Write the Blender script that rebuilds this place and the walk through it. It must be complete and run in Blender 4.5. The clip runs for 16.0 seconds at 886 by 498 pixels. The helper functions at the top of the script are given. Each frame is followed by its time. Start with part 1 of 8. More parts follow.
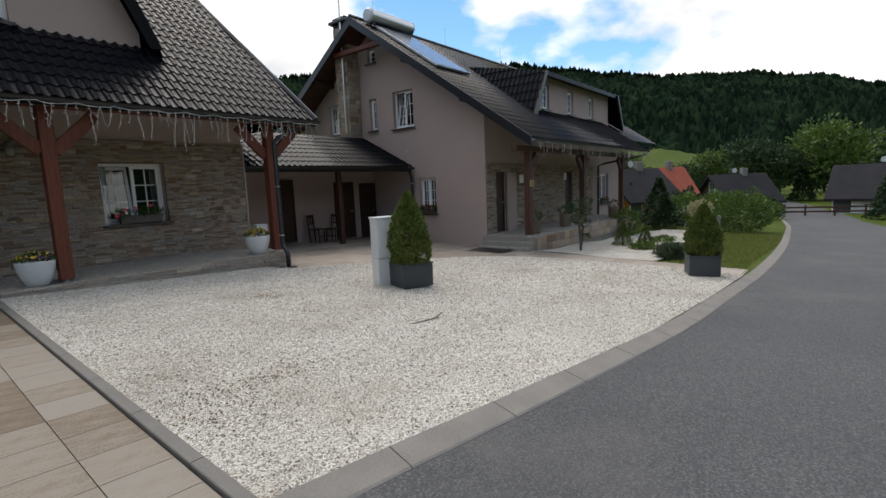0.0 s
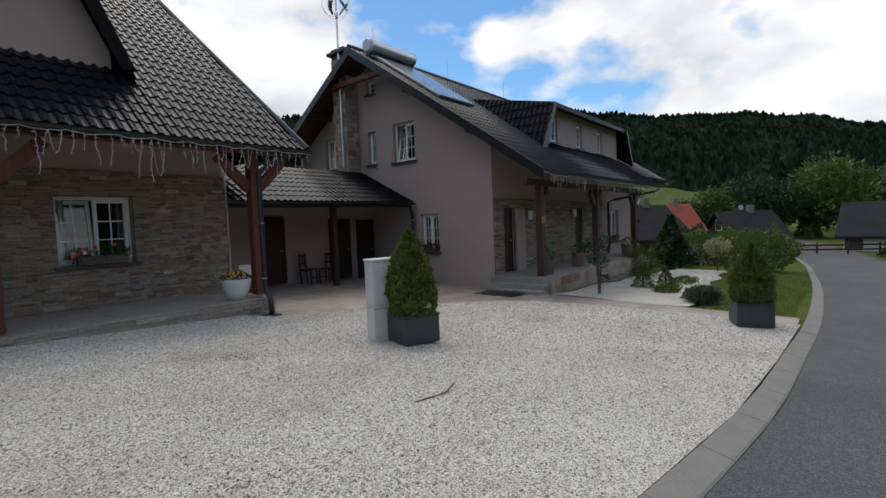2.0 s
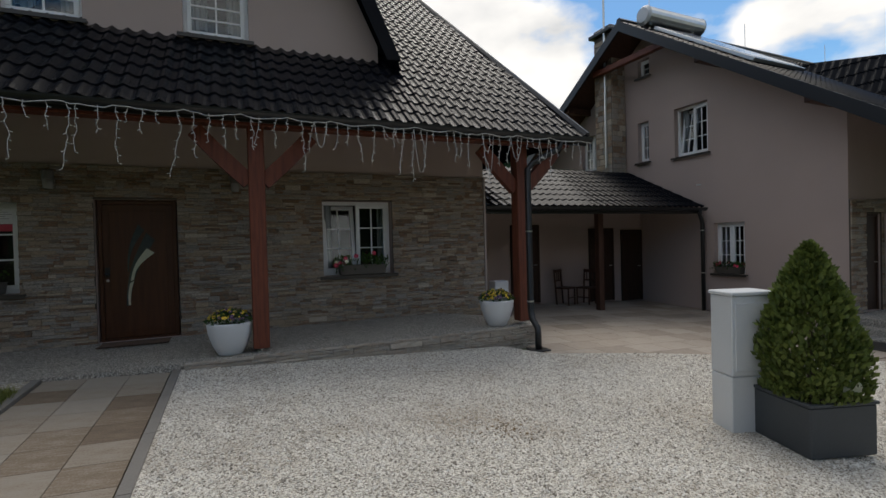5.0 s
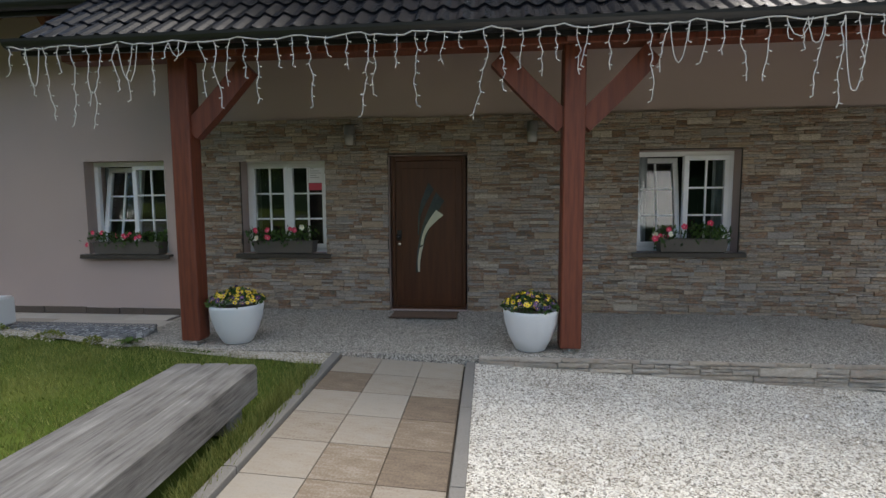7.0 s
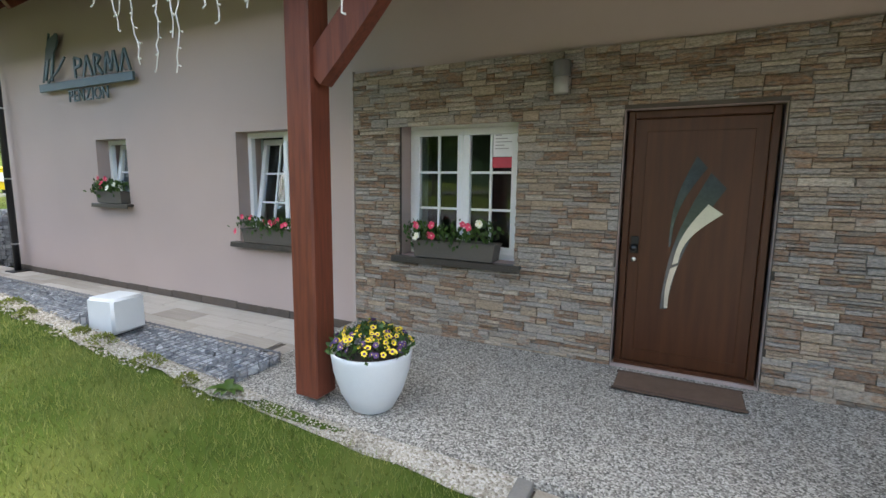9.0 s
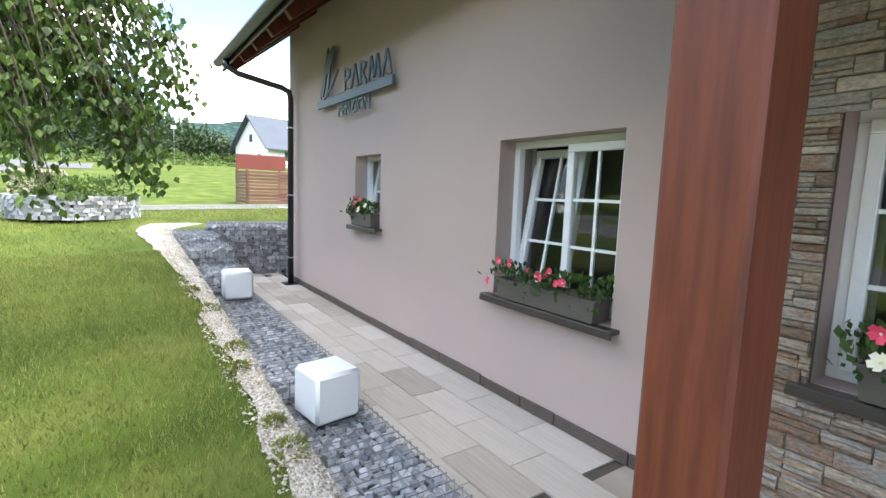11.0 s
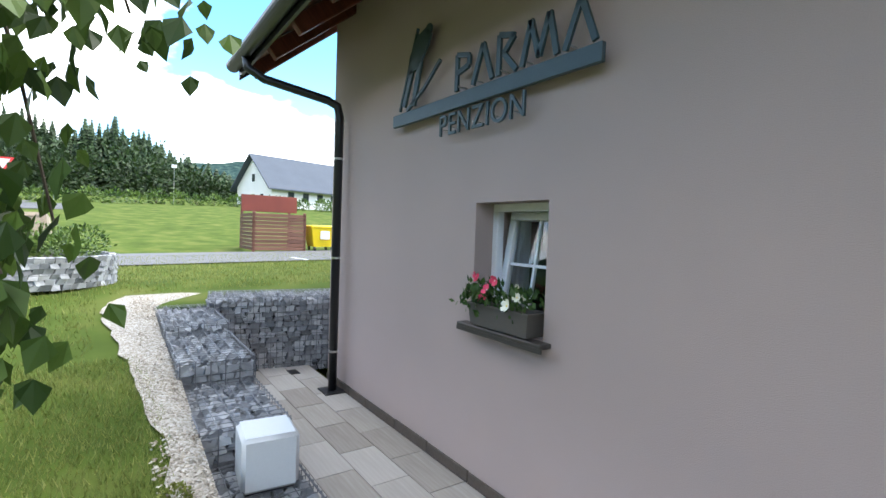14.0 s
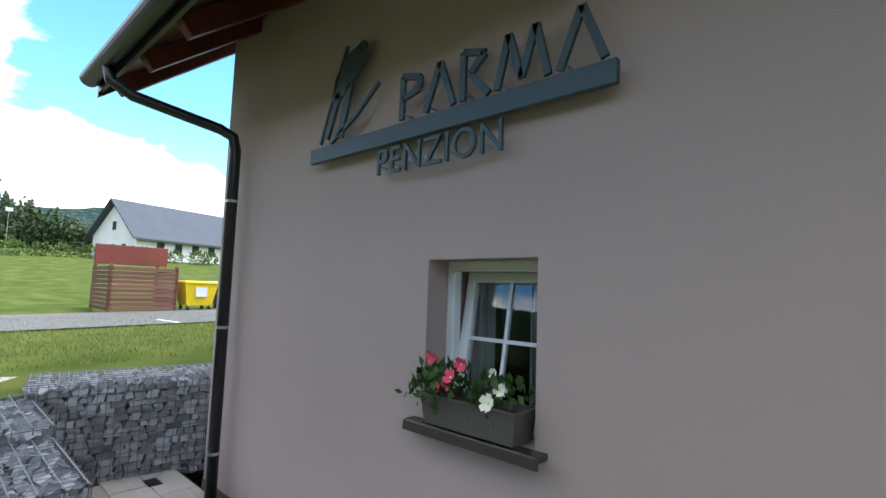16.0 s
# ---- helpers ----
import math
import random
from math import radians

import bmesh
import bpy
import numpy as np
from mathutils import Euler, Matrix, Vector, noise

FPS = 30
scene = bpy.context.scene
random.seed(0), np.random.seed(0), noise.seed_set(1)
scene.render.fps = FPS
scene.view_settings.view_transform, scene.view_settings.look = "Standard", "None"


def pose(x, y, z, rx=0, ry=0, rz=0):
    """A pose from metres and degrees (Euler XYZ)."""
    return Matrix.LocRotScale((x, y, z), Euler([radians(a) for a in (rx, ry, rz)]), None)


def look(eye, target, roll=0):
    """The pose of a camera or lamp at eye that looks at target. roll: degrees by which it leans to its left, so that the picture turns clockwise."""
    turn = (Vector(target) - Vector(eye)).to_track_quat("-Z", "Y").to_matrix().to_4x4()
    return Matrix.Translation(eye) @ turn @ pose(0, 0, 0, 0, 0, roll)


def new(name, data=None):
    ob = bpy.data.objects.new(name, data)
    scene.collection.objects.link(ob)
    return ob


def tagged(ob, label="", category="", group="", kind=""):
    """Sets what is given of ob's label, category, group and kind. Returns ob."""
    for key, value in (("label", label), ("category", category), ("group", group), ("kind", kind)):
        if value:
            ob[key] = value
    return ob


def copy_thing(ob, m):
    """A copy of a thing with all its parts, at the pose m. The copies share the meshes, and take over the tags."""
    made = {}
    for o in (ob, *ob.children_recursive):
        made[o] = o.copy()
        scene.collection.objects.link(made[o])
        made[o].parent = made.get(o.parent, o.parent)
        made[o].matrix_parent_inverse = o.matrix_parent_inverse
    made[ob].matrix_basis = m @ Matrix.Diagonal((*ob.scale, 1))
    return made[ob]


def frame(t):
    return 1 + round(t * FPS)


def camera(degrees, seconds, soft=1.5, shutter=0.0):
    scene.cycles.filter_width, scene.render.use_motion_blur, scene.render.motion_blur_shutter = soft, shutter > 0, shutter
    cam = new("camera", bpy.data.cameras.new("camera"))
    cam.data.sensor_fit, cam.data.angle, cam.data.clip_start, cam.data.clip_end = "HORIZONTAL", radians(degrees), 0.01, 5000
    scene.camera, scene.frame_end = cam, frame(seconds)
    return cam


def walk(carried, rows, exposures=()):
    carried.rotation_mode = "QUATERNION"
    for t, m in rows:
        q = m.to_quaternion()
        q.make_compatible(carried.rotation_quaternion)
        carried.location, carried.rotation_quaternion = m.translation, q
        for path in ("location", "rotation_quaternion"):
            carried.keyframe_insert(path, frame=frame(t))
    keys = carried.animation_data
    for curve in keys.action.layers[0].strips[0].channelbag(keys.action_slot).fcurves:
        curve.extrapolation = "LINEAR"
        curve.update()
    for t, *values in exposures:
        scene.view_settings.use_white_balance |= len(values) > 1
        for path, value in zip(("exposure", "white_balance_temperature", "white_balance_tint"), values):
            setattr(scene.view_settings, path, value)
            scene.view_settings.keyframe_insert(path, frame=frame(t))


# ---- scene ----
cam = camera(85.7, 16.0)
PATH = [
    (0, (0.043, -11.680, 1.313), (1.565, -10.409, 1.051), -2.42),
    (0.5, (0.263, -11.543, 1.316), (1.781, -10.267, 1.058), -2.15),
    (1, (0.445, -11.334, 1.311), (1.973, -10.064, 1.082), -2.04),
    (1.5, (0.698, -11.070, 1.285), (2.255, -9.827, 1.109), -2.29),
    (2, (0.999, -10.706, 1.308), (2.539, -9.434, 1.199), -2.35),
    (2.5, (1.257, -10.354, 1.331), (2.819, -9.105, 1.309), -2.17),
    (3, (1.515, -10.064, 1.371), (3.083, -8.824, 1.412), -3.73),
    (3.5, (1.784, -9.692, 1.377), (3.247, -8.329, 1.419), -3.53),
    (4, (1.856, -9.232, 1.319), (3.094, -7.661, 1.347), -3.04),
    (4.2, (1.851, -9.020, 1.309), (2.987, -7.374, 1.338), -2.72),
    (6.3, (1.570, -6.932, 1.306), (1.822, -4.951, 1.203), -0.94),
    (6.5, (1.502, -6.732, 1.301), (1.635, -4.740, 1.185), -0.86),
    (7, (1.301, -6.253, 1.383), (1.115, -4.270, 1.206), -0.33),
    (7.5, (1.129, -5.727, 1.388), (0.604, -3.809, 1.172), -0.24),
    (8, (0.915, -5.207, 1.394), (0.168, -3.368, 1.148), 0.12),
    (8.5, (0.682, -4.646, 1.487), (-0.111, -2.828, 1.232), 0.30),
    (9, (0.460, -4.016, 1.488), (-0.432, -2.248, 1.208), 0.66),
    (9.5, (0.227, -3.403, 1.463), (-0.890, -1.773, 1.155), 1.94),
    (10, (-0.116, -2.932, 1.428), (-1.483, -1.507, 1.113), 2.37),
    (10.2, (-0.299, -2.814, 1.449), (-1.770, -1.498, 1.132), 2.60),
    (12.3, (-2.904, -2.580, 1.722), (-4.587, -1.518, 1.523), 2.11),
    (12.5, (-3.097, -2.561, 1.701), (-4.776, -1.490, 1.519), 2.07),
    (13, (-3.589, -2.448, 1.778), (-5.252, -1.345, 1.644), 1.93),
    (13.5, (-4.030, -2.352, 1.787), (-5.683, -1.231, 1.681), 1.79),
    (14, (-4.419, -2.240, 1.802), (-6.062, -1.102, 1.729), 2.06),
    (14.5, (-4.779, -2.104, 1.781), (-6.407, -0.944, 1.749), 2.03),
    (15, (-5.011, -2.090, 1.827), (-6.581, -0.853, 1.897), 2.22),
    (15.5, (-5.188, -2.072, 1.873), (-6.690, -0.759, 2.014), 2.66),
    (16, (-5.322, -1.988, 1.854), (-6.666, -0.517, 2.025), 2.00),
]
EXPOSURES = [(0.0, -0.09, 6850, 10), (1.0, -0.14, 6800, 10), (1.5, -0.29, 6650, 10), (2.2, -0.48, 6450, 10), (3.0, -0.66, 6300, 9), (3.5, -0.7, 6350, 9), (4.2, -0.68, 6750, 9), (6.3, 0.42, 6950, 10), (7.0, 0.86, 6950, 10), (8.5, 1.74, 6950, 10), (9.0, 1.98, 6900, 10), (10.2, 2.3, 6850, 10), (12.5, 2.06, 6650, 10), (13.5, 1.86, 6550, 9), (14.5, 1.55, 6350, 9), (15.5, 1.34, 6350, 9), (16.0, 1.36, 6550, 10)]
walk(cam, [(t, look(eye, target, roll)) for t, eye, target, roll in PATH], EXPOSURES)

# ---- world and sun ----
SUN_AZ, SUN_EL = 35.0, 62.0  # degrees from +y towards +x, and above the horizon
world = bpy.data.worlds.new("sky")
scene.world = world
world.use_nodes = True
wn, wl = world.node_tree.nodes, world.node_tree.links
wn.clear()
w_out, w_bg = wn.new("ShaderNodeOutputWorld"), wn.new("ShaderNodeBackground")
w_sky = wn.new("ShaderNodeTexSky")
w_sky.sky_type, w_sky.sun_disc = "NISHITA", False
w_sky.sun_elevation, w_sky.sun_rotation = radians(SUN_EL), radians(SUN_AZ)
w_sky.altitude, w_sky.air_density, w_sky.dust_density = 600, 1.0, 0.6
w_co, w_map = wn.new("ShaderNodeTexCoord"), wn.new("ShaderNodeMapping")
w_map.inputs["Scale"].default_value = (1.0, 1.0, 1.9)
w_map.inputs["Location"].default_value = (0.35, 0.1, 0.2)
w_n = wn.new("ShaderNodeTexNoise")
w_n.inputs["Scale"].default_value, w_n.inputs["Detail"].default_value, w_n.inputs["Roughness"].default_value = 2.6, 10.0, 0.5
w_r = wn.new("ShaderNodeValToRGB")
w_r.color_ramp.elements[0].position, w_r.color_ramp.elements[1].position = 0.455, 0.53
w_n2 = wn.new("ShaderNodeTexNoise")
w_n2.inputs["Scale"].default_value, w_n2.inputs["Detail"].default_value = 5.0, 6.0
w_c = wn.new("ShaderNodeValToRGB")
w_c.color_ramp.elements[0].position, w_c.color_ramp.elements[0].color = 0.33, (6.6, 6.9, 7.4, 1)
w_c.color_ramp.elements[1].position, w_c.color_ramp.elements[1].color = 0.66, (11.0, 11.0, 11.1, 1)
w_mix = wn.new("ShaderNodeMix")
w_mix.data_type = "RGBA"
wl.new(w_co.outputs["Generated"], w_map.inputs["Vector"])
wl.new(w_map.outputs["Vector"], w_n.inputs["Vector"])
wl.new(w_map.outputs["Vector"], w_n2.inputs["Vector"])
wl.new(w_n.outputs["Fac"], w_r.inputs["Fac"])
wl.new(w_n2.outputs["Fac"], w_c.inputs["Fac"])
wl.new(w_r.outputs["Color"], w_mix.inputs["Factor"])
w_sat = wn.new("ShaderNodeHueSaturation")
w_sat.inputs["Saturation"].default_value, w_sat.inputs["Hue"].default_value = 1.3, 0.495
w_sat.inputs["Value"].default_value = 1.45
wl.new(w_sky.outputs["Color"], w_sat.inputs["Color"])
wl.new(w_sat.outputs["Color"], w_mix.inputs["A"])
wl.new(w_c.outputs["Color"], w_mix.inputs["B"])
wl.new(w_mix.outputs["Result"], w_bg.inputs["Color"])
wl.new(w_bg.outputs["Background"], w_out.inputs["Surface"])
w_bg.inputs["Strength"].default_value = 0.135

sun = new("sun", bpy.data.lights.new("sun", "SUN"))
sun.data.energy, sun.data.angle, sun.data.color = 2.1, radians(40), (1.0, 0.95, 0.88)
_d = Vector((math.sin(radians(SUN_AZ)) * math.cos(radians(SUN_EL)), math.cos(radians(SUN_AZ)) * math.cos(radians(SUN_EL)), math.sin(radians(SUN_EL))))
sun.matrix_world = look(_d * 60, (0, 0, 0))

# ---- materials ----


def mat(name, base, rough=0.7, var=0.12, scale=6.0, fine=60.0, bump=0.15, bump_scale=None, metal=0.0, spec=0.5, island=0.0, objvar=0.0, coat=0.0):
    """A surface whose colour varies at two scales, with a fine relief."""
    m = bpy.data.materials.new(name)
    m.use_nodes = True
    n, l = m.node_tree.nodes, m.node_tree.links
    b = n["Principled BSDF"]
    co = n.new("ShaderNodeTexCoord")
    n1, n2 = n.new("ShaderNodeTexNoise"), n.new("ShaderNodeTexNoise")
    n1.inputs["Scale"].default_value, n1.inputs["Detail"].default_value = scale, 5
    n2.inputs["Scale"].default_value, n2.inputs["Detail"].default_value = fine, 4
    l.new(co.outputs["Object"], n1.inputs["Vector"])
    l.new(co.outputs["Object"], n2.inputs["Vector"])
    add = n.new("ShaderNodeMath")
    add.operation = "ADD"
    l.new(n1.outputs["Fac"], add.inputs[0])
    l.new(n2.outputs["Fac"], add.inputs[1])
    val = add.outputs[0]
    span = (0.6, 1.4)
    if island or objvar:
        src = n.new("ShaderNodeNewGeometry") if island else n.new("ShaderNodeObjectInfo")
        mul = n.new("ShaderNodeMath")
        mul.operation = "MULTIPLY_ADD"
        mul.inputs[1].default_value = max(island, objvar)
        l.new(src.outputs["Random Per Island" if island else "Random"], mul.inputs[0])
        l.new(val, mul.inputs[2])
        val = mul.outputs[0]
        span = (0.6, 1.4 + max(island, objvar))
    mr = n.new("ShaderNodeMapRange")
    mr.inputs["From Min"].default_value, mr.inputs["From Max"].default_value = span
    mr.inputs["To Min"].default_value, mr.inputs["To Max"].default_value = 1 - var, 1 + var
    l.new(val, mr.inputs["Value"])
    hv = n.new("ShaderNodeHueSaturation")
    hv.inputs["Color"].default_value = (*base, 1)
    l.new(mr.outputs["Result"], hv.inputs["Value"])
    l.new(hv.outputs["Color"], b.inputs["Base Color"])
    b.inputs["Roughness"].default_value, b.inputs["Metallic"].default_value = rough, metal
    b.inputs["Specular IOR Level"].default_value = spec
    b.inputs["Coat Weight"].default_value = coat
    if bump:
        nb = n2
        if bump_scale:
            nb = n.new("ShaderNodeTexNoise")
            nb.inputs["Scale"].default_value, nb.inputs["Detail"].default_value = bump_scale, 4
            l.new(co.outputs["Object"], nb.inputs["Vector"])
        bp = n.new("ShaderNodeBump")
        bp.inputs["Strength"].default_value, bp.inputs["Distance"].default_value = bump, 0.01
        l.new(nb.outputs["Fac"], bp.inputs["Height"])
        l.new(bp.outputs["Normal"], b.inputs["Normal"])
    return m


def ramp_mat(name, stops, tex="noise", scale=6.0, rough=0.85, bump=0.4, bump_dist=0.01, stretch=(1, 1, 1), detail=6.0, random="", spec=0.4, mix_scale=0.0, mix_amount=0.25):
    """A surface with a colour ramp over a texture; random adds a shift for each island or object."""
    m = bpy.data.materials.new(name)
    m.use_nodes = True
    n, l = m.node_tree.nodes, m.node_tree.links
    b = n["Principled BSDF"]
    co, mp = n.new("ShaderNodeTexCoord"), n.new("ShaderNodeMapping")
    mp.inputs["Scale"].default_value = stretch
    l.new(co.outputs["Object"], mp.inputs["Vector"])
    if tex == "noise":
        t = n.new("ShaderNodeTexNoise")
        t.inputs["Scale"].default_value, t.inputs["Detail"].default_value = scale, detail
        val, high = t.outputs["Fac"], t.outputs["Fac"]
    else:
        t = n.new("ShaderNodeTexVoronoi")
        t.inputs["Scale"].default_value = scale
        sep = n.new("ShaderNodeSeparateColor")
        l.new(t.outputs["Color"], sep.inputs["Color"])
        val = sep.outputs["Red"]
        inv = n.new("ShaderNodeMath")
        inv.operation, inv.inputs[0].default_value = "SUBTRACT", 1.0
        l.new(t.outputs["Distance"], inv.inputs[1])
        high = inv.outputs[0]
    l.new(mp.outputs["Vector"], t.inputs["Vector"])
    if random:
        src = n.new("ShaderNodeNewGeometry") if random == "island" else n.new("ShaderNodeObjectInfo")
        mx = n.new("ShaderNodeMix")
        mx.inputs["Factor"].default_value = 0.48
        l.new(val, mx.inputs["A"])
        l.new(src.outputs["Random Per Island" if random == "island" else "Random"], mx.inputs["B"])
        val = mx.outputs["Result"]
    if mix_scale:
        t2 = n.new("ShaderNodeTexNoise")
        t2.inputs["Scale"].default_value, t2.inputs["Detail"].default_value = mix_scale, 4
        l.new(co.outputs["Object"], t2.inputs["Vector"])
        mx2 = n.new("ShaderNodeMix")
        mx2.inputs["Factor"].default_value = mix_amount
        l.new(val, mx2.inputs["A"])
        l.new(t2.outputs["Fac"], mx2.inputs["B"])
        val = mx2.outputs["Result"]
    cr = n.new("ShaderNodeValToRGB")
    while len(cr.color_ramp.elements) < len(stops):
        cr.color_ramp.elements.new(0.5)
    for e, (p, c) in zip(cr.color_ramp.elements, stops):
        e.position, e.color = p, (*c, 1)
    l.new(val, cr.inputs["Fac"])
    l.new(cr.outputs["Color"], b.inputs["Base Color"])
    b.inputs["Roughness"].default_value, b.inputs["Specular IOR Level"].default_value = rough, spec
    if bump:
        bp = n.new("ShaderNodeBump")
        bp.inputs["Strength"].default_value, bp.inputs["Distance"].default_value = bump, bump_dist
        l.new(high, bp.inputs["Height"])
        l.new(bp.outputs["Normal"], b.inputs["Normal"])
    return m


def soil_stain(m, colour, scale):
    """Patches of trodden-in soil over a surface."""
    n, l = m.node_tree.nodes, m.node_tree.links
    b = n["Principled BSDF"]
    src = b.inputs["Base Color"].links[0].from_socket
    co, t, cr, mx = n.new("ShaderNodeTexCoord"), n.new("ShaderNodeTexNoise"), n.new("ShaderNodeValToRGB"), n.new("ShaderNodeMix")
    t.inputs["Scale"].default_value, t.inputs["Detail"].default_value, t.inputs["Roughness"].default_value = scale, 12, 0.68
    cr.color_ramp.elements[0].position, cr.color_ramp.elements[0].color = 0.50, (0, 0, 0, 1)
    cr.color_ramp.elements[1].position, cr.color_ramp.elements[1].color = 0.72, (0.75, 0.75, 0.75, 1)
    mx.data_type = "RGBA"
    l.new(co.outputs["Object"], t.inputs["Vector"])
    l.new(t.outputs["Fac"], cr.inputs["Fac"])
    l.new(cr.outputs["Color"], mx.inputs["Factor"])
    l.new(src, mx.inputs["A"])
    mx.inputs["B"].default_value = (*colour, 1)
    l.new(mx.outputs["Result"], b.inputs["Base Color"])


def glass_mat(name):
    m = bpy.data.materials.new(name)
    m.use_nodes = True
    b = m.node_tree.nodes["Principled BSDF"]
    b.inputs["Base Color"].default_value = (0.9, 0.95, 0.95, 1)
    b.inputs["Roughness"].default_value, b.inputs["IOR"].default_value = 0.02, 1.5
    b.inputs["Transmission Weight"].default_value = 1.0
    return m


def leaf_mat(name, a, b_, rough=0.5, trans=0.25):
    m = ramp_mat(name, [(0.25, a), (0.75, b_)], scale=3.0, rough=rough, bump=0, random="island")
    b = m.node_tree.nodes["Principled BSDF"]
    b.inputs["Transmission Weight"].default_value = 0.0
    b.inputs["Subsurface Weight"].default_value = 0.0
    n, l = m.node_tree.nodes, m.node_tree.links
    tr, mx = n.new("ShaderNodeBsdfTranslucent"), n.new("ShaderNodeMixShader")
    l.new(b.inputs["Base Color"].links[0].from_socket, tr.inputs["Color"])
    mx.inputs["Fac"].default_value = trans
    l.new(b.outputs["BSDF"], mx.inputs[1])
    l.new(tr.outputs["BSDF"], mx.inputs[2])
    l.new(mx.outputs["Shader"], n["Material Output"].inputs["Surface"])
    return m


PLASTER = mat("plaster", (0.421, 0.337, 0.307), 0.92, 0.06, 0.8, 180, 0.25, spec=0.2)
PLASTER_L = mat("reveal plaster", (0.42, 0.35, 0.32), 0.9, 0.05, 2, 150, 0.15, spec=0.2)


def ledge_mat(name, source, wash=0.0):
    """Split stone: each piece has its own tone, with rust stains and a rough cleft face."""
    m = bpy.data.materials.new(name)
    m.use_nodes = True
    n, l = m.node_tree.nodes, m.node_tree.links
    b = n["Principled BSDF"]
    co, mp = n.new("ShaderNodeTexCoord"), n.new("ShaderNodeMapping")
    geo = n.new("ShaderNodeNewGeometry") if source == "island" else n.new("ShaderNodeObjectInfo")
    rand = geo.outputs["Random Per Island" if source == "island" else "Random"]
    pos = n.new("ShaderNodeNewGeometry").outputs["Position"]
    mp.inputs["Scale"].default_value = (1, 1, 2.4)
    l.new(pos, mp.inputs["Vector"])

    def tex(scale, detail, rough=0.6):
        t = n.new("ShaderNodeTexNoise")
        t.inputs["Scale"].default_value, t.inputs["Detail"].default_value, t.inputs["Roughness"].default_value = scale, detail, rough
        l.new(mp.outputs["Vector"], t.inputs["Vector"])
        return t.outputs["Fac"]

    def ramp(value, stops):
        cr = n.new("ShaderNodeValToRGB")
        while len(cr.color_ramp.elements) < len(stops):
            cr.color_ramp.elements.new(0.5)
        for e, (p, c) in zip(cr.color_ramp.elements, stops):
            e.position, e.color = p, (*c, 1)
        l.new(value, cr.inputs["Fac"])
        return cr.outputs["Color"]

    def blend(kind, fac, a, c):
        mx = n.new("ShaderNodeMix")
        mx.data_type, mx.blend_type = "RGBA", kind
        if isinstance(fac, float):
            mx.inputs["Factor"].default_value = fac
        else:
            l.new(fac, mx.inputs["Factor"])
        l.new(a, mx.inputs["A"])
        l.new(c, mx.inputs["B"])
        return mx.outputs["Result"]

    tone = ramp(rand, [(0.0, (0.16, 0.13, 0.104)), (0.2, (0.25, 0.212, 0.176)), (0.38, (0.37, 0.31, 0.248)), (0.5, (0.275, 0.25, 0.222)), (0.66, (0.345, 0.31, 0.274)), (0.78, (0.385, 0.30, 0.216)), (0.9, (0.295, 0.228, 0.166)), (1.0, (0.47, 0.405, 0.33))])
    shift = n.new("ShaderNodeMath")
    shift.operation = "MULTIPLY_ADD"
    shift.inputs[1].default_value = 0.30
    l.new(rand, shift.inputs[0])
    big = tex(5.5, 5)
    l.new(big, shift.inputs[2])
    wrap = n.new("ShaderNodeMath")
    wrap.operation, wrap.inputs[1].default_value = "PINGPONG", 0.5
    l.new(shift.outputs[0], wrap.inputs[0])
    rust = ramp(wrap.outputs[0], [(0.0, (0, 0, 0)), (0.40, (0, 0, 0)), (0.49, (0.6, 0.6, 0.6))])
    rusty = ramp(tex(30, 4), [(0.3, (0.22, 0.10, 0.05)), (0.7, (0.36, 0.205, 0.11))])
    col = blend("MIX", rust, tone, rusty)
    grain = ramp(tex(38, 9, 0.7), [(0.25, (0.42, 0.42, 0.42)), (0.5, (1.06, 1.06, 1.06)), (0.75, (1.7, 1.66, 1.6))])
    col = blend("MULTIPLY", 1.0, col, grain)
    if wash:
        pale = ramp(tex(9, 5), [(0.3, (0.30, 0.27, 0.23)), (0.7, (0.46, 0.43, 0.385))])
        col = blend("MIX", wash, col, pale)
    l.new(col, b.inputs["Base Color"])
    b.inputs["Roughness"].default_value, b.inputs["Specular IOR Level"].default_value = 0.88, 0.3
    bp = n.new("ShaderNodeBump")
    bp.inputs["Strength"].default_value, bp.inputs["Distance"].default_value = 1.0, 0.022
    l.new(tex(24, 9, 0.65), bp.inputs["Height"])
    l.new(bp.outputs["Normal"], b.inputs["Normal"])
    return m


STONE, STONE_I = ledge_mat("ledge stone", "object"), ledge_mat("ledge stone joined", "island")
STONE_E = ledge_mat("washed ledge stone", "object", 0.6)
MORTAR = mat("mortar", (0.075, 0.062, 0.05), 0.95, 0.2, 4, 80, 0.3)
ROOF = mat("coated steel roof", (0.0065, 0.0075, 0.0105), 0.26, 0.2, 1.5, 40, 0.05, spec=0.06)
DARK = mat("dark metal", (0.012, 0.0125, 0.014), 0.35, 0.15, 5, 60, 0.03, spec=0.5)
WOOD = ramp_mat("red-brown stained timber", [(0.3, (0.085, 0.022, 0.012)), (0.6, (0.15, 0.04, 0.02)), (0.8, (0.10, 0.028, 0.016))], scale=5, stretch=(6, 6, 0.5), rough=0.55, bump=0.25)
WOOD_D = ramp_mat("dark brown timber", [(0.3, (0.05, 0.022, 0.014)), (0.7, (0.09, 0.04, 0.025))], scale=5, stretch=(6, 6, 0.5), rough=0.6, bump=0.25)
SOFFIT = ramp_mat("soffit boards", [(0.3, (0.10, 0.035, 0.02)), (0.7, (0.15, 0.055, 0.03))], scale=6, stretch=(1, 8, 1), rough=0.6, bump=0.2)
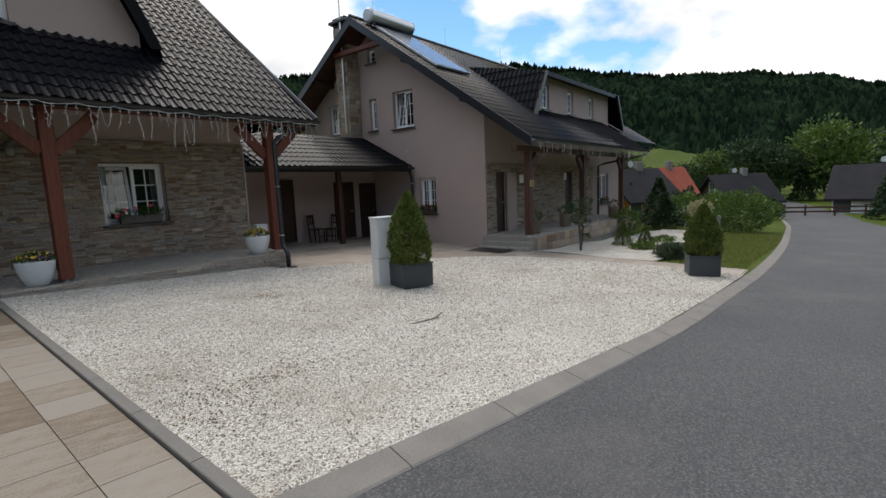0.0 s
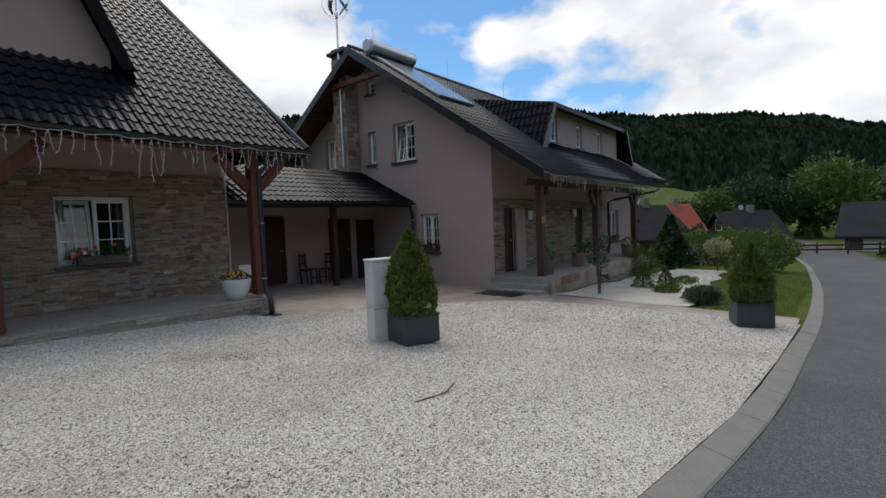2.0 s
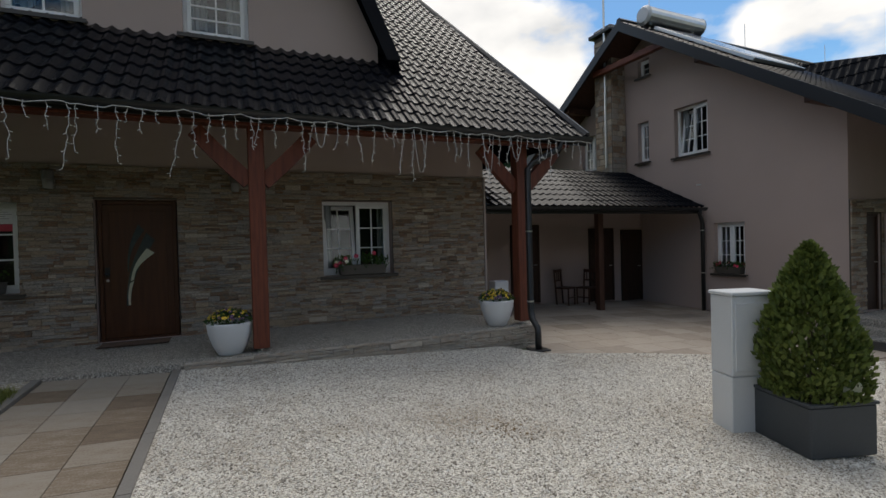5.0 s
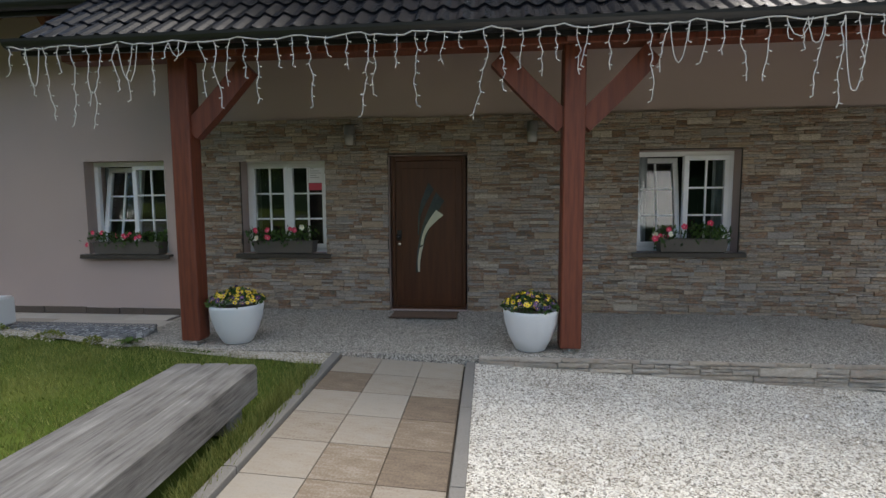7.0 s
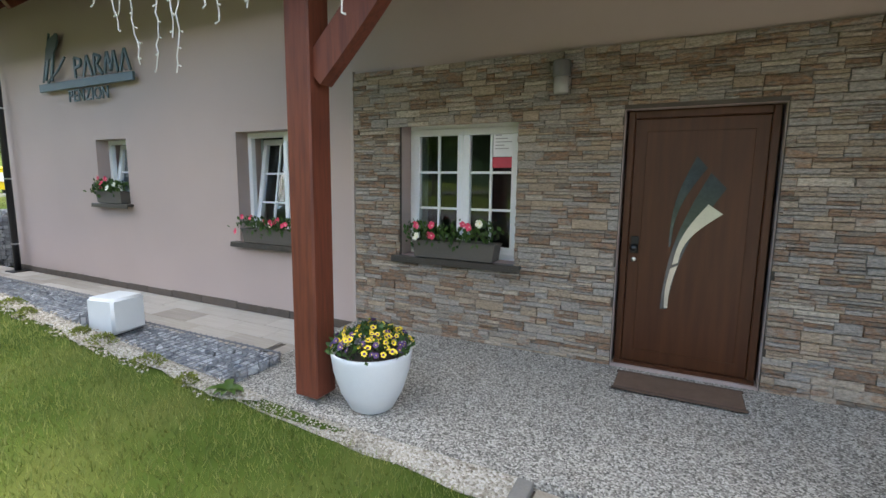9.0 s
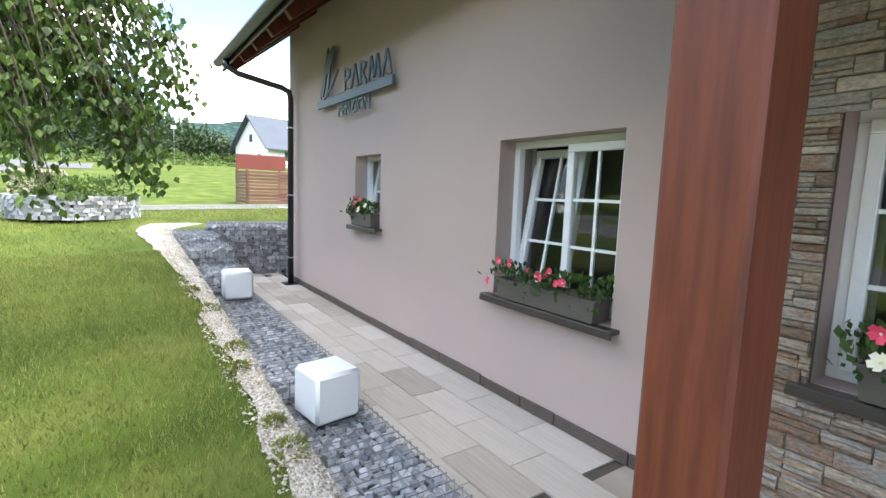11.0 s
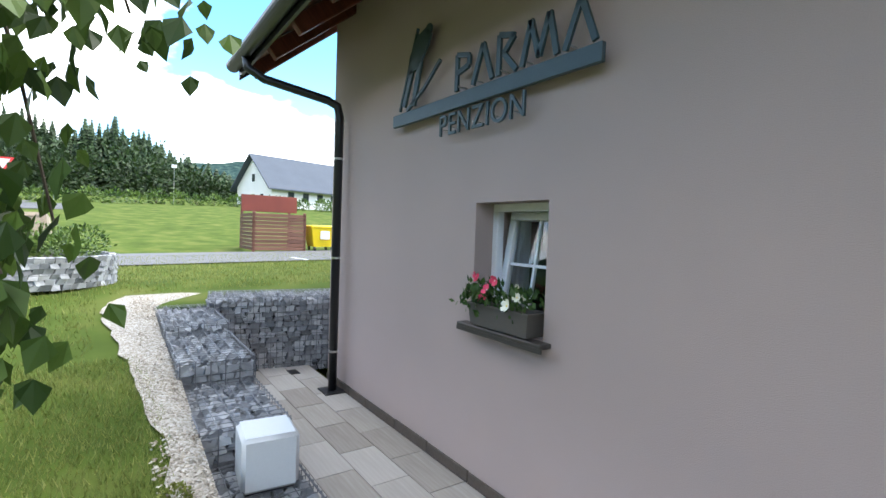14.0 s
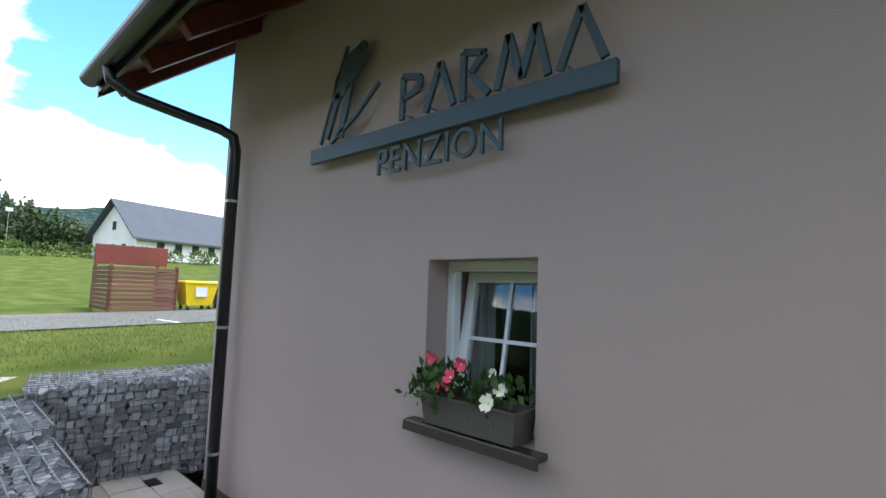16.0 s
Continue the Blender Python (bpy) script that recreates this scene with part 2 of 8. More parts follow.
GREYWOOD = ramp_mat("weathered grey timber", [(0.3, (0.035, 0.033, 0.031)), (0.45, (0.105, 0.10, 0.096)), (0.6, (0.15, 0.146, 0.14)), (0.75, (0.27, 0.265, 0.256))], scale=6, stretch=(9, 0.7, 9), rough=0.85, bump=0.6, detail=10, mix_scale=4.5, mix_amount=0.4)
PVC = mat("white plastic frame", (0.78, 0.79, 0.80), 0.35, 0.03, 3, 50, 0.02)
GLASS = glass_mat("window glass")
SILL = mat("brown sill", (0.05, 0.042, 0.036), 0.4, 0.1, 6, 60, 0.05)
DOORM = ramp_mat("brown door", [(0.3, (0.051, 0.016, 0.006)), (0.7, (0.078, 0.027, 0.010))], scale=4, stretch=(6, 6, 0.4), rough=0.4, bump=0.06)
STEEL = mat("brushed steel", (0.62, 0.62, 0.60), 0.3, 0.08, 8, 120, 0.02, metal=1.0)
GRAVEL = ramp_mat("white gravel", [(0.12, (0.11, 0.095, 0.075)), (0.30, (0.34, 0.31, 0.26)), (0.5, (0.62, 0.58, 0.505)), (0.85, (0.84, 0.81, 0.75))], tex="voronoi", scale=105, rough=0.9, bump=1.0, bump_dist=0.010, mix_scale=0.9, mix_amount=0.22)
soil_stain(GRAVEL, (0.27, 0.21, 0.145), 0.6)
CHIP = ramp_mat("beige chippings", [(0.1, (0.119, 0.098, 0.072)), (0.35, (0.306, 0.268, 0.212)), (0.6, (0.451, 0.412, 0.353)), (0.9, (0.578, 0.548, 0.493))], tex="voronoi", scale=70, rough=0.95, bump=1.0, bump_dist=0.014, mix_scale=2.5, mix_amount=0.4)
CHIP_P = ramp_mat("loose beige chippings", [(0.25, (0.22, 0.18, 0.135)), (0.5, (0.42, 0.375, 0.31)), (0.8, (0.62, 0.58, 0.51))], scale=14, rough=0.9, bump=0.2, random="island")
PEBBLE = ramp_mat("white pebbles", [(0.25, (0.16, 0.14, 0.115)), (0.42, (0.48, 0.445, 0.39)), (0.6, (0.68, 0.645, 0.58)), (0.85, (0.84, 0.82, 0.77))], scale=14, rough=0.85, bump=0.2, random="island")
ASPHALT = ramp_mat("asphalt", [(0.1, (0.045, 0.046, 0.048)), (0.6, (0.085, 0.086, 0.088)), (1.0, (0.17, 0.17, 0.17))], tex="voronoi", scale=90, rough=0.85, bump=0.5, bump_dist=0.006, mix_scale=0.6, mix_amount=0.35)
WASHED = ramp_mat("washed concrete", [(0.0, (0.07, 0.064, 0.056)), (0.35, (0.21, 0.195, 0.172)), (0.6, (0.33, 0.308, 0.272)), (1.0, (0.56, 0.53, 0.48))], tex="voronoi", scale=105, rough=0.85, bump=0.7, bump_dist=0.008)
soil_stain(ASPHALT, (0.13, 0.125, 0.12), 0.5)
KERB = mat("concrete kerb", (0.215, 0.20, 0.18), 0.9, 0.18, 4, 70, 0.3)
KERB_D = mat("grey edging", (0.175, 0.165, 0.15), 0.9, 0.15, 4, 70, 0.3)
TILE = ramp_mat("sandstone-look paving", [(0.25, (0.108, 0.080, 0.058)), (0.42, (0.180, 0.138, 0.098)), (0.52, (0.248, 0.211, 0.168)), (0.66, (0.276, 0.248, 0.210)), (0.8, (0.220, 0.194, 0.162))], scale=3.2, stretch=(0.7, 3, 1), rough=0.75, bump=0.2, random="object", mix_scale=26, mix_amount=0.32)
TILE_P = ramp_mat("grey-beige paving", [(0.2, (0.276, 0.241, 0.202)), (0.5, (0.396, 0.361, 0.317)), (0.85, (0.506, 0.478, 0.437))], scale=2.2, stretch=(0.6, 5, 1), rough=0.75, bump=0.12, random="object")
TILE_J = ramp_mat("courtyard paving", [(0.2, (0.25, 0.205, 0.165)), (0.5, (0.36, 0.305, 0.25)), (0.85, (0.44, 0.385, 0.33))], scale=2.6, stretch=(1, 1, 1), rough=0.75, bump=0.12, random="island")
GRASS_G = ramp_mat("lawn ground", [(0.25, (0.038, 0.06, 0.011)), (0.5, (0.067, 0.097, 0.018)), (0.75, (0.118, 0.128, 0.034))], scale=1.1, rough=0.95, bump=0.9, bump_dist=0.02, detail=12, spec=0.05)
BLADE = leaf_mat("grass blades", (0.096, 0.134, 0.022), (0.265, 0.275, 0.08), 0.7, 0.3)
FOREST = ramp_mat("far forest", [(0.36, (0.004, 0.009, 0.0065)), (0.5, (0.010, 0.020, 0.012)), (0.66, (0.024, 0.042, 0.021))], scale=0.11, rough=1.0, bump=0.3, bump_dist=1.0, detail=12, spec=0.0)
MEADOW = ramp_mat("far meadow", [(0.3, (0.07, 0.10, 0.028)), (0.7, (0.12, 0.145, 0.046))], scale=0.05, rough=1.0, bump=0, spec=0.05)
# Bluer, paler copy of the far forest: distance haze put into the colour.
FOREST_HAZE = ramp_mat("far forest with haze in colour", [(0.36, (0.018, 0.036, 0.036)), (0.5, (0.03, 0.054, 0.05)), (0.66, (0.05, 0.08, 0.068))], scale=0.11, rough=1.0, bump=1.0, bump_dist=3.0, detail=12, spec=0.0)
GREYSTONE = ramp_mat("grey quarry stone", [(0.22, (0.13, 0.136, 0.146)), (0.5, (0.28, 0.289, 0.302)), (0.8, (0.48, 0.49, 0.505))], scale=7, rough=0.85, bump=0.5, random="island")
WIRE = mat("galvanised wire", (0.15, 0.156, 0.17), 0.5, 0.1, 8, 60, 0, metal=0.3)
WHITE_POT = mat("light grey glazed pot", (0.62, 0.64, 0.66), 0.45, 0.04, 4, 90, 0.03)
CUBE_W = mat("white light cube", (0.60, 0.62, 0.63), 0.45, 0.03, 3, 60, 0.02)
ANTHRA = mat("anthracite planter", (0.045, 0.052, 0.058), 0.5, 0.1, 4, 60, 0.05)
SIGNM = mat("petrol sign metal", (0.045, 0.075, 0.085), 0.5, 0.12, 4, 60, 0.03)
LEAF = leaf_mat("leaves", (0.045, 0.09, 0.016), (0.14, 0.21, 0.042))
LEAF_D = leaf_mat("dark conifer", (0.018, 0.038, 0.014), (0.045, 0.085, 0.028), 0.6, 0.15)
LEAF_C = leaf_mat("cypress green", (0.055, 0.085, 0.015), (0.15, 0.19, 0.04), 0.6, 0.2)
LEAF_B = leaf_mat("birch leaves", (0.02, 0.046, 0.009), (0.115, 0.19, 0.035), 0.45, 0.3)
BARK = ramp_mat("bark", [(0.3, (0.05, 0.04, 0.03)), (0.7, (0.13, 0.105, 0.08))], scale=8, rough=0.95, bump=0.8)
YEL = mat("yellow petals", (0.80, 0.58, 0.03), 0.6, 0.12, 30, 90, 0)
PUR = mat("purple petals", (0.07, 0.03, 0.12), 0.6, 0.2, 30, 90, 0)
PINK = mat("pink petals", (0.72, 0.06, 0.13), 0.6, 0.15, 30, 90, 0)
WHT = mat("cream petals", (0.78, 0.76, 0.62), 0.6, 0.08, 30, 90, 0)
BOXM = mat("taupe flower box", (0.095, 0.084, 0.072), 0.55, 0.08, 5, 60, 0.03)
LIGHTW = mat("white light string", (0.5, 0.49, 0.47), 0.5, 0.04, 5, 60, 0)
CURTAIN = mat("net curtain", (0.24, 0.26, 0.27), 0.9, 0.06, 4, 200, 0.1)
# Near-black colour that stands in for the shade of unlit rooms.
ROOM_SHADE = mat("painted room shade", (0.035, 0.033, 0.031), 0.9, 0.1, 2, 40, 0.1)
TERRA = mat("clay tub", (0.20, 0.15, 0.12), 0.8, 0.12, 5, 60, 0.1)

# ---- mesh helpers ----


class MB:
    """Collects vertices and faces for one mesh."""

    def __init__(self):
        self.v, self.f = [], []

    def poly(self, pts):
        i = len(self.v)
        self.v += [tuple(p) for p in pts]
        self.f.append(tuple(range(i, i + len(pts))))
        return self

    def add(self, verts, faces):
        i = len(self.v)
        self.v += [tuple(p) for p in verts]
        self.f += [tuple(a + i for a in f) for f in faces]
        return self

    def box(self, x0, x1, y0, y1, z0, z1, c=0.0, m=None):
        """A box, with its edges cut by c."""
        if c <= 0:
            vs = [(x, y, z) for x in (x0, x1) for y in (y0, y1) for z in (z0, z1)]
            fs = [(0, 1, 3, 2), (4, 6, 7, 5), (0, 4, 5, 1), (2, 3, 7, 6), (0, 2, 6, 4), (1, 5, 7, 3)]
        else:
            bm = bmesh.new()
            bmesh.ops.create_cube(bm, size=1)
            for v in bm.verts:
                v.co = Vector((x0 + (v.co.x + 0.5) * (x1 - x0), y0 + (v.co.y + 0.5) * (y1 - y0), z0 + (v.co.z + 0.5) * (z1 - z0)))
            bmesh.ops.bevel(bm, geom=bm.edges[:], offset=c, segments=1, affect="EDGES")
            bm.verts.index_update()
            vs, fs = [v.co.copy() for v in bm.verts], [[v.index for v in f.verts] for f in bm.faces]
            bm.free()
        if m is not None:
            vs = [m @ Vector(p) for p in vs]
        return self.add(vs, fs)

    def tube(self, pts, r, n=8, caps=True):
        """A round tube along points; r is one radius or one for each point."""
        pts = [Vector(p) for p in pts]
        rs = r if isinstance(r, (list, tuple)) else [r] * len(pts)
        i0, side = len(self.v), None
        for k, p in enumerate(pts):
            d = (pts[min(k + 1, len(pts) - 1)] - pts[max(k - 1, 0)]).normalized()
            if side is None:
                side = d.orthogonal().normalized()
            side = (side - d * side.dot(d)).normalized()
            up = d.cross(side)
            for j in range(n):
                a = 2 * math.pi * j / n
                self.v.append(tuple(p + rs[k] * (math.cos(a) * side + math.sin(a) * up)))
        for k in range(len(pts) - 1):
            for j in range(n):
                a, b = i0 + k * n + j, i0 + k * n + (j + 1) % n
                self.f.append((a, b, b + n, a + n))
        if caps:
            self.f.append(tuple(range(i0 + n - 1, i0 - 1, -1)))
            e = i0 + (len(pts) - 1) * n
            self.f.append(tuple(range(e, e + n)))
        return self

    def lathe(self, prof, n=24, m=None):
        """A turned shape: prof is a list of (radius, height)."""
        i0 = len(self.v)
        for r, z in prof:
            for j in range(n):
                a = 2 * math.pi * j / n
                p = Vector((r * math.cos(a), r * math.sin(a), z))
                self.v.append(tuple(m @ p if m is not None else p))
        for k in range(len(prof) - 1):
            for j in range(n):
                a, b = i0 + k * n + j, i0 + k * n + (j + 1) % n
                self.f.append((a, b, b + n, a + n))
        self.f.append(tuple(range(i0 + n - 1, i0 - 1, -1)))
        e = i0 + (len(prof) - 1) * n
        self.f.append(tuple(range(e, e + n)))
        return self

    def mesh(self, name, smooth=False):
        me = bpy.data.meshes.new(name)
        me.from_pydata(self.v, [], self.f)
        if smooth:
            me.polygons.foreach_set("use_smooth", [True] * len(me.polygons))
        me.update()
        return me


def at_world(ob):
    m = ob.matrix_basis.copy()
    while ob.parent:
        ob = ob.parent
        m = ob.matrix_basis @ m
    return m


def part(name, mb, material, parent=None, label="", smooth=False, world_space=False, kind=""):
    """One mesh object under a thing or a part."""
    me = mb if isinstance(mb, bpy.types.Mesh) else mb.mesh(name, smooth)
    if world_space and parent is not None:
        me.transform(at_world(parent).inverted())
    if material is not None and not me.materials:
        me.materials.append(material)
    ob = new(name, me)
    if parent is not None:
        ob.parent = parent
    return tagged(ob, label, kind=kind)


def thing(name, m, label, category, group="", kind=""):
    ob = new(name)
    ob.empty_display_size = 0.1
    ob.matrix_basis = m
    return tagged(ob, label, category, group, kind)


def rough_up(mb, amount, freq, seed=0.0):
    mb.v = [tuple(Vector(p) + amount * noise.noise_vector(Vector(p) * freq + Vector((seed, seed, seed)))) for p in mb.v]
    return mb


LIE = ((-140.0, 7.6), (-80.0, 4.5), (-54.0, 3.1), (-25.0, 0.66), (-18.0, 0.82), (-13.0, 0.898), (-1.0, -0.019), (45.0, -2.153), (400.0, -2.6))


def ground_z(x, y):
    """The lie of the land: it falls towards +x and towards the road, and rises beyond the lane."""
    x = max(LIE[0][0], min(x, LIE[-1][0]))
    for (xa, za), (xb, zb) in zip(LIE, LIE[1:]):
        if x <= xb:
            return za + (zb - za) * (x - xa) / (xb - xa) + 0.023 * max(-16.0, min(y, 8.0))


def sheet(poly_fn, xs, ys, lift):
    """A sheet that follows the land over a grid of xs by ys, where poly_fn moves each grid place into the plan."""
    mb = MB()
    for x in xs:
        for y in ys:
            px, py = poly_fn(x, y)
            mb.v.append((px, py, ground_z(px, py) + lift))
    ny = len(ys)
    for i in range(len(xs) - 1):
        for j in range(ny - 1):
            a = i * ny + j
            mb.f.append((a, a + ny, a + ny + 1, a + 1))
    return mb


def steps(a, b, n):
    return [a + (b - a) * i / n for i in range(n + 1)]


def wall_mesh(top, z0, holes, thick):
    """A wall in the plane y=0 (its face looks to -y), with openings cut through: top is its upper outline as (x, z)
    from left to right, holes are (x0, x1, z0, z1)."""
    mb = MB()

    def height(x):
        for (xa, za), (xb, zb) in zip(top, top[1:]):
            if xa - 1e-9 <= x <= xb + 1e-9:
                return za + (zb - za) * (x - xa) / (xb - xa)
        return top[-1][1]

    cuts = sorted({round(x, 5) for x, _ in top} | {round(h[k], 5) for h in holes for k in (0, 1)})
    for a, b in zip(cuts, cuts[1:]):
        mine = sorted((h for h in holes if h[0] < (a + b) / 2 < h[1]), key=lambda h: h[2])
        lo = z0
        for h in mine + [None]:
            ha, hb = (h[2], h[2]) if h else (height(a), height(b))
            for y, order in ((0, 1), (thick, -1)):
                q = [(a, y, lo), (b, y, lo), (b, y, hb), (a, y, ha)]
                mb.poly(q[::order])
            if h is None:
                mb.poly([(a, 0, ha), (b, 0, hb), (b, thick, hb), (a, thick, ha)])
            else:
                lo = h[3]
    for x0, x1, h0, h1 in holes:
        mb.poly([(x0, 0, h0), (x0, thick, h0), (x0, thick, h1), (x0, 0, h1)][::-1])
        mb.poly([(x1, 0, h0), (x1, thick, h0), (x1, thick, h1), (x1, 0, h1)])
        mb.poly([(x0, 0, h1), (x0, thick, h1), (x1, thick, h1), (x1, 0, h1)])
        mb.poly([(x0, 0, h0), (x1, 0, h0), (x1, thick, h0), (x0, thick, h0)])
    for x, s in ((top[0][0], 1), (top[-1][0], -1)):
        z1 = height(x)
        mb.poly([(x, 0, z0), (x, 0, z1), (x, thick, z1), (x, thick, z0)][::s])
    return mb


def roof_sheet(p, ea, eb, width, length, wave=0.19, course=0.35, right=None, left=None, res=6, depth=0.03, thick=0.03):
    """Profiled steel roofing: p is the lower left corner, ea runs along the eave and eb up the slope. left and right give
    the ends of the rows, as distances along ea for a distance up the slope."""
    ea, eb, p = Vector(ea).normalized(), Vector(eb).normalized(), Vector(p)
    up = ea.cross(eb).normalized()
    mb = MB()
    cols, rows = max(2, int(width / wave * res)), max(1, round(length / course))
    for r in range(rows):
        s0, s1 = length * r / rows, min(length, length * (r + 1) / rows + 0.02)
        i0 = len(mb.v)
        for s, lift in ((s0, -0.004), (s0, 0.02), (s1, 0.0)):
            xa = left(s) if left else 0.0
            xb = right(s) if right else width
            for c in range(cols + 1):
                x = width * c / cols
                x = min(max(x, xa), xb)
                w = math.sin(2 * math.pi * x / wave)
                h = depth * (w if w > 0 else 0.35 * w) + lift
                mb.v.append(tuple(p + ea * x + eb * s + up * h))
        n = cols + 1
        for k in range(2):
            for c in range(cols):
                a = i0 + k * n + c
                if (Vector(mb.v[a]) - Vector(mb.v[a + 1])).length > 1e-5 or (Vector(mb.v[a + n]) - Vector(mb.v[a + n + 1])).length > 1e-5:
                    mb.f.append((a, a + 1, a + n + 1, a + n))
    return mb

# ---- ground, road and paving ----


def axis(near, far):
    out = list(near)
    s = 1.5
    while out[-1] < far:
        out.append(out[-1] + s)
        s *= 1.35
    s = 1.5
    while out[0] > -far:
        out.insert(0, out[0] - s)
        s *= 1.35
    return out


def lawn_floor(x, y):
    """The lawn lies on the land, but is cut away under the sunk walk beside the house."""
    z = ground_z(x, y)
    if -11.3 < x < 7.0 and y > -1.78:
        z = min(z, -0.45)
    return z


mb = MB()
gx, gy = axis(sorted(steps(-32, 24, 112) + [-11.32, -11.27]), 900), axis(sorted(steps(-20, 16, 72) + [-1.8, -1.76]), 900)
for x in gx:
    for y in gy:
        mb.v.append((x, y, lawn_floor(x, y) - 0.02))
for i in range(len(gx) - 1):
    for j in range(len(gy) - 1):
        a = i * len(gy) + j
        mb.f.append((a, a + len(gy), a + len(gy) + 1, a + 1))
tagged(part("ground", mb, GRASS_G), "mown lawn and grassy land that reaches the hills", "ground", kind="structure")


def spline(points, n=10):
    """A smooth line through plan points."""
    out = []
    pts = [Vector(p) for p in points]
    pts = [2 * pts[0] - pts[1]] + pts + [2 * pts[-1] - pts[-2]]
    for a, b, c, d in zip(pts, pts[1:], pts[2:], pts[3:]):
        for k in range(n):
            t = k / n
            out.append(0.5 * (2 * b + (c - a) * t + (2 * a - 5 * b + 4 * c - d) * t * t + (3 * b - a - 3 * c + d) * t**3))
    return out + [pts[-2]]


ROAD = spline([(-60, -10.4), (-20, -10.8), (-5, -11.45), (0, -11.85), (3.1, -12.23), (6, -12.56), (8.6, -12.68), (12.9, -12.8), (19, -12.7), (25.4, -12.4), (36.8, -11.6), (53, -9.4), (75, -3.5), (110, 12)])


def along(line, off0, off1, lift0, lift1, across=4):
    """A strip of ground beside a line, between two distances to its left."""
    mb = MB()
    for k, p in enumerate(line):
        d = (line[min(k + 1, len(line) - 1)] - line[max(k - 1, 0)]).normalized()
        nrm = Vector((-d.y, d.x))
        for j in range(across + 1):
            q = p + nrm * (off0 + (off1 - off0) * j / across)
            mb.v.append((q.x, q.y, ground_z(q.x, q.y) + lift0 + (lift1 - lift0) * j / across))
    n = across + 1
    for k in range(len(line) - 1):
        for j in range(across):
            a = k * n + j
            mb.f.append((a, a + n, a + n + 1, a + 1))
    return mb


tagged(part("road", along(ROAD, -2.3, 2.29, 0.004, 0.004, 6), ASPHALT), "worn dark grey asphalt road bending round the garden", "road", kind="structure")

kerb_root = thing("road_kerb", pose(0, -10.4, ground_z(0, -10.4)), "grey concrete kerb between the gravel and the road", "kerb", kind="structure")


def kerb_stone(p, q, width, z_low, z_high, c=0.012):
    mb = MB()
    d = (q - p).normalized()
    nrm = Vector((-d.y, d.x)) * width / 2
    p, q = p + d * 0.004, q - d * 0.004
    ring = [(-1, -0.12), (-1, z_low - c), (-0.86, z_low), (0.86, z_high), (1, z_high - c), (1, -0.12)]
    vs = [(e.x + nrm.x * a, e.y + nrm.y * a, ground_z(e.x, e.y) + b) for e in (p, q) for a, b in ring]
    fs = [(i, (i + 1) % 6, (i + 1) % 6 + 6, i + 6) for i in range(6)] + [(5, 4, 3, 2, 1, 0), (6, 7, 8, 9, 10, 11)]
    return mb.add(vs, fs)


def walk_line(line, off, step, x0, x1):
    """Even steps along a line moved to its left, kept to a stretch of x."""
    pts = []
    for k, p in enumerate(line):
        d = (line[min(k + 1, len(line) - 1)] - line[max(k - 1, 0)]).normalized()
        pts.append(p + Vector((-d.y, d.x)) * off)
    out, left = [pts[0]], step
    for a, b in zip(pts, pts[1:]):
        seg = (b - a).length
        while left <= seg:
            out.append(a + (b - a) * (left / seg))
            left += step
        left -= seg
    return [p for p in out if x0 <= p.x <= x1]


kl = walk_line(ROAD, 2.42, 1.0, -22, 44)
for p, q in zip(kl, kl[1:]):
    part("kerbstone", kerb_stone(p, q, 0.25, 0.014, 0.055), KERB, kerb_root, world_space=True)

# gravel yard, bounded by the terrace, the courtyard slabs and the kerb
def line_at(points):
    def at(x):
        for (xa, ya), (xb, yb) in zip(points, points[1:]):
            if x <= xb:
                return ya + (yb - ya) * max(0.0, (x - xa) / (xb - xa))
        return points[-1][1]

    return at


GX0, GX1 = 1.18, 11.75
yard_top = line_at([(1.18, -1.745), (5.6, -1.75), (6.0, -2.4), (7.3, -2.76), (9.4, -3.63), (10.6, -4.3), (11.3, -5.2), (11.6, -6.4), (11.75, -8.0)])
kerb_in = line_at([(0.0, -9.32), (3.1, -9.66), (6.0, -10.0), (8.6, -10.12), (12.9, -10.24), (20, -10.1)])


def in_yard(x, y):
    return GX0 < x < GX1 and kerb_in(x) < y < yard_top(x) - 0.02


tagged(part("gravel_yard", sheet(lambda x, f: (x, kerb_in(x) + (yard_top(x) - kerb_in(x)) * f), steps(GX0, GX1, 60), steps(0, 1, 40), 0.034), GRAVEL), "yard of crushed white gravel with a few brown stains", "gravel", kind="structure")
# courtyard paving between the two houses
mb = sheet(lambda x, y: (x, y), steps(6.02, 13.3, 24), steps(-4.2, 2.66, 18), 0.004)
tagged(part("courtyard", mb, TILE_J), "beige slab paving between the two houses", "paving", kind="structure")


# ---- first house ----
FY = 0.04
EAVE_Y, EAVE_Z, SLOPE = -1.93, 2.98, 0.82
LE_Y = -0.98  # front edge of the higher eave beside the porch
W_HOLES = [(-7.285, -6.545, 1.12, 2.03), (-4.36, -3.16, 0.74, 2.04), (-2.05, -0.86, 0.76, 2.04), (3.19, 4.42, 0.79, 2.07), (-0.005, 1.035, 0.0, 2.055)]
house = thing("house", pose(-2.4, 5, 0), "brown rendered guest house with stone-clad porch and dark tiled steel roof", "house", kind="structure")
m = wall_mesh([(-10.2, 4.40), (6.3, 4.40)], -0.5, W_HOLES, 0.38)
ob = part("wall_front", m, PLASTER, house, "smooth brown-grey rendered wall")
ob.matrix_basis = pose(2.4, -5 + FY, 0)
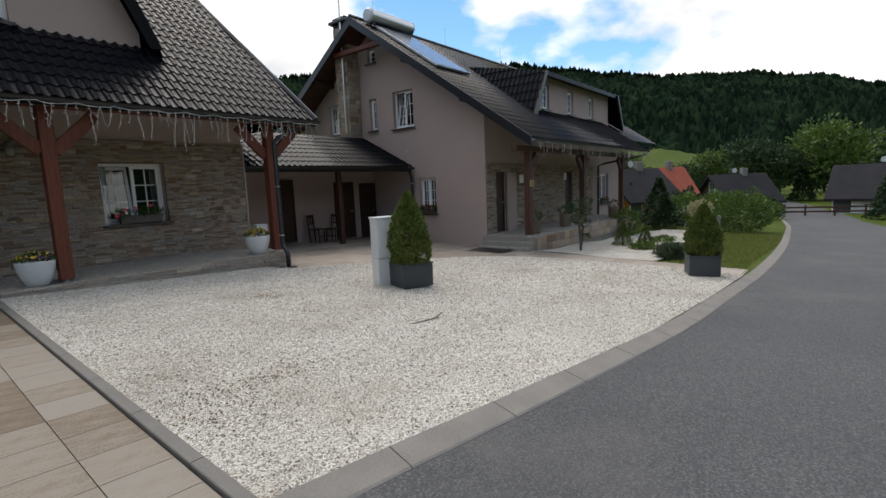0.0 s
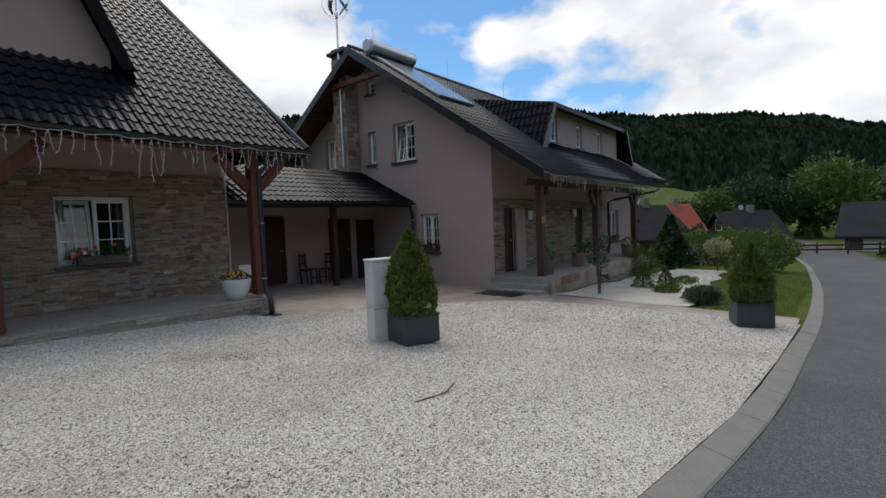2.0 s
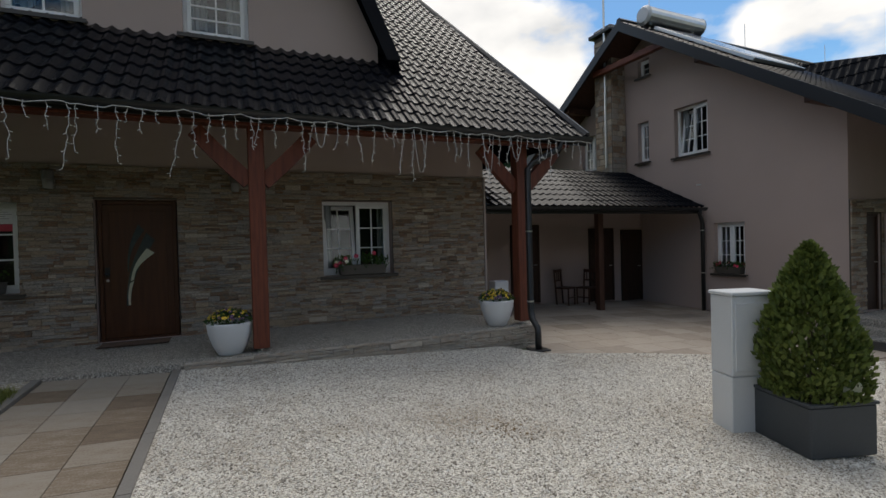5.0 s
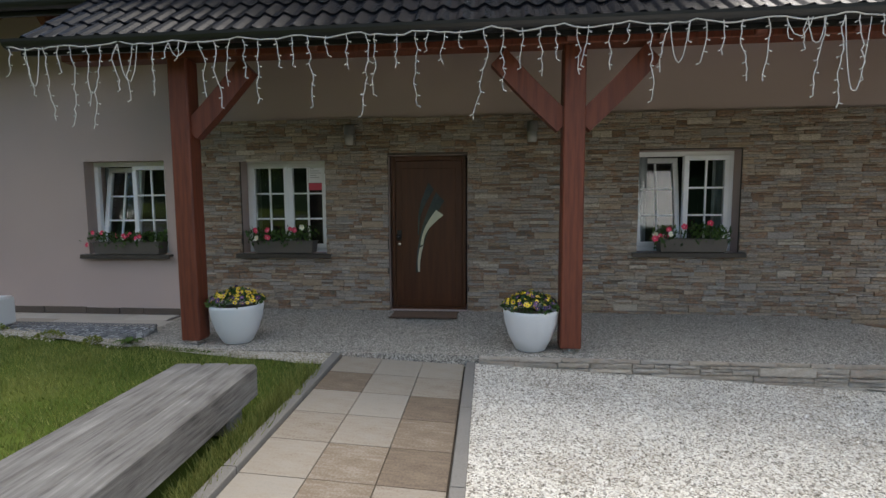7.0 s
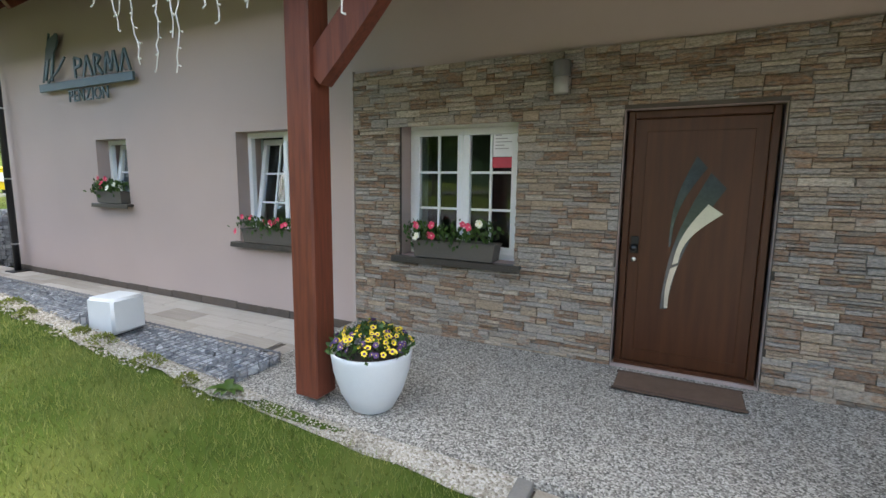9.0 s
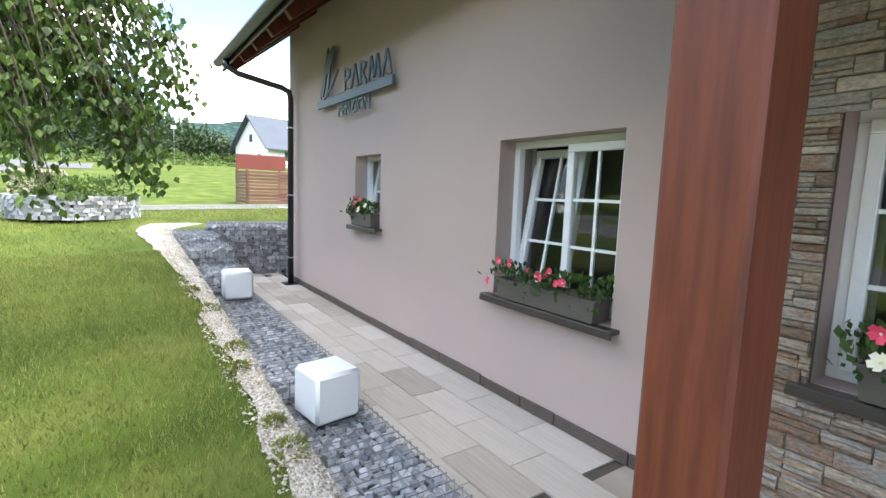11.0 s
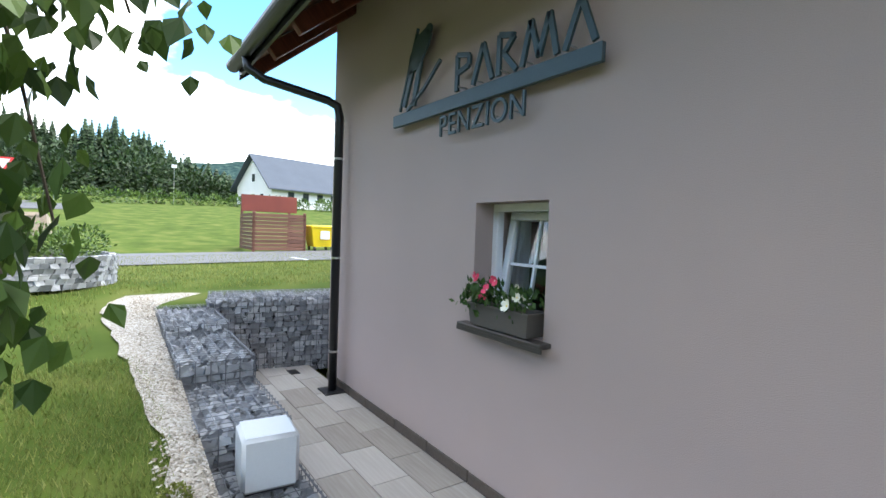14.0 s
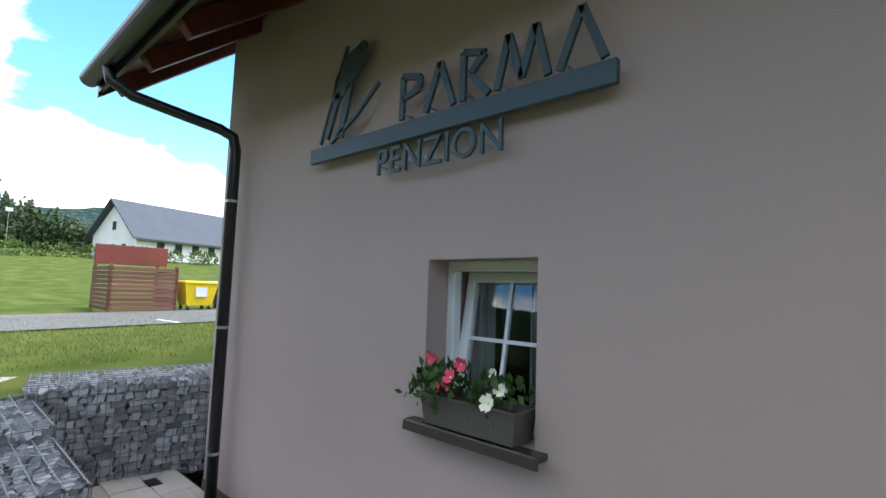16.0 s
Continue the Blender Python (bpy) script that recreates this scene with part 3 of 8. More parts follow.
for nm, x in (("wall_side", -10.2), ("wall_side", 5.92)):
    top = [(0.0, 4.40), (5.36, 8.76), (10.7, 4.4)]
    m = wall_mesh(top, -0.8, [], 0.38)
    o2 = part(nm, m, PLASTER, house)
    o2.matrix_basis = pose(2.4 + x + 0.38, -5 + FY + 0.002, 0, 0, 0, 90)
mb = MB().box(-9.82, 5.92, 10.3, 10.7, -0.8, 4.1)
part("wall_back", mb, PLASTER, house, world_space=True)

# roof: one long front slope, with the right edge drawn in towards the ridge
eb = Vector((0, 1, SLOPE)).normalized()
RIDGE_Y, XR0, XR1 = 5.4, 7.2, 6.6
LEN = (RIDGE_Y - EAVE_Y) / eb.y
X0P = -3.15
LX = -10.75
s_left = (LE_Y - EAVE_Y) / eb.y
m = roof_sheet((LX, EAVE_Y, EAVE_Z), (1, 0, 0), eb, XR0 - LX, LEN, right=lambda s: XR0 - LX - (XR0 - XR1) * s / LEN, left=lambda s: (X0P - LX) if s < s_left - 0.05 else 0.0)
part("roof", m, ROOF, house, "dark grey profiled steel roof tiles", world_space=True)
mb = MB()
zr = EAVE_Z + SLOPE * (RIDGE_Y - EAVE_Y)
mb.poly([(LX, RIDGE_Y, zr), (XR1, RIDGE_Y, zr), (XR0, 12.7, 3.0), (LX, 12.7, 3.0)])
mb.poly([(XR0, EAVE_Y, EAVE_Z), (XR0, 12.7, 3.0), (XR1, RIDGE_Y, zr)])
part("roof_back", mb, ROOF, house, world_space=True)
mb = MB()
for xa, xb, ya in ((X0P, XR0 - 0.12, EAVE_Y + 0.03), (LX + 0.06, X0P, LE_Y + 0.04)):
    za = EAVE_Z + SLOPE * (ya - EAVE_Y) - 0.10
    yb = 0.03
    zb = EAVE_Z + SLOPE * (yb - EAVE_Y) - 0.10
    mb.poly([(xa, ya, za), (xb, ya, za), (xb, yb, zb), (xa, yb, zb)])
for xa, xb in ((LX + 0.03, -9.9), (6.2, 7.0)):
    ys = (LE_Y + 0.04, 5.3) if xa < 0 else (EAVE_Y + 0.03, 5.3)
    q4 = [(xa, ys[0]), (xb, ys[0]), (xb if xa < 0 else 6.5, ys[1]), (xa, ys[1])]
    mb.poly([(x, y, EAVE_Z + SLOPE * (y - EAVE_Y) - 0.12) for x, y in q4])
part("soffit", mb, SOFFIT, house, "red-brown boarded underside of the eaves", world_space=True)
mb = MB()
mb.box(X0P, XR0 - 0.02, EAVE_Y + 0.0, EAVE_Y + 0.03, EAVE_Z - 0.14, EAVE_Z - 0.015)
mb.box(LX, X0P, LE_Y, LE_Y + 0.03, EAVE_Z + (LE_Y - EAVE_Y) * SLOPE - 0.15, EAVE_Z + (LE_Y - EAVE_Y) * SLOPE - 0.02)
part("fascia", mb, DARK, house, world_space=True)
mb = MB()
ya_, yb_ = LE_Y, RIDGE_Y
za_, zb_ = EAVE_Z + SLOPE * (ya_ - EAVE_Y), zr
mb.add([(x, y, z + d) for x in (LX - 0.03, LX + 0.01) for y, z in ((ya_, za_), (yb_, zb_)) for d in (0.03, -0.2)], [(0, 1, 3, 2), (4, 6, 7, 5), (0, 2, 6, 4), (1, 5, 7, 3), (0, 4, 5, 1), (2, 3, 7, 6)])
part("bargeboard", mb, DARK, house, world_space=True)
mb = MB().tube([(LX, RIDGE_Y, zr + 0.03), (XR1, RIDGE_Y, zr + 0.03)], 0.09, 8)
mb.tube([(XR1, RIDGE_Y, zr + 0.02), (XR0, EAVE_Y, EAVE_Z + 0.03)], 0.06, 6)
part("ridge_cap", mb, DARK, house, world_space=True)


def gutter(mb, p, q, r=0.085):
    """A half-round gutter with a rolled lip."""
    p, q = Vector(p), Vector(q)
    ax = (q - p).normalized()
    side = Vector((0, 0, 1)).cross(ax).normalized()
    ring = [(math.cos(a) * r, math.sin(a) * r) for a in steps(math.pi, 2 * math.pi, 10)]
    ring += [(x * 0.93, z * 0.93) for x, z in ring[::-1]]
    n = len(ring)
    vs = [e + side * x + Vector((0, 0, z)) for e in (p, q) for x, z in ring]
    mb.add(vs, [(i, (i + 1) % n, (i + 1) % n + n, i + n) for i in range(n)] + [tuple(range(n)), tuple(range(2 * n - 1, n - 1, -1))])
    return mb


mb = gutter(MB(), (X0P - 0.05, EAVE_Y - 0.07, EAVE_Z - 0.03), (XR0, EAVE_Y - 0.07, EAVE_Z - 0.03))
part("gutter", mb, DARK, house, world_space=True)
GZ = EAVE_Z + (LE_Y - EAVE_Y) * SLOPE - 0.03
mb = gutter(MB(), (LX - 0.02, LE_Y - 0.07, GZ), (X0P, LE_Y - 0.07, GZ))
part("gutter", mb, DARK, house, world_space=True)

# big gabled dormer over the porch
DY, DA, DB = -0.12, -5.05, 4.2
DPY = DY - 0.42
dz0 = EAVE_Z + SLOPE * (DY - EAVE_Y) - 0.2
dholes = [(x, x + 0.92, 4.52, 5.34) for x in (-2.75, -0.95, 1.2)]
m = wall_mesh([(DA, 4.75), (DA + 0.62, 6.05), (DB - 0.62, 6.05), (DB, 4.75)], dz0, dholes, 0.3)
ob = part("dormer_wall", m, PLASTER, house)
ob.matrix_basis = pose(2.4, -5 + DY, 0)
mb = MB()
for s in (0, 1):
    fx = lambda x: x if s == 0 else DA + DB - x
    a, b = (fx(DB + 0.28), 4.40), (fx(DB - 0.50), 6.12)
    pr = [(a[0], DPY, a[1]), (a[0], 3.6, a[1]), (b[0], 4.2, b[1]), (b[0], DPY, b[1])]
    mb.poly(pr)
    mb.poly([(x, y, z - 0.16) for x, y, z in pr][::-1])
    mb.poly([pr[0], pr[3], (b[0] - (0.24 if s == 0 else -0.24), DPY, b[1] - 0.06), (a[0] - (0.24 if s == 0 else -0.24), DPY, a[1] - 0.02)])
mb.poly([(DA + 0.42, DPY, 6.12), (DB - 0.42, DPY, 6.12), (DB - 0.42, 5.2, 8.6), (DA + 0.42, 5.2, 8.6)])
mb.poly([(DA + 0.42, DPY, 5.96), (DB - 0.42, DPY, 5.96), (DB - 0.42, DPY, 6.16), (DA + 0.42, DPY, 6.16)])
mb.poly([(DA + 0.42, DPY, 5.98), (DA + 0.42, DY, 5.98), (DB - 0.42, DY, 5.98), (DB - 0.42, DPY, 5.98)])
part("dormer_roof", mb, ROOF, house, world_space=True)

# ---- windows ----


def window(name, m, w, h, sashes=2, cols=2, rows=3, recess=0.17, sill=0.16, tilt=(), curtain=True, label="white plastic window with glazing bars"):
    """A window in the plane y=0 that looks to -y; its opening runs from x=0 to w and z=0 to h."""
    t = tagged(thing(name, m, label, "window"), kind="structure")
    f, y0, y1 = 0.06, recess, recess + 0.07
    mb = MB().box(0, w, y0, y1, 0, f, 0.006).box(0, w, y0, y1, h - f, h, 0.006)
    mb.box(0, f, y0, y1, f, h - f, 0.006).box(w - f, w, y0, y1, f, h - f, 0.006)
    part("window_frame", mb, PVC, t)
    sw = (w - 2 * f + 0.02) / sashes
    for k in range(sashes):
        lean = 9.5 if k in tilt else 0.0
        sh = h - 2 * f + 0.02
        s_ob = part("sash", MB().box(0, sw, -0.035, 0.03, 0, 0.065, 0.006).box(0, sw, -0.035, 0.03, sh - 0.065, sh, 0.006).box(0, 0.065, -0.035, 0.03, 0.065, sh - 0.065, 0.006).box(sw - 0.065, sw, -0.035, 0.03, 0.065, sh - 0.065, 0.006), PVC, t)
        s_ob.matrix_basis = pose(f - 0.01 + k * sw, y0 + 0.015 + (0.03 if lean else 0), f - 0.01, -lean)
        pane = part("pane", MB().box(0.06, sw - 0.06, -0.004, 0.004, 0.06, sh - 0.06), GLASS, s_ob)
        pane.visible_shadow = False
        bars = MB()
        for c in range(1, cols):
            x = 0.065 + (sw - 0.13) * c / cols
            bars.box(x - 0.011, x + 0.011, -0.014, 0.014, 0.06, sh - 0.06)
        for r in range(1, rows):
            z = 0.065 + (sh - 0.13) * r / rows
            bars.box(0.06, sw - 0.06, -0.013, 0.013, z - 0.011, z + 0.011)
        part("glazing_bars", bars, PVC, s_ob)
    if sill:
        part("window_sill", MB().box(-0.07, w + 0.07, -sill * 0.6, recess, -0.035, -0.002, 0.006).box(-0.07, w + 0.07, -sill * 0.6, -sill * 0.6 + 0.012, -0.06, -0.03), SILL, t, "brown metal sill")
    if curtain:
        mb = MB()
        n = 40
        for k in range(n + 1):
            x = 0.04 + (w - 0.08) * k / n
            y = y1 + 0.10 + 0.02 * math.sin(k * 1.7)
            mb.v += [(x, y, 0.02), (x, y, h - 0.02)]
        mb.f = [(2 * k, 2 * k + 2, 2 * k + 3, 2 * k + 1) for k in range(n) if abs(k - n / 2) > curtain * n / 2]
        if mb.f:
            part("curtain", mb, CURTAIN, t, "thin pale curtain")
    # Added panels behind the panes, coloured dark for the room's shade.
    part("room_shade_back", MB().box(-0.3, w + 0.3, y1 + 0.9, y1 + 0.93, -0.3, h + 0.3).box(-0.3, -0.27, y1 + 0.16, y1 + 0.9, -0.3, h + 0.3).box(w + 0.27, w + 0.3, y1 + 0.16, y1 + 0.9, -0.3, h + 0.3), ROOM_SHADE, t)
    return t


def wplace(x, y, z):
    return pose(x, y, z)


window("window_1", wplace(-7.285, FY, 1.12), 0.74, 0.91, sashes=1, cols=2, rows=2, tilt=(0,), curtain=0.35)
window("window_2", wplace(-4.36, FY, 0.74), 1.20, 1.30, tilt=(0,), curtain=0.9)
window("window_3", wplace(-2.05, FY, 0.76), 1.19, 1.28, curtain=0.88)
window("window_4", wplace(3.19, FY, 0.79), 1.23, 1.28, tilt=(0,), curtain=0.72)
for k, x in enumerate((-2.75, -0.95, 1.2)):
    window(f"window_{5 + k}", wplace(x, DY, 4.52), 0.92, 0.82, sashes=1, cols=2, rows=3, recess=0.12, curtain=0.3)

# ---- terrace ----
TX0, TX1, TY0 = -2.6, 6.3, -1.74


def terrace_z(y):
    """The terrace falls a little towards its front edge."""
    return 0.0285 * min(0.0, y)


mb = MB()
vs = [(TX0, TY0), (TX1, TY0), (TX1, -1.0), (5.2, -0.02), (TX0, -0.02)]
mb.poly([(x, y, terrace_z(y)) for x, y in vs])
mb.poly([(5.2, -0.02, 0.0), (TX1, -1.0, terrace_z(-1)), (TX1, -0.02, -0.30)])
mb.poly([(TX0, TY0, terrace_z(TY0)), (TX0, TY0, -0.5), (TX1, TY0, -0.6), (TX1, TY0, terrace_z(TY0))])
mb.poly([(TX1, TY0, terrace_z(TY0)), (TX1, TY0, -0.6), (TX1, -0.02, -0.6), (TX1, -0.02, -0.30), (TX1, -1.0, terrace_z(-1))])
mb.poly([(TX0, -0.02, 0.0), (TX0, -0.02, -0.5), (TX0, TY0, -0.5), (TX0, TY0, terrace_z(TY0))])
tagged(part("terrace", mb, WASHED), "washed-aggregate concrete terrace under the porch roof", "terrace", kind="structure")

# ---- shared shapes of small things ----
rnd = random.Random(7)


def multi(me, mats, index):
    for mm in mats:
        me.materials.append(mm)
    me.polygons.foreach_set("material_index", index)
    return me


def leaf_cloud(mb, n, place, size, r, lift=0.5):
    """Adds n small folded leaves at places drawn by place(r), which gives a point and an outward direction."""
    for _ in range(n):
        p, out = place(r)
        d = (out + Vector((r.uniform(-1, 1), r.uniform(-1, 1), r.uniform(-1, 1) + lift)) * 0.8).normalized()
        s = d.orthogonal().normalized()
        s.rotate(Matrix.Rotation(r.uniform(0, 6.28), 3, d))
        k = size * r.uniform(0.6, 1.3)
        mb.add([p, p + d * k * 0.5 + s * k * 0.28, p + d * k, p + d * k * 0.5 - s * k * 0.28], [(0, 1, 2, 3)])
    return mb


def blob(c, rad, r, fill=0.35, rag=0.25, seed=0.0):
    """A place on or in an uneven ball."""
    d = Vector((r.gauss(0, 1), r.gauss(0, 1), r.gauss(0, 1))).normalized()
    k = (1 - fill * r.random() ** 2) * (1 + rag * noise.noise(d * 2.3 + Vector((seed, seed, seed))) * 1.6)
    return Vector(c) + Vector((d.x * rad[0], d.y * rad[1], d.z * rad[2])) * k, d


def flower_mesh(name, mats, petals=5, size=0.03, cup=0.25, heart=0.42):
    """A small flower, its face towards +z: petals and a darker heart."""
    mb, idx = MB(), []
    for k in range(petals):
        a = 2 * math.pi * k / petals
        w = math.pi / petals * 1.15
        q = [(0, 0, 0)] + [(size * s * math.cos(a + o), size * s * math.sin(a + o), size * cup * s * s) for s, o in ((0.65, -w), (1.0, -w * 0.5), (1.0, w * 0.5), (0.65, w))]
        mb.poly(q)
        idx.append(0)
    mb.poly([(size * heart * math.cos(2 * math.pi * k / 6), size * heart * math.sin(2 * math.pi * k / 6), size * 0.12) for k in range(6)])
    idx.append(1)
    return multi(mb.mesh(name), mats, idx)


PANSY = [flower_mesh("flower", (YEL, PUR), heart=0.5), flower_mesh("flower", (YEL, PUR), size=0.028, heart=0.38), flower_mesh("flower", (PUR, YEL), heart=0.2)]
PETUNIA = {"pink": flower_mesh("flower", (PINK, WHT), 5, 0.042, 0.5, 0.16), "white": flower_mesh("flower", (WHT, YEL), 5, 0.042, 0.5, 0.16)}
LEAF_S = leaf_mat("bedding leaves", (0.03, 0.07, 0.015), (0.08, 0.15, 0.035))
SOIL = mat("soil", (0.035, 0.026, 0.02), 0.95, 0.3, 8, 60, 0.5)


def facing(p, d, spin=0.0, scale=1.0):
    return Matrix.Translation(p) @ Vector(d).to_track_quat("Z", "Y").to_matrix().to_4x4() @ pose(0, 0, 0, 0, 0, spin) @ Matrix.Scale(scale, 4)


def pansy_pot(m):
    t = thing("flower_pot", m, "pale grey round pot of yellow and purple pansies on the terrace", "flower pot", "pots under the porch roof")
    prof = [(0.15, 0.0), (0.165, 0.01), (0.235, 0.14), (0.285, 0.30), (0.302, 0.42), (0.305, 0.45), (0.296, 0.46), (0.286, 0.45), (0.28, 0.40)]
    part("bowl", MB().lathe(prof, 40), WHITE_POT, t, smooth=True)
    part("soil", MB().lathe([(0.281, 0.40), (0.02, 0.43)], 24), SOIL, t)
    mb = MB()

    def place(r):
        a, q = r.uniform(0, 6.28), math.sqrt(r.random())
        return Vector((0.305 * q * math.cos(a), 0.305 * q * math.sin(a), 0.445 + 0.16 * (1 - q * q) * r.uniform(0.5, 1.0) + 0.03 * r.random())), Vector((math.cos(a) * q, math.sin(a) * q, 0.6))

    part("foliage", leaf_cloud(mb, 700, place, 0.05, rnd), LEAF_S, t, "dense green pansy foliage")
    for k in range(130):
        p, d = place(rnd)
        p.z += 0.045
        d = (d + Vector((rnd.uniform(-0.5, 0.5), rnd.uniform(-0.5, 0.5), 0.1))).normalized()
        f = part("flower", rnd.choice(PANSY[:2] if rnd.random() < 0.66 else PANSY[2:]), None, t)
        f.matrix_basis = facing(p, d, rnd.uniform(0, 360), rnd.uniform(0.6, 0.95))
    return t


pot = pansy_pot(pose(-1.36, -1.46, terrace_z(-1.46)) @ Matrix.Scale(0.9, 4))
copy_thing(pot, pose(1.73, -1.50, terrace_z(-1.5), 0, 0, 130))
copy_thing(pot, pose(5.66, -1.50, terrace_z(-1.5), 0, 0, 250))


def flower_box(m, length, spread, white=False):
    t = thing("flower_box", m, "taupe flower box with pink petunias on the sill" if not white else "taupe flower box with pink and white petunias on the sill", "flower box", "window flower boxes")
    h, d = 0.16, 0.17
    mb = MB()
    outer = [(-0.04, 0.0), (0.0, 0.012), (0.02, h), (0.032, h), (0.032, h + 0.012), (0.012, h + 0.012), (0.0, h - 0.03)]
    ring = []
    for o, z in outer:
        ring.append([(-length / 2 - o + 0.0, -d / 2 - o * 0.7, z), (length / 2 + o, -d / 2 - o * 0.7, z), (length / 2 + o, d / 2 + o * 0.4, z), (-length / 2 - o, d / 2 + o * 0.4, z)])
    for a, b in zip(ring, ring[1:]):
        for k in range(4):
            mb.poly([a[k], a[(k + 1) % 4], b[(k + 1) % 4], b[k]])
    mb.poly(ring[0][::-1])
    part("trough", mb, BOXM, t)
    part("soil", MB().poly([(-length / 2, -d / 2, h - 0.03), (length / 2, -d / 2, h - 0.03), (length / 2, d / 2, h - 0.03), (-length / 2, d / 2, h - 0.03)]), SOIL, t)

    def place(r):
        c = r.choice(spread)
        p = Vector((c[0] + r.gauss(0, 0.10), r.gauss(-0.03, 0.06), h + c[1] * r.random()))
        p.x = max(-length / 2 - 0.09, min(length / 2 + 0.06, p.x))
        p.y = max(-0.19, min(0.075, p.y))
        if p.y < -0.09:
            p.z -= 0.10 * r.random()
        return p, Vector((0, -0.4, 0.7))

    part("foliage", leaf_cloud(MB(), 420, place, 0.055, rnd), LEAF_S, t)
    for k in range(int((12 if white else 7) * length / 0.6)):
        p, _ = place(rnd)
        p.y -= 0.05
        p.z += 0.05 if p.y > -0.13 else -0.02
        f = part("flower", PETUNIA["white" if (white and p.x > -0.02 and rnd.random() < 0.75) or rnd.random() < 0.1 else "pink"], None, t)
        f.matrix_basis = facing(p, (rnd.uniform(-0.5, 0.4), -1, rnd.uniform(-0.2, 0.6)), rnd.uniform(0, 360), rnd.uniform(0.75, 1.1))
    return t


flower_box(pose(-6.90, 0.035, 1.12), 0.58, [(-0.18, 0.16), (0.15, 0.14), (-0.28, 0.1)], True)
flower_box(pose(-3.72, 0.035, 0.74), 0.95, [(-0.4, 0.12), (-0.1, 0.10), (0.15, 0.12), (0.45, 0.14)])
flower_box(pose(-1.45, 0.035, 0.76), 0.80, [(-0.36, 0.16), (0.0, 0.14), (0.26, 0.2), (-0.2, 0.12)])
flower_box(pose(3.86, 0.035, 0.79), 0.78, [(-0.32, 0.15), (0.1, 0.18), (0.3, 0.14), (-0.38, -0.04)])

# ---- porch: posts, beams, braces ----


def porch_post(m, height=3.0, w=0.2, braces=(1, -1), material=WOOD, label="red-brown stained timber porch post with curved braces", bl=0.62):
    t = thing("porch_post", m, label, "post", "porch posts")
    part("shaft", MB().box(-w / 2, w / 2, -w / 2, w / 2, 0.05, height, 0.012), material, t)
    part("foot", MB().box(-0.05, 0.05, -0.05, 0.05, 0.0, 0.012).tube([(0, 0, 0.01), (0, 0, 0.06)], 0.014, 8), STEEL, t, "steel post foot")
    for s in braces:
        mb = MB()
        n = 8
        for k in range(n + 1):
            f = k / n
            x, z = s * (w / 2 - 0.02 + bl * f), height - 0.08 - bl * 1.02 * (1 - f)
            bow = 0.012 * math.sin(math.pi * f)
            x, z = x + s * bow * 0.7, z - bow * 0.7
            nx, nz = -s * 0.07, 0.07
            for y in (-0.055, 0.055):
                mb.v += [(x + nx, y, z + nz), (x - nx, y, z - nz)]
        for k in range(n):
            a = 4 * k
            for q in ((0, 1, 5, 4), (2, 6, 7, 3), (0, 4, 6, 2), (1, 3, 7, 5)):
                mb.f.append(tuple(a + i for i in q))
        mb.f += [(0, 2, 3, 1), (4 * n, 4 * n + 1, 4 * n + 3, 4 * n + 2)]
        part("brace", mb, material, t)
    return t


PY, PH = -1.56, 2.86
porch_post(pose(-1.77, PY, terrace_z(PY)), PH - terrace_z(PY), braces=(1,))
porch_post(pose(2.10, PY, terrace_z(PY)), PH - terrace_z(PY))
porch_post(pose(6.10, PY, terrace_z(PY)), PH - terrace_z(PY), braces=(-1, 1))
beam = thing("porch_beam", pose(2.2, PY, PH), "red-brown timber beam carried by the porch posts", "beam", kind="structure")
part("plate", MB().box(-5.2, 4.85, -0.1, 0.1, 0.0, 0.18, 0.01), WOOD, beam)
for k in range(13):
    x = -5.0 + k * 0.81
    o = part("rafter", MB().box(-0.05, 0.05, 0, 1.9, -0.16, 0.0, 0.008), WOOD, beam)
    o.matrix_basis = pose(x, -0.22, EAVE_Z + SLOPE * (PY - 0.22 - EAVE_Y) - 0.115 - PH, math.degrees(math.atan(SLOPE)))
for k in range(10):
    o = part("rafter", MB().box(-0.05, 0.05, 0, 1.4, -0.16, 0.0, 0.008), WOOD, beam)
    o.matrix_basis = pose(-12.7 + k * 0.82, LE_Y + 0.04 - PY, EAVE_Z + SLOPE * (LE_Y + 0.04 - EAVE_Y) - PH - 0.115, math.degrees(math.atan(SLOPE)))

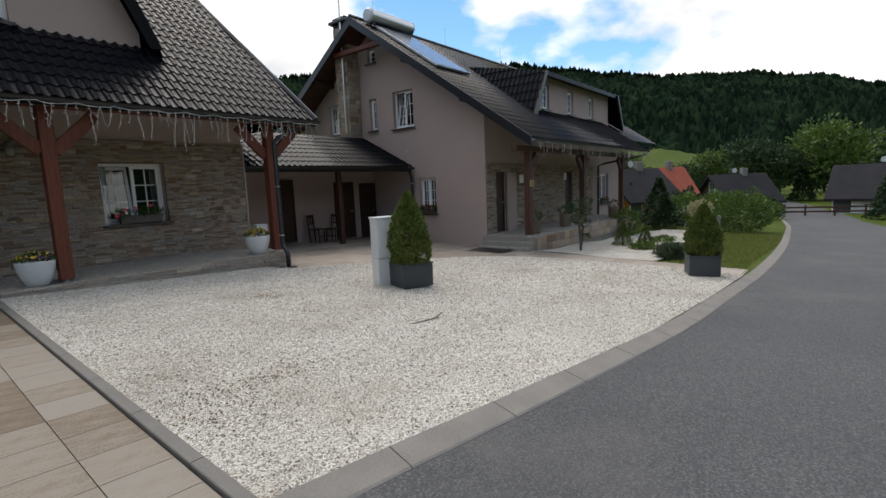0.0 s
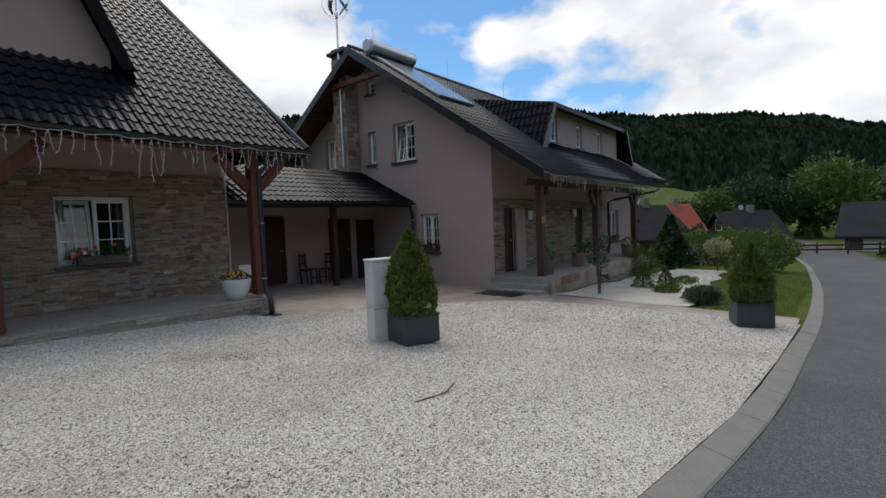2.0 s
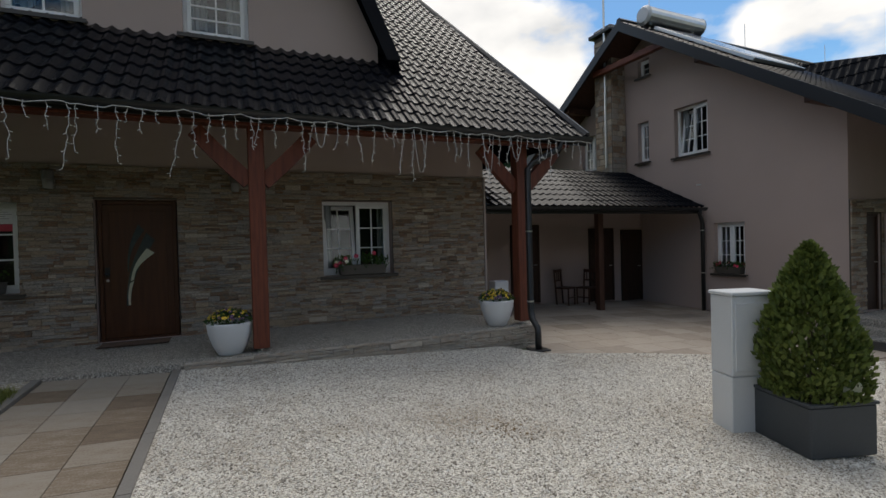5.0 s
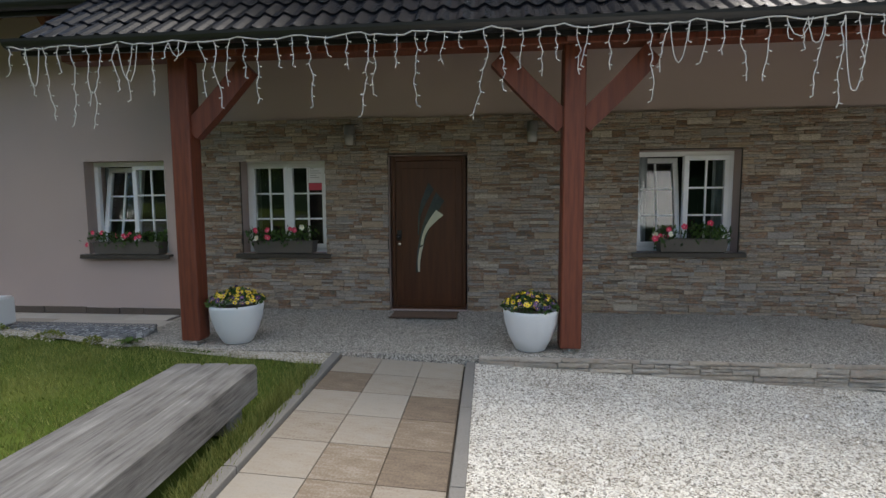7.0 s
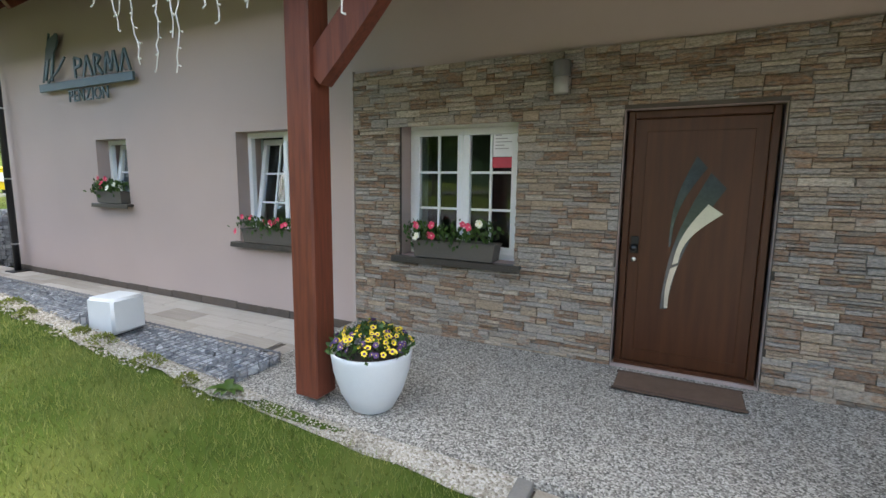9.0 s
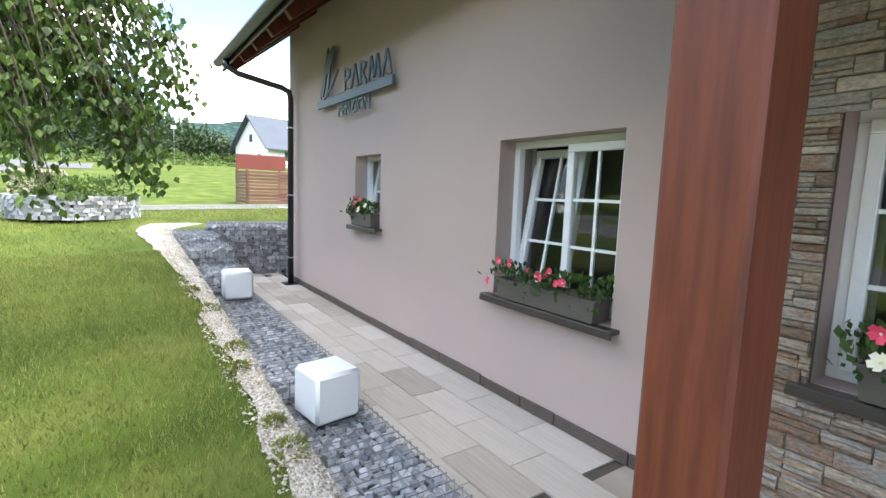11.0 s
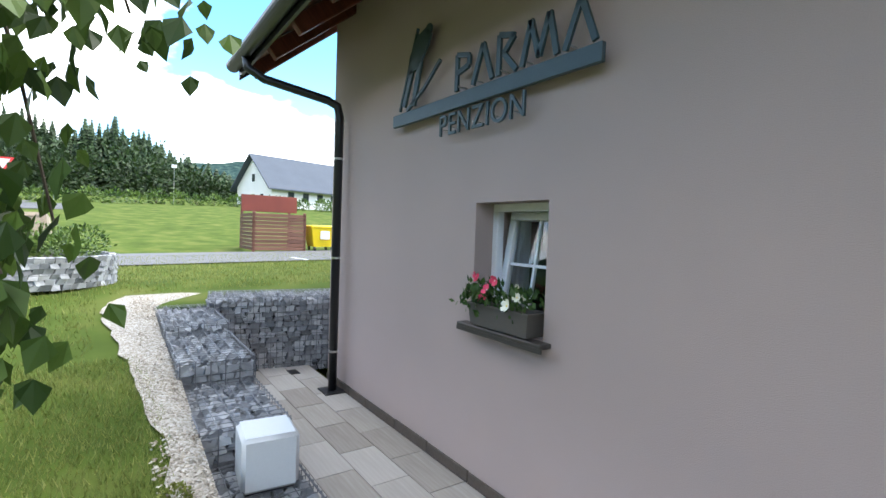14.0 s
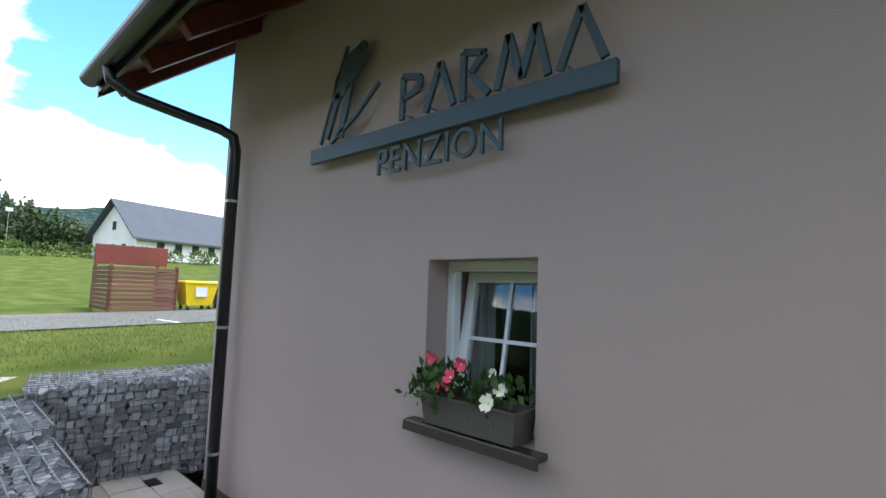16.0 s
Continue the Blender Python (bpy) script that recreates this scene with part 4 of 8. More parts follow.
# ---- light strings along the gutters ----


def light_string(m, length, label, group, drop=0.46, step=0.15):
    """A white cable with hanging strands, along +x from the thing's place."""
    t = thing("string_lights", m, label, "string lights", group)
    r = random.Random(int(length * 10))
    n = int(length / step)
    main = [(length * k / (n * 2), r.uniform(-0.01, 0.01), -0.03 - 0.035 * abs(math.sin(k * 0.42)) + r.uniform(-0.01, 0.01)) for k in range(n * 2 + 1)]
    part("cable", MB().tube(main, 0.006, 5), LIGHTW, t)
    for k in range(n):
        x = length * (k + r.uniform(0.2, 0.8)) / n
        h = drop * r.choice((0.35, 0.6, 0.8, 1.0, 1.25, 1.5)) * r.uniform(0.85, 1.1)
        q, pts, mb = Vector((x, 0, -0.05)), [], MB()
        steps_n = max(3, int(h / 0.045))
        for j in range(steps_n + 1):
            pts.append(q.copy())
            if j % 2 == 1:
                d = Vector((r.choice((-1, 1)) * 0.028, r.uniform(-0.01, 0.01), -0.012))
                mb.tube([q, q + d], [0.003, 0.006], 5)
            q = q + Vector((r.uniform(-0.022, 0.022), r.uniform(-0.008, 0.008), -h / steps_n))
        mb.tube(pts, 0.0042, 4)
        part("strand", mb, LIGHTW, t)
        if r.random() < 0.22:
            w = r.uniform(0.12, 0.22)
            loop = [(x + w * f, 0.0, -0.05 - h * 0.8 * (1 - abs(2 * f - 1) ** 2.2) - 0.02 * r.random()) for f in steps(0, 1, 10)]
            part("strand", MB().tube(loop, 0.0042, 4), LIGHTW, t)
    return t


light_string(pose(X0P - 0.02, EAVE_Y - 0.13, EAVE_Z - 0.06), XR0 - X0P, "white icicle light string hanging along the porch gutter", "icicle lights")

# ---- front door, wall lamps, doormat ----
door = tagged(thing("door_1", pose(0.015, FY + 0.05, 0.0), "closed brown front door with curved glass inlay and steel strip", "door"), kind="structure")
part("door_frame", MB().box(0, 0.05, 0, 0.09, 0, 2.05, 0.006).box(0.95, 1.0, 0, 0.09, 0, 2.05, 0.006).box(0.05, 0.95, 0, 0.09, 1.99, 2.05, 0.006).box(0, 1.0, -0.02, 0.09, 0.0, 0.03), DOORM, door)
leaf = part("door_leaf", MB().box(0.05, 0.95, 0.02, 0.08, 0.03, 1.99, 0.008), DOORM, door)


def inlay(pts_l, pts_r, y0, y1):
    mb = MB()
    n = len(pts_l)
    for y in (y0, y1):
        mb.v += [(x, y, z) for x, z in pts_l] + [(x, y, z) for x, z in pts_r]
    for k in range(n - 1):
        mb.f.append((k, k + 1, n + k + 1, n + k))
        mb.f.append((2 * n + k, 3 * n + k, 3 * n + k + 1, 2 * n + k + 1))
        mb.f.append((k, 2 * n + k, 2 * n + k + 1, k + 1))
        mb.f.append((n + k, n + k + 1, 3 * n + k + 1, 3 * n + k))
    return mb


def bow(x0, z0, x1, z1, sag, n=10):
    return [(x0 + (x1 - x0) * f + sag * math.sin(math.pi * f), z0 + (z1 - z0) * f) for f in steps(0, 1, n)]


GLASS_D = mat("dark door glass", (0.05, 0.06, 0.065), 0.08, 0.3, 6, 40, 0.05, spec=0.8)
part("door_panel", MB().box(0.14, 0.86, 0.013, 0.021, 0.13, 1.89, 0.003), DOORM, leaf)
part("glass_inlay", inlay(bow(0.35, 1.0, 0.50, 1.70, -0.05), bow(0.365, 1.0, 0.575, 1.61, -0.06), 0.008, 0.014), GLASS_D, leaf, "narrow dark patterned glass blade")
part("glass_inlay", inlay(bow(0.32, 0.50, 0.60, 1.575, -0.07), bow(0.37, 0.50, 0.71, 1.46, -0.075), 0.008, 0.014), GLASS_D, leaf, "dark patterned glass blade")
part("steel_strip", inlay(bow(0.385, 0.86, 0.60, 1.34, -0.045), bow(0.425, 0.88, 0.70, 1.27, -0.07), 0.004, 0.021), STEEL, leaf, "curved brushed steel strip")
part("steel_strip", inlay(bow(0.35, 0.51, 0.375, 0.83, -0.012), bow(0.375, 0.51, 0.425, 0.86, -0.015), 0.004, 0.021), STEEL, leaf)
part("door_knob", MB().lathe([(0.028, 0), (0.028, 0.01), (0.013, 0.014), (0.013, 0.04), (0.027, 0.05), (0.03, 0.062), (0.022, 0.075), (0.002, 0.08)], 20, pose(0.10, 0.021, 0.98, 90)), DARK, leaf, "round black knob", smooth=True)
part("knob_plate", MB().box(0.07, 0.13, 0.012, 0.021, 0.93, 1.07, 0.004), DARK, leaf, "black knob plate")
part("lock", MB().lathe([(0.02, 0), (0.02, 0.012), (0.012, 0.016)], 16, pose(0.10, 0.021, 0.88, 90)), STEEL, leaf, smooth=True)
part("room_shade_back", MB().box(-0.2, 1.2, 0.5, 0.53, 0, 2.3), ROOM_SHADE, door)
mt = thing("doormat", pose(0.5, -0.3, 0.002), "brown ribbed doormat in front of the door", "doormat")
mb = MB().box(-0.42, 0.42, -0.17, 0.17, 0.0, 0.012, 0.004)
part("mat", mb, mat("brown mat", (0.12, 0.075, 0.05), 0.95, 0.2, 10, 100, 0.4), mt)
part("border", MB().box(-0.43, 0.43, -0.18, -0.15, 0.0, 0.016, 0.004).box(-0.43, 0.43, 0.15, 0.18, 0.0, 0.016, 0.004), mat("mat border", (0.08, 0.05, 0.035), 0.9, 0.2, 10, 100, 0.3), mt)


def wall_lamp(m):
    t = thing("wall_lamp", m, "small steel and glass wall lamp on the stone cladding", "wall lamp", "porch wall lamps")
    part("mount", MB().box(-0.035, 0.035, -0.02, 0.0, -0.10, 0.12, 0.006), STEEL, t)
    part("arm", MB().tube([(0, -0.01, 0.08), (0, -0.08, 0.08)], 0.014, 8), STEEL, t)
    part("housing", MB().lathe([(0.064, 0.0), (0.07, 0.01), (0.07, 0.11), (0.062, 0.125), (0.01, 0.13)], 20, pose(0, -0.09, 0.02)), mat("lamp grey", (0.12, 0.115, 0.11), 0.4, 0.1, 5, 50, 0.02), t, smooth=True)
    part("glass_shade", MB().lathe([(0.05, -0.13), (0.058, -0.12), (0.064, 0.0), (0.05, 0.0)], 20, pose(0, -0.09, 0.02)), mat("frosted glass", (0.33, 0.32, 0.30), 0.25, 0.05, 5, 50, 0), t, smooth=True)
    return t


wl1 = wall_lamp(pose(-0.48, -0.03, 2.29))
copy_thing(wl1, pose(1.85, -0.03, 2.29))
notice = thing("notice", pose(-1.05, FY + 0.175, 1.88), "white paper notice stuck inside the window pane", "paper notice")
part("sheet", MB().box(-0.115, 0.095, 0.0, 0.002, -0.16, 0.12), mat("white paper", (0.8, 0.8, 0.82), 0.8, 0.03, 5, 80, 0), notice)
PRINT = mat("print grey", (0.35, 0.33, 0.36), 0.8, 0.1, 5, 60, 0)
for k, w in enumerate((0.10, 0.17, 0.06, 0.12, 0.16, 0.09, 0.13)):
    part("print_line", MB().box(-0.095, -0.095 + w, -0.002, -0.001, 0.09 - k * 0.03, 0.097 - k * 0.03), PRINT, notice)
part("banner", MB().box(-0.13, 0.095, 0.002, 0.004, -0.26, -0.165), mat("red print", (0.55, 0.07, 0.10), 0.7, 0.1, 8, 60, 0), notice, "red strip of print")

# ---- sign on the wall ----
SY = FY - 0.079
sign = thing("house_sign", pose(-7.30, SY, 2.82) @ Matrix.Scale(0.93, 4), "petrol-grey metal sign of a bar with raised letters and an emblem", "sign")
part("bar", MB().box(-1.27, 1.27, -0.02, 0.02, -0.06, 0.06, 0.004), SIGNM, sign)
for x in (-1.1, -0.35, 0.4, 1.1):
    part("standoff", MB().tube([(x, 0.02, 0.0), (x, 0.085, 0.0)], 0.01, 8), STEEL, sign)


def stroke(mb, a, b, w=0.034, d=0.012):
    """A flat bar between two points of the sign's plane."""
    a, b = Vector((a[0], 0, a[1])), Vector((b[0], 0, b[1]))
    v = (b - a).normalized()
    s = Vector((-v.z, 0, v.x)) * w / 2
    vs = [p + q + Vector((0, y, 0)) for y in (-d, d) for p, q in ((a, s), (b, s), (b, -s), (a, -s))]
    return mb.add(vs, [(0, 1, 2, 3), (7, 6, 5, 4), (0, 4, 5, 1), (1, 5, 6, 2), (2, 6, 7, 3), (3, 7, 4, 0)])


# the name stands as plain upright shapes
H0, H1 = 0.085, 0.385
shapes = [
    [((0.0, 0), (0.0, 1)), ((0.0, 1), (0.15, 0.86)), ((0.15, 0.86), (0.15, 0.6)), ((0.15, 0.6), (0.0, 0.48))],
    [((0.0, 0), (0.11, 1)), ((0.11, 1), (0.22, 0))],
    [((0.0, 0), (0.0, 1)), ((0.0, 1), (0.15, 0.84)), ((0.15, 0.84), (0.05, 0.5)), ((0.05, 0.5), (0.18, 0))],
    [((0.0, 0), (0.07, 1)), ((0.07, 1), (0.15, 0.1)), ((0.15, 0.1), (0.23, 1)), ((0.23, 1), (0.30, 0))],
    [((0.0, 0), (0.11, 1)), ((0.11, 1), (0.22, 0))],
]
for sh, x in zip(shapes, (-0.20, 0.02, 0.33, 0.58, 0.97)):
    mb = MB()
    for (xa, fa), (xb, fb) in sh:
        stroke(mb, (x + xa * 1.08, H0 + (H1 - H0) * fa), (x + xb * 1.08, H0 + (H1 - H0) * fb), 0.042)
    part("emblem_shape", mb, SIGNM, sign)
    part("standoff", MB().tube([(x + 0.02, 0.0, 0.12), (x + 0.02, 0.085, 0.12)], 0.007, 6), STEEL, sign)
# emblem: a slender slanted figure of plain blades
mb = MB()
stroke(mb, (-1.16, 0.09), (-0.86, 0.82), 0.022)
mb.add([(x, y, z) for y in (-0.012, 0.012) for x, z in ((-1.02, 0.40), (-0.84, 0.44), (-0.68, 0.60), (-0.62, 0.70), (-0.70, 0.78), (-0.86, 0.74), (-0.99, 0.58))], [tuple(range(7)), tuple(range(13, 6, -1))] + [(k, (k + 1) % 7, (k + 1) % 7 + 7, k + 7) for k in range(7)])
stroke(mb, (-0.94, 0.46), (-1.08, 0.12), 0.06)
stroke(mb, (-0.80, 0.50), (-0.90, 0.10), 0.065)
stroke(mb, (-1.02, 0.075), (-0.70, 0.24), 0.03)
stroke(mb, (-0.70, 0.24), (-0.46, 0.42), 0.03)
mb.lathe([(0.045, -0.012), (0.05, 0.0), (0.045, 0.012)], 14, Matrix.Translation((-0.665, 0, 0.755)) @ pose(0, 0, 0, 90))
part("emblem", mb, SIGNM, sign, "slanted emblem of plain metal blades")
x = -0.43
for ch in "PENZION":
    cu = bpy.data.curves.new("letter", "FONT")
    cu.body, cu.size, cu.extrude, cu.bevel_depth = ch, 0.262, 0.010, 0.0
    tmp = bpy.data.objects.new("letter", cu)
    scene.collection.objects.link(tmp)
    me = bpy.data.meshes.new_from_object(tmp.evaluated_get(bpy.context.evaluated_depsgraph_get()))
    bpy.data.objects.remove(tmp)
    lo, hi = min(v.co.x for v in me.vertices), max(v.co.x for v in me.vertices)
    o = part("letter", me, SIGNM, sign)
    o.matrix_basis = pose(x - lo * 0.92, 0, -0.262, 90) @ Matrix.Diagonal((0.92, 1, 1, 1))
    part("standoff", MB().tube([(x + 0.012, 0.0, -0.2), (x + 0.012, 0.085, -0.2)], 0.006, 6), STEEL, sign)
    x += (hi - lo) * 0.92 + 0.034

# ---- downpipes ----


def downpipe(pts, label, base):
    t = thing("downpipe", pose(*base), label, "downpipe", "downpipes", kind="structure")
    part("pipe", MB().tube(pts, 0.05, 12), DARK, t, smooth=True, world_space=True)
    for z in (0.35, 1.45, 2.6):
        a, b = next(((Vector(p), Vector(q)) for p, q in zip(pts, pts[1:]) if (p[2] - z) * (q[2] - z) <= 0), (Vector(pts[0]), Vector(pts[1])))
        f = (z - a.z) / (b.z - a.z) if abs(b.z - a.z) > 1e-6 else 0
        c = a + (b - a) * f
        part("clamp", MB().lathe([(0.053, -0.012), (0.056, -0.012), (0.056, 0.012), (0.053, 0.012)], 14, Matrix.Translation(c)), STEEL, t, world_space=True)
    part("gully", MB().box(base[0] - 0.14, base[0] + 0.14, base[1] - 0.13, base[1] + 0.13, base[2] - 0.01, base[2] + 0.02, 0.006), DARK, t, world_space=True)
    return t


CXW = -9.72
downpipe([(-10.12, LE_Y - 0.06, 3.66), (-10.11, LE_Y - 0.04, 3.54), (-10.06, -0.86, 3.44), (CXW - 0.05, -0.22, 3.26), (CXW, -0.12, 3.2), (CXW, -0.09, 3.08), (CXW, -0.09, -0.13)], "black steel downpipe at the house corner", (CXW, -0.09, -0.13))
downpipe([(6.62, EAVE_Y - 0.06, 2.9), (6.6, EAVE_Y - 0.04, 2.76), (6.15, -1.88, 2.52), (6.06, -1.87, 2.42), (6.06, -1.87, 0.22), (6.05, -1.92, 0.08), (6.03, -2.09, -0.04), (6.03, -2.1, -0.14), (6.03, -2.1, -0.42)], "black steel downpipe beside the terrace corner", (6.03, -2.1, ground_z(6.03, -2.1) + 0.02))

# ---- bench ----
bench = thing("bench", pose(-0.62, -4.0, ground_z(-0.62, -4.0), 0, 0, 3), "weathered grey timber bench of three squared beams", "bench")
for x0, x1 in ((-0.31, -0.105), (-0.100, 0.098), (0.103, 0.31)):
    mb = MB().box(x0, x1, -1.0, 1.0 if x1 < 0.2 else 0.97, 0.14, 0.38, 0.018)
    part("beam", rough_up(mb, 0.008, 2.0, x0), GREYWOOD, bench)
for y in (-0.75, 0.72):
    part("block", MB().box(-0.26, 0.26, y - 0.1, y + 0.1, 0.0, 0.142, 0.015), GREYWOOD, bench)

# ---- light cubes on the gabions ----


def light_cube(m):
    t = thing("light_cube", m, "white plastic garden light cube on the stone baskets", "cube light", "light cubes")
    bm = bmesh.new()
    bmesh.ops.create_cube(bm, size=0.33)
    bmesh.ops.bevel(bm, geom=bm.edges[:], offset=0.022, segments=3, affect="EDGES")
    for v in bm.verts:
        v.co.z += 0.175
    me = bpy.data.meshes.new("shell")
    bm.to_mesh(me)
    bm.free()
    for pl in me.polygons:
        pl.use_smooth = pl.area < 0.05
    part("shell", me, CUBE_W, t)
    part("foot", MB().box(-0.14, 0.14, -0.14, 0.14, 0.0, 0.011), DARK, t)
    return t


lc = light_cube(pose(-4.24, -1.50, 0.06, 0, 0, 8))
copy_thing(lc, pose(-7.42, -1.44, 0.215, 0, 0, -5))

# ---- gabions ----


def rock_mesh(seed):
    r = random.Random(seed)
    mb = MB().box(-0.5, 0.5, -0.5, 0.5, -0.5, 0.5, 0.05)
    sx, sy = r.uniform(-0.3, 0.3), r.uniform(-0.3, 0.3)
    mb.v = [(x * (1 - 0.5 * abs(sx) * (z + 0.5)) + sx * z + r.uniform(-0.09, 0.09), y + sy * z + r.uniform(-0.09, 0.09), z + r.uniform(-0.12, 0.12)) for x, y, z in mb.v]
    return mb


ROCKS = [rock_mesh(k) for k in range(6)]
GREYSTONE_O = ramp_mat("grey quarry stone pieces", [(0.22, (0.13, 0.136, 0.146)), (0.5, (0.28, 0.289, 0.302)), (0.8, (0.48, 0.49, 0.505))], scale=7, rough=0.85, bump=0.5, random="object")
ROCK_ME = []
for k in range(6):
    me = ROCKS[k].mesh("stone")
    me.materials.append(GREYSTONE_O)
    ROCK_ME.append(me)


# Dark colour for the shade deep between the basket stones.
GAP_SHADE = mat("basket gap shade", (0.06, 0.062, 0.067), 0.95, 0.3, 9, 60, 0.8)


def gabion(m, lx, ly, h, size, label, single, faces="tlrfb"):
    """A wire basket of quarry stones; lx by ly by h, standing on the thing's place."""
    t = thing("gabion", m, label, "gabion", "stone baskets")
    # Added inner block; its dark colour paints the shade in the gaps.
    part("core", MB().box(-lx / 2 + size * 0.6, lx / 2 - size * 0.6, -ly / 2 + size * 0.6, ly / 2 - size * 0.6, 0, h - size * 0.95), GAP_SHADE, t, "inner block coloured dark for the shade between the stones")
    r = random.Random(int(lx * 100 + h * 10))
    rest = MB()
    nx, ny, nz = max(2, int(lx / size)), max(2, int(ly / size)), max(1, int(h / (size * 0.75)))

    def put(x, y, z, sx, sy, sz, tilt):
        mm = Matrix.LocRotScale((x, y, z), Euler((r.uniform(-tilt, tilt), r.uniform(-tilt, tilt), r.uniform(-1.6, 1.6) if tilt > 0.3 else r.uniform(-0.12, 0.12))), (sx, sy, sz))
        k = r.randrange(6)
        if single:
            o = part("stone", ROCK_ME[k], None, t)
            o.matrix_basis = mm
        else:
            rest.add([mm @ Vector(p) for p in ROCKS[k].v], ROCKS[k].f)

    if "t" in faces:
        for i in range(nx):
            for j in range(ny):
                put((i + 0.5 + r.uniform(-0.25, 0.25)) * lx / nx - lx / 2, (j + 0.5 + r.uniform(-0.2, 0.2)) * ly / ny - ly / 2, h - size * r.uniform(0.38, 0.62), size * r.uniform(0.62, 1.2), size * r.uniform(0.55, 0.95), size * r.uniform(0.55, 0.85), 0.75)
    for side, n_, length in (("f", nx, lx), ("b", nx, lx), ("l", ny, ly), ("r", ny, ly)):
        if side not in faces:
            continue
        for k in range(nz):
            z = (k + 0.5) * (h - size * 0.5) / nz
            x = -length / 2
            while x < length / 2 - 0.3 * size:
                w = min(size * r.uniform(0.7, 1.7), length / 2 - x)
                c, dd = x + w / 2, size * 0.45
                sx, sz = w * 0.92, (h - size * 0.4) / nz * 0.92
                if side == "f":
                    put(c, -ly / 2 + dd, z, sx, size, sz, 0.1)
                elif side == "b":
                    put(c, ly / 2 - dd, z, sx, size, sz, 0.1)
                elif side == "l":
                    put(-lx / 2 + dd, c, z, size, sx, sz, 0.1)
                else:
                    put(lx / 2 - dd, c, z, size, sx, sz, 0.1)
                x += w
    if rest.v:
        part("rubble", rest, GREYSTONE, t, kind="stuff")
    wire = MB()
    e, rr = 0.018, 0.0042
    for x in steps(-lx / 2, lx / 2, max(2, int(lx / 0.075))):
        wire.tube([(x, -ly / 2 - e, 0), (x, -ly / 2 - e, h + e), (x, ly / 2 + e, h + e), (x, ly / 2 + e, 0)], rr, 4, False)
    for y in steps(-ly / 2, ly / 2, max(2, int(ly / 0.1))):
        wire.tube([(-lx / 2 - e, y, 0), (-lx / 2 - e, y, h + e), (lx / 2 + e, y, h + e), (lx / 2 + e, y, 0)], rr, 4, False)
    for z in steps(0.02, h, max(1, int(h / 0.1))):
        wire.tube([(-lx / 2 - e, -ly / 2 - e, z), (lx / 2 + e, -ly / 2 - e, z), (lx / 2 + e, ly / 2 + e, z), (-lx / 2 - e, ly / 2 + e, z), (-lx / 2 - e, -ly / 2 - e, z)], rr, 4, False)
    part("wire_basket", wire, WIRE, t, "galvanised wire mesh")
    return t


GY = -1.49
gabion(pose(-3.52, GY, -0.16), 2.06, 0.56, 0.20, 0.06, "low stone basket of grey rubble beside the walk", True)
gabion(pose(-6.15, GY, -0.16), 3.16, 0.57, 0.355, 0.066, "long low stone basket of grey rubble", False)
gabion(pose(-8.28, GY, -0.16), 1.04, 0.57, 0.60, 0.08, "stepped stone basket of grey rubble", False)
gabion(pose(-9.40, GY, -0.16), 1.18, 0.58, 0.79, 0.085, "tall stone basket of grey rubble", False)
gabion(pose(-10.70, GY, -0.16), 1.40, 0.60, 0.87, 0.085, "tall stone basket of grey rubble", False)
gabion(pose(-11.02, 1.45, -0.2, 0, 0, 81), 5.3, 0.7, 1.03, 0.095, "retaining wall of stacked stone baskets", False)

# ---- sunk walk beside the house ----
WZ = -0.125
walkway = thing("house_walk", pose(-7, -0.6, WZ), "beige stone-look slab walk along the house wall", "paving", kind="structure")
part("bed", MB().box(-11.3, TX0 - 0.01, -1.30, FY - 0.002, WZ - 0.1, WZ - 0.012), MORTAR, walkway, world_space=True)
SLAB = MB().box(-0.5, 0.5, -0.5, 0.5, -0.5, 0.5, 0.0)
SLAB_W = SLAB.mesh("slab")
SLAB_W.materials.append(TILE_P)
SLAB_T = SLAB.mesh("slab")
SLAB_T.materials.append(TILE)
r = random.Random(3)
for k in range(14):
    for j in range(4):
        y0 = -1.28 + j * 0.325
        x0 = -11.2 + k * 0.605 + (0.3 if j % 2 else 0)
        if x0 + 0.6 > TX0:
            continue
        o = part("slab", SLAB_W, None, walkway)
        o.matrix_basis = Matrix.LocRotScale((x0 + 0.3 + 7, y0 + 0.162 + 0.6, -0.012 + r.uniform(-0.0015, 0.0015)), None, (0.597, 0.319, 0.024))
part("slab_edge", MB().box(TX0 - 0.36, TX0 - 0.012, -1.28, FY - 0.01, WZ - 0.03, WZ - 0.002), TILE_P, walkway, world_space=True)
PLINTH = mat("plinth stone", (0.085, 0.066, 0.052), 0.85, 0.3, 9, 50, 0.5, objvar=0.6)
plinth = thing("wall_plinth", pose(-7, FY, -0.06), "dark stone plinth strip at the foot of the rendered wall", "plinth", kind="structure")
x = -10.18
while x < -2.65:
    w = rnd.uniform(0.35, 0.7)
    part("plinth_stone", MB().box(x, min(x + w - 0.008, -2.63), FY - 0.022, FY - 0.001, WZ, WZ + rnd.uniform(0.085, 0.10), 0.005), PLINTH, plinth, world_space=True)
    x += w
part("drain", MB().box(-10.75, -10.55, -0.32, -0.2, WZ, WZ + 0.006), DARK, walkway, world_space=True)
# strip of white chippings between lawn and baskets
mb = MB()
edge = [(-2.0, -1.92, -1.76), (-2.9, -1.98, -1.77), (-4.4, -1.98, -1.77), (-6.0, -1.96, -1.77), (-8.0, -2.0, -1.77), (-9.4, -2.15, -1.77), (-10.7, -2.28, -1.77), (-11.5, -2.35, -1.7), (-12.1, -2.1, -1.1)]
edge_in = spline([(p[0], p[1]) for p in edge], 8)
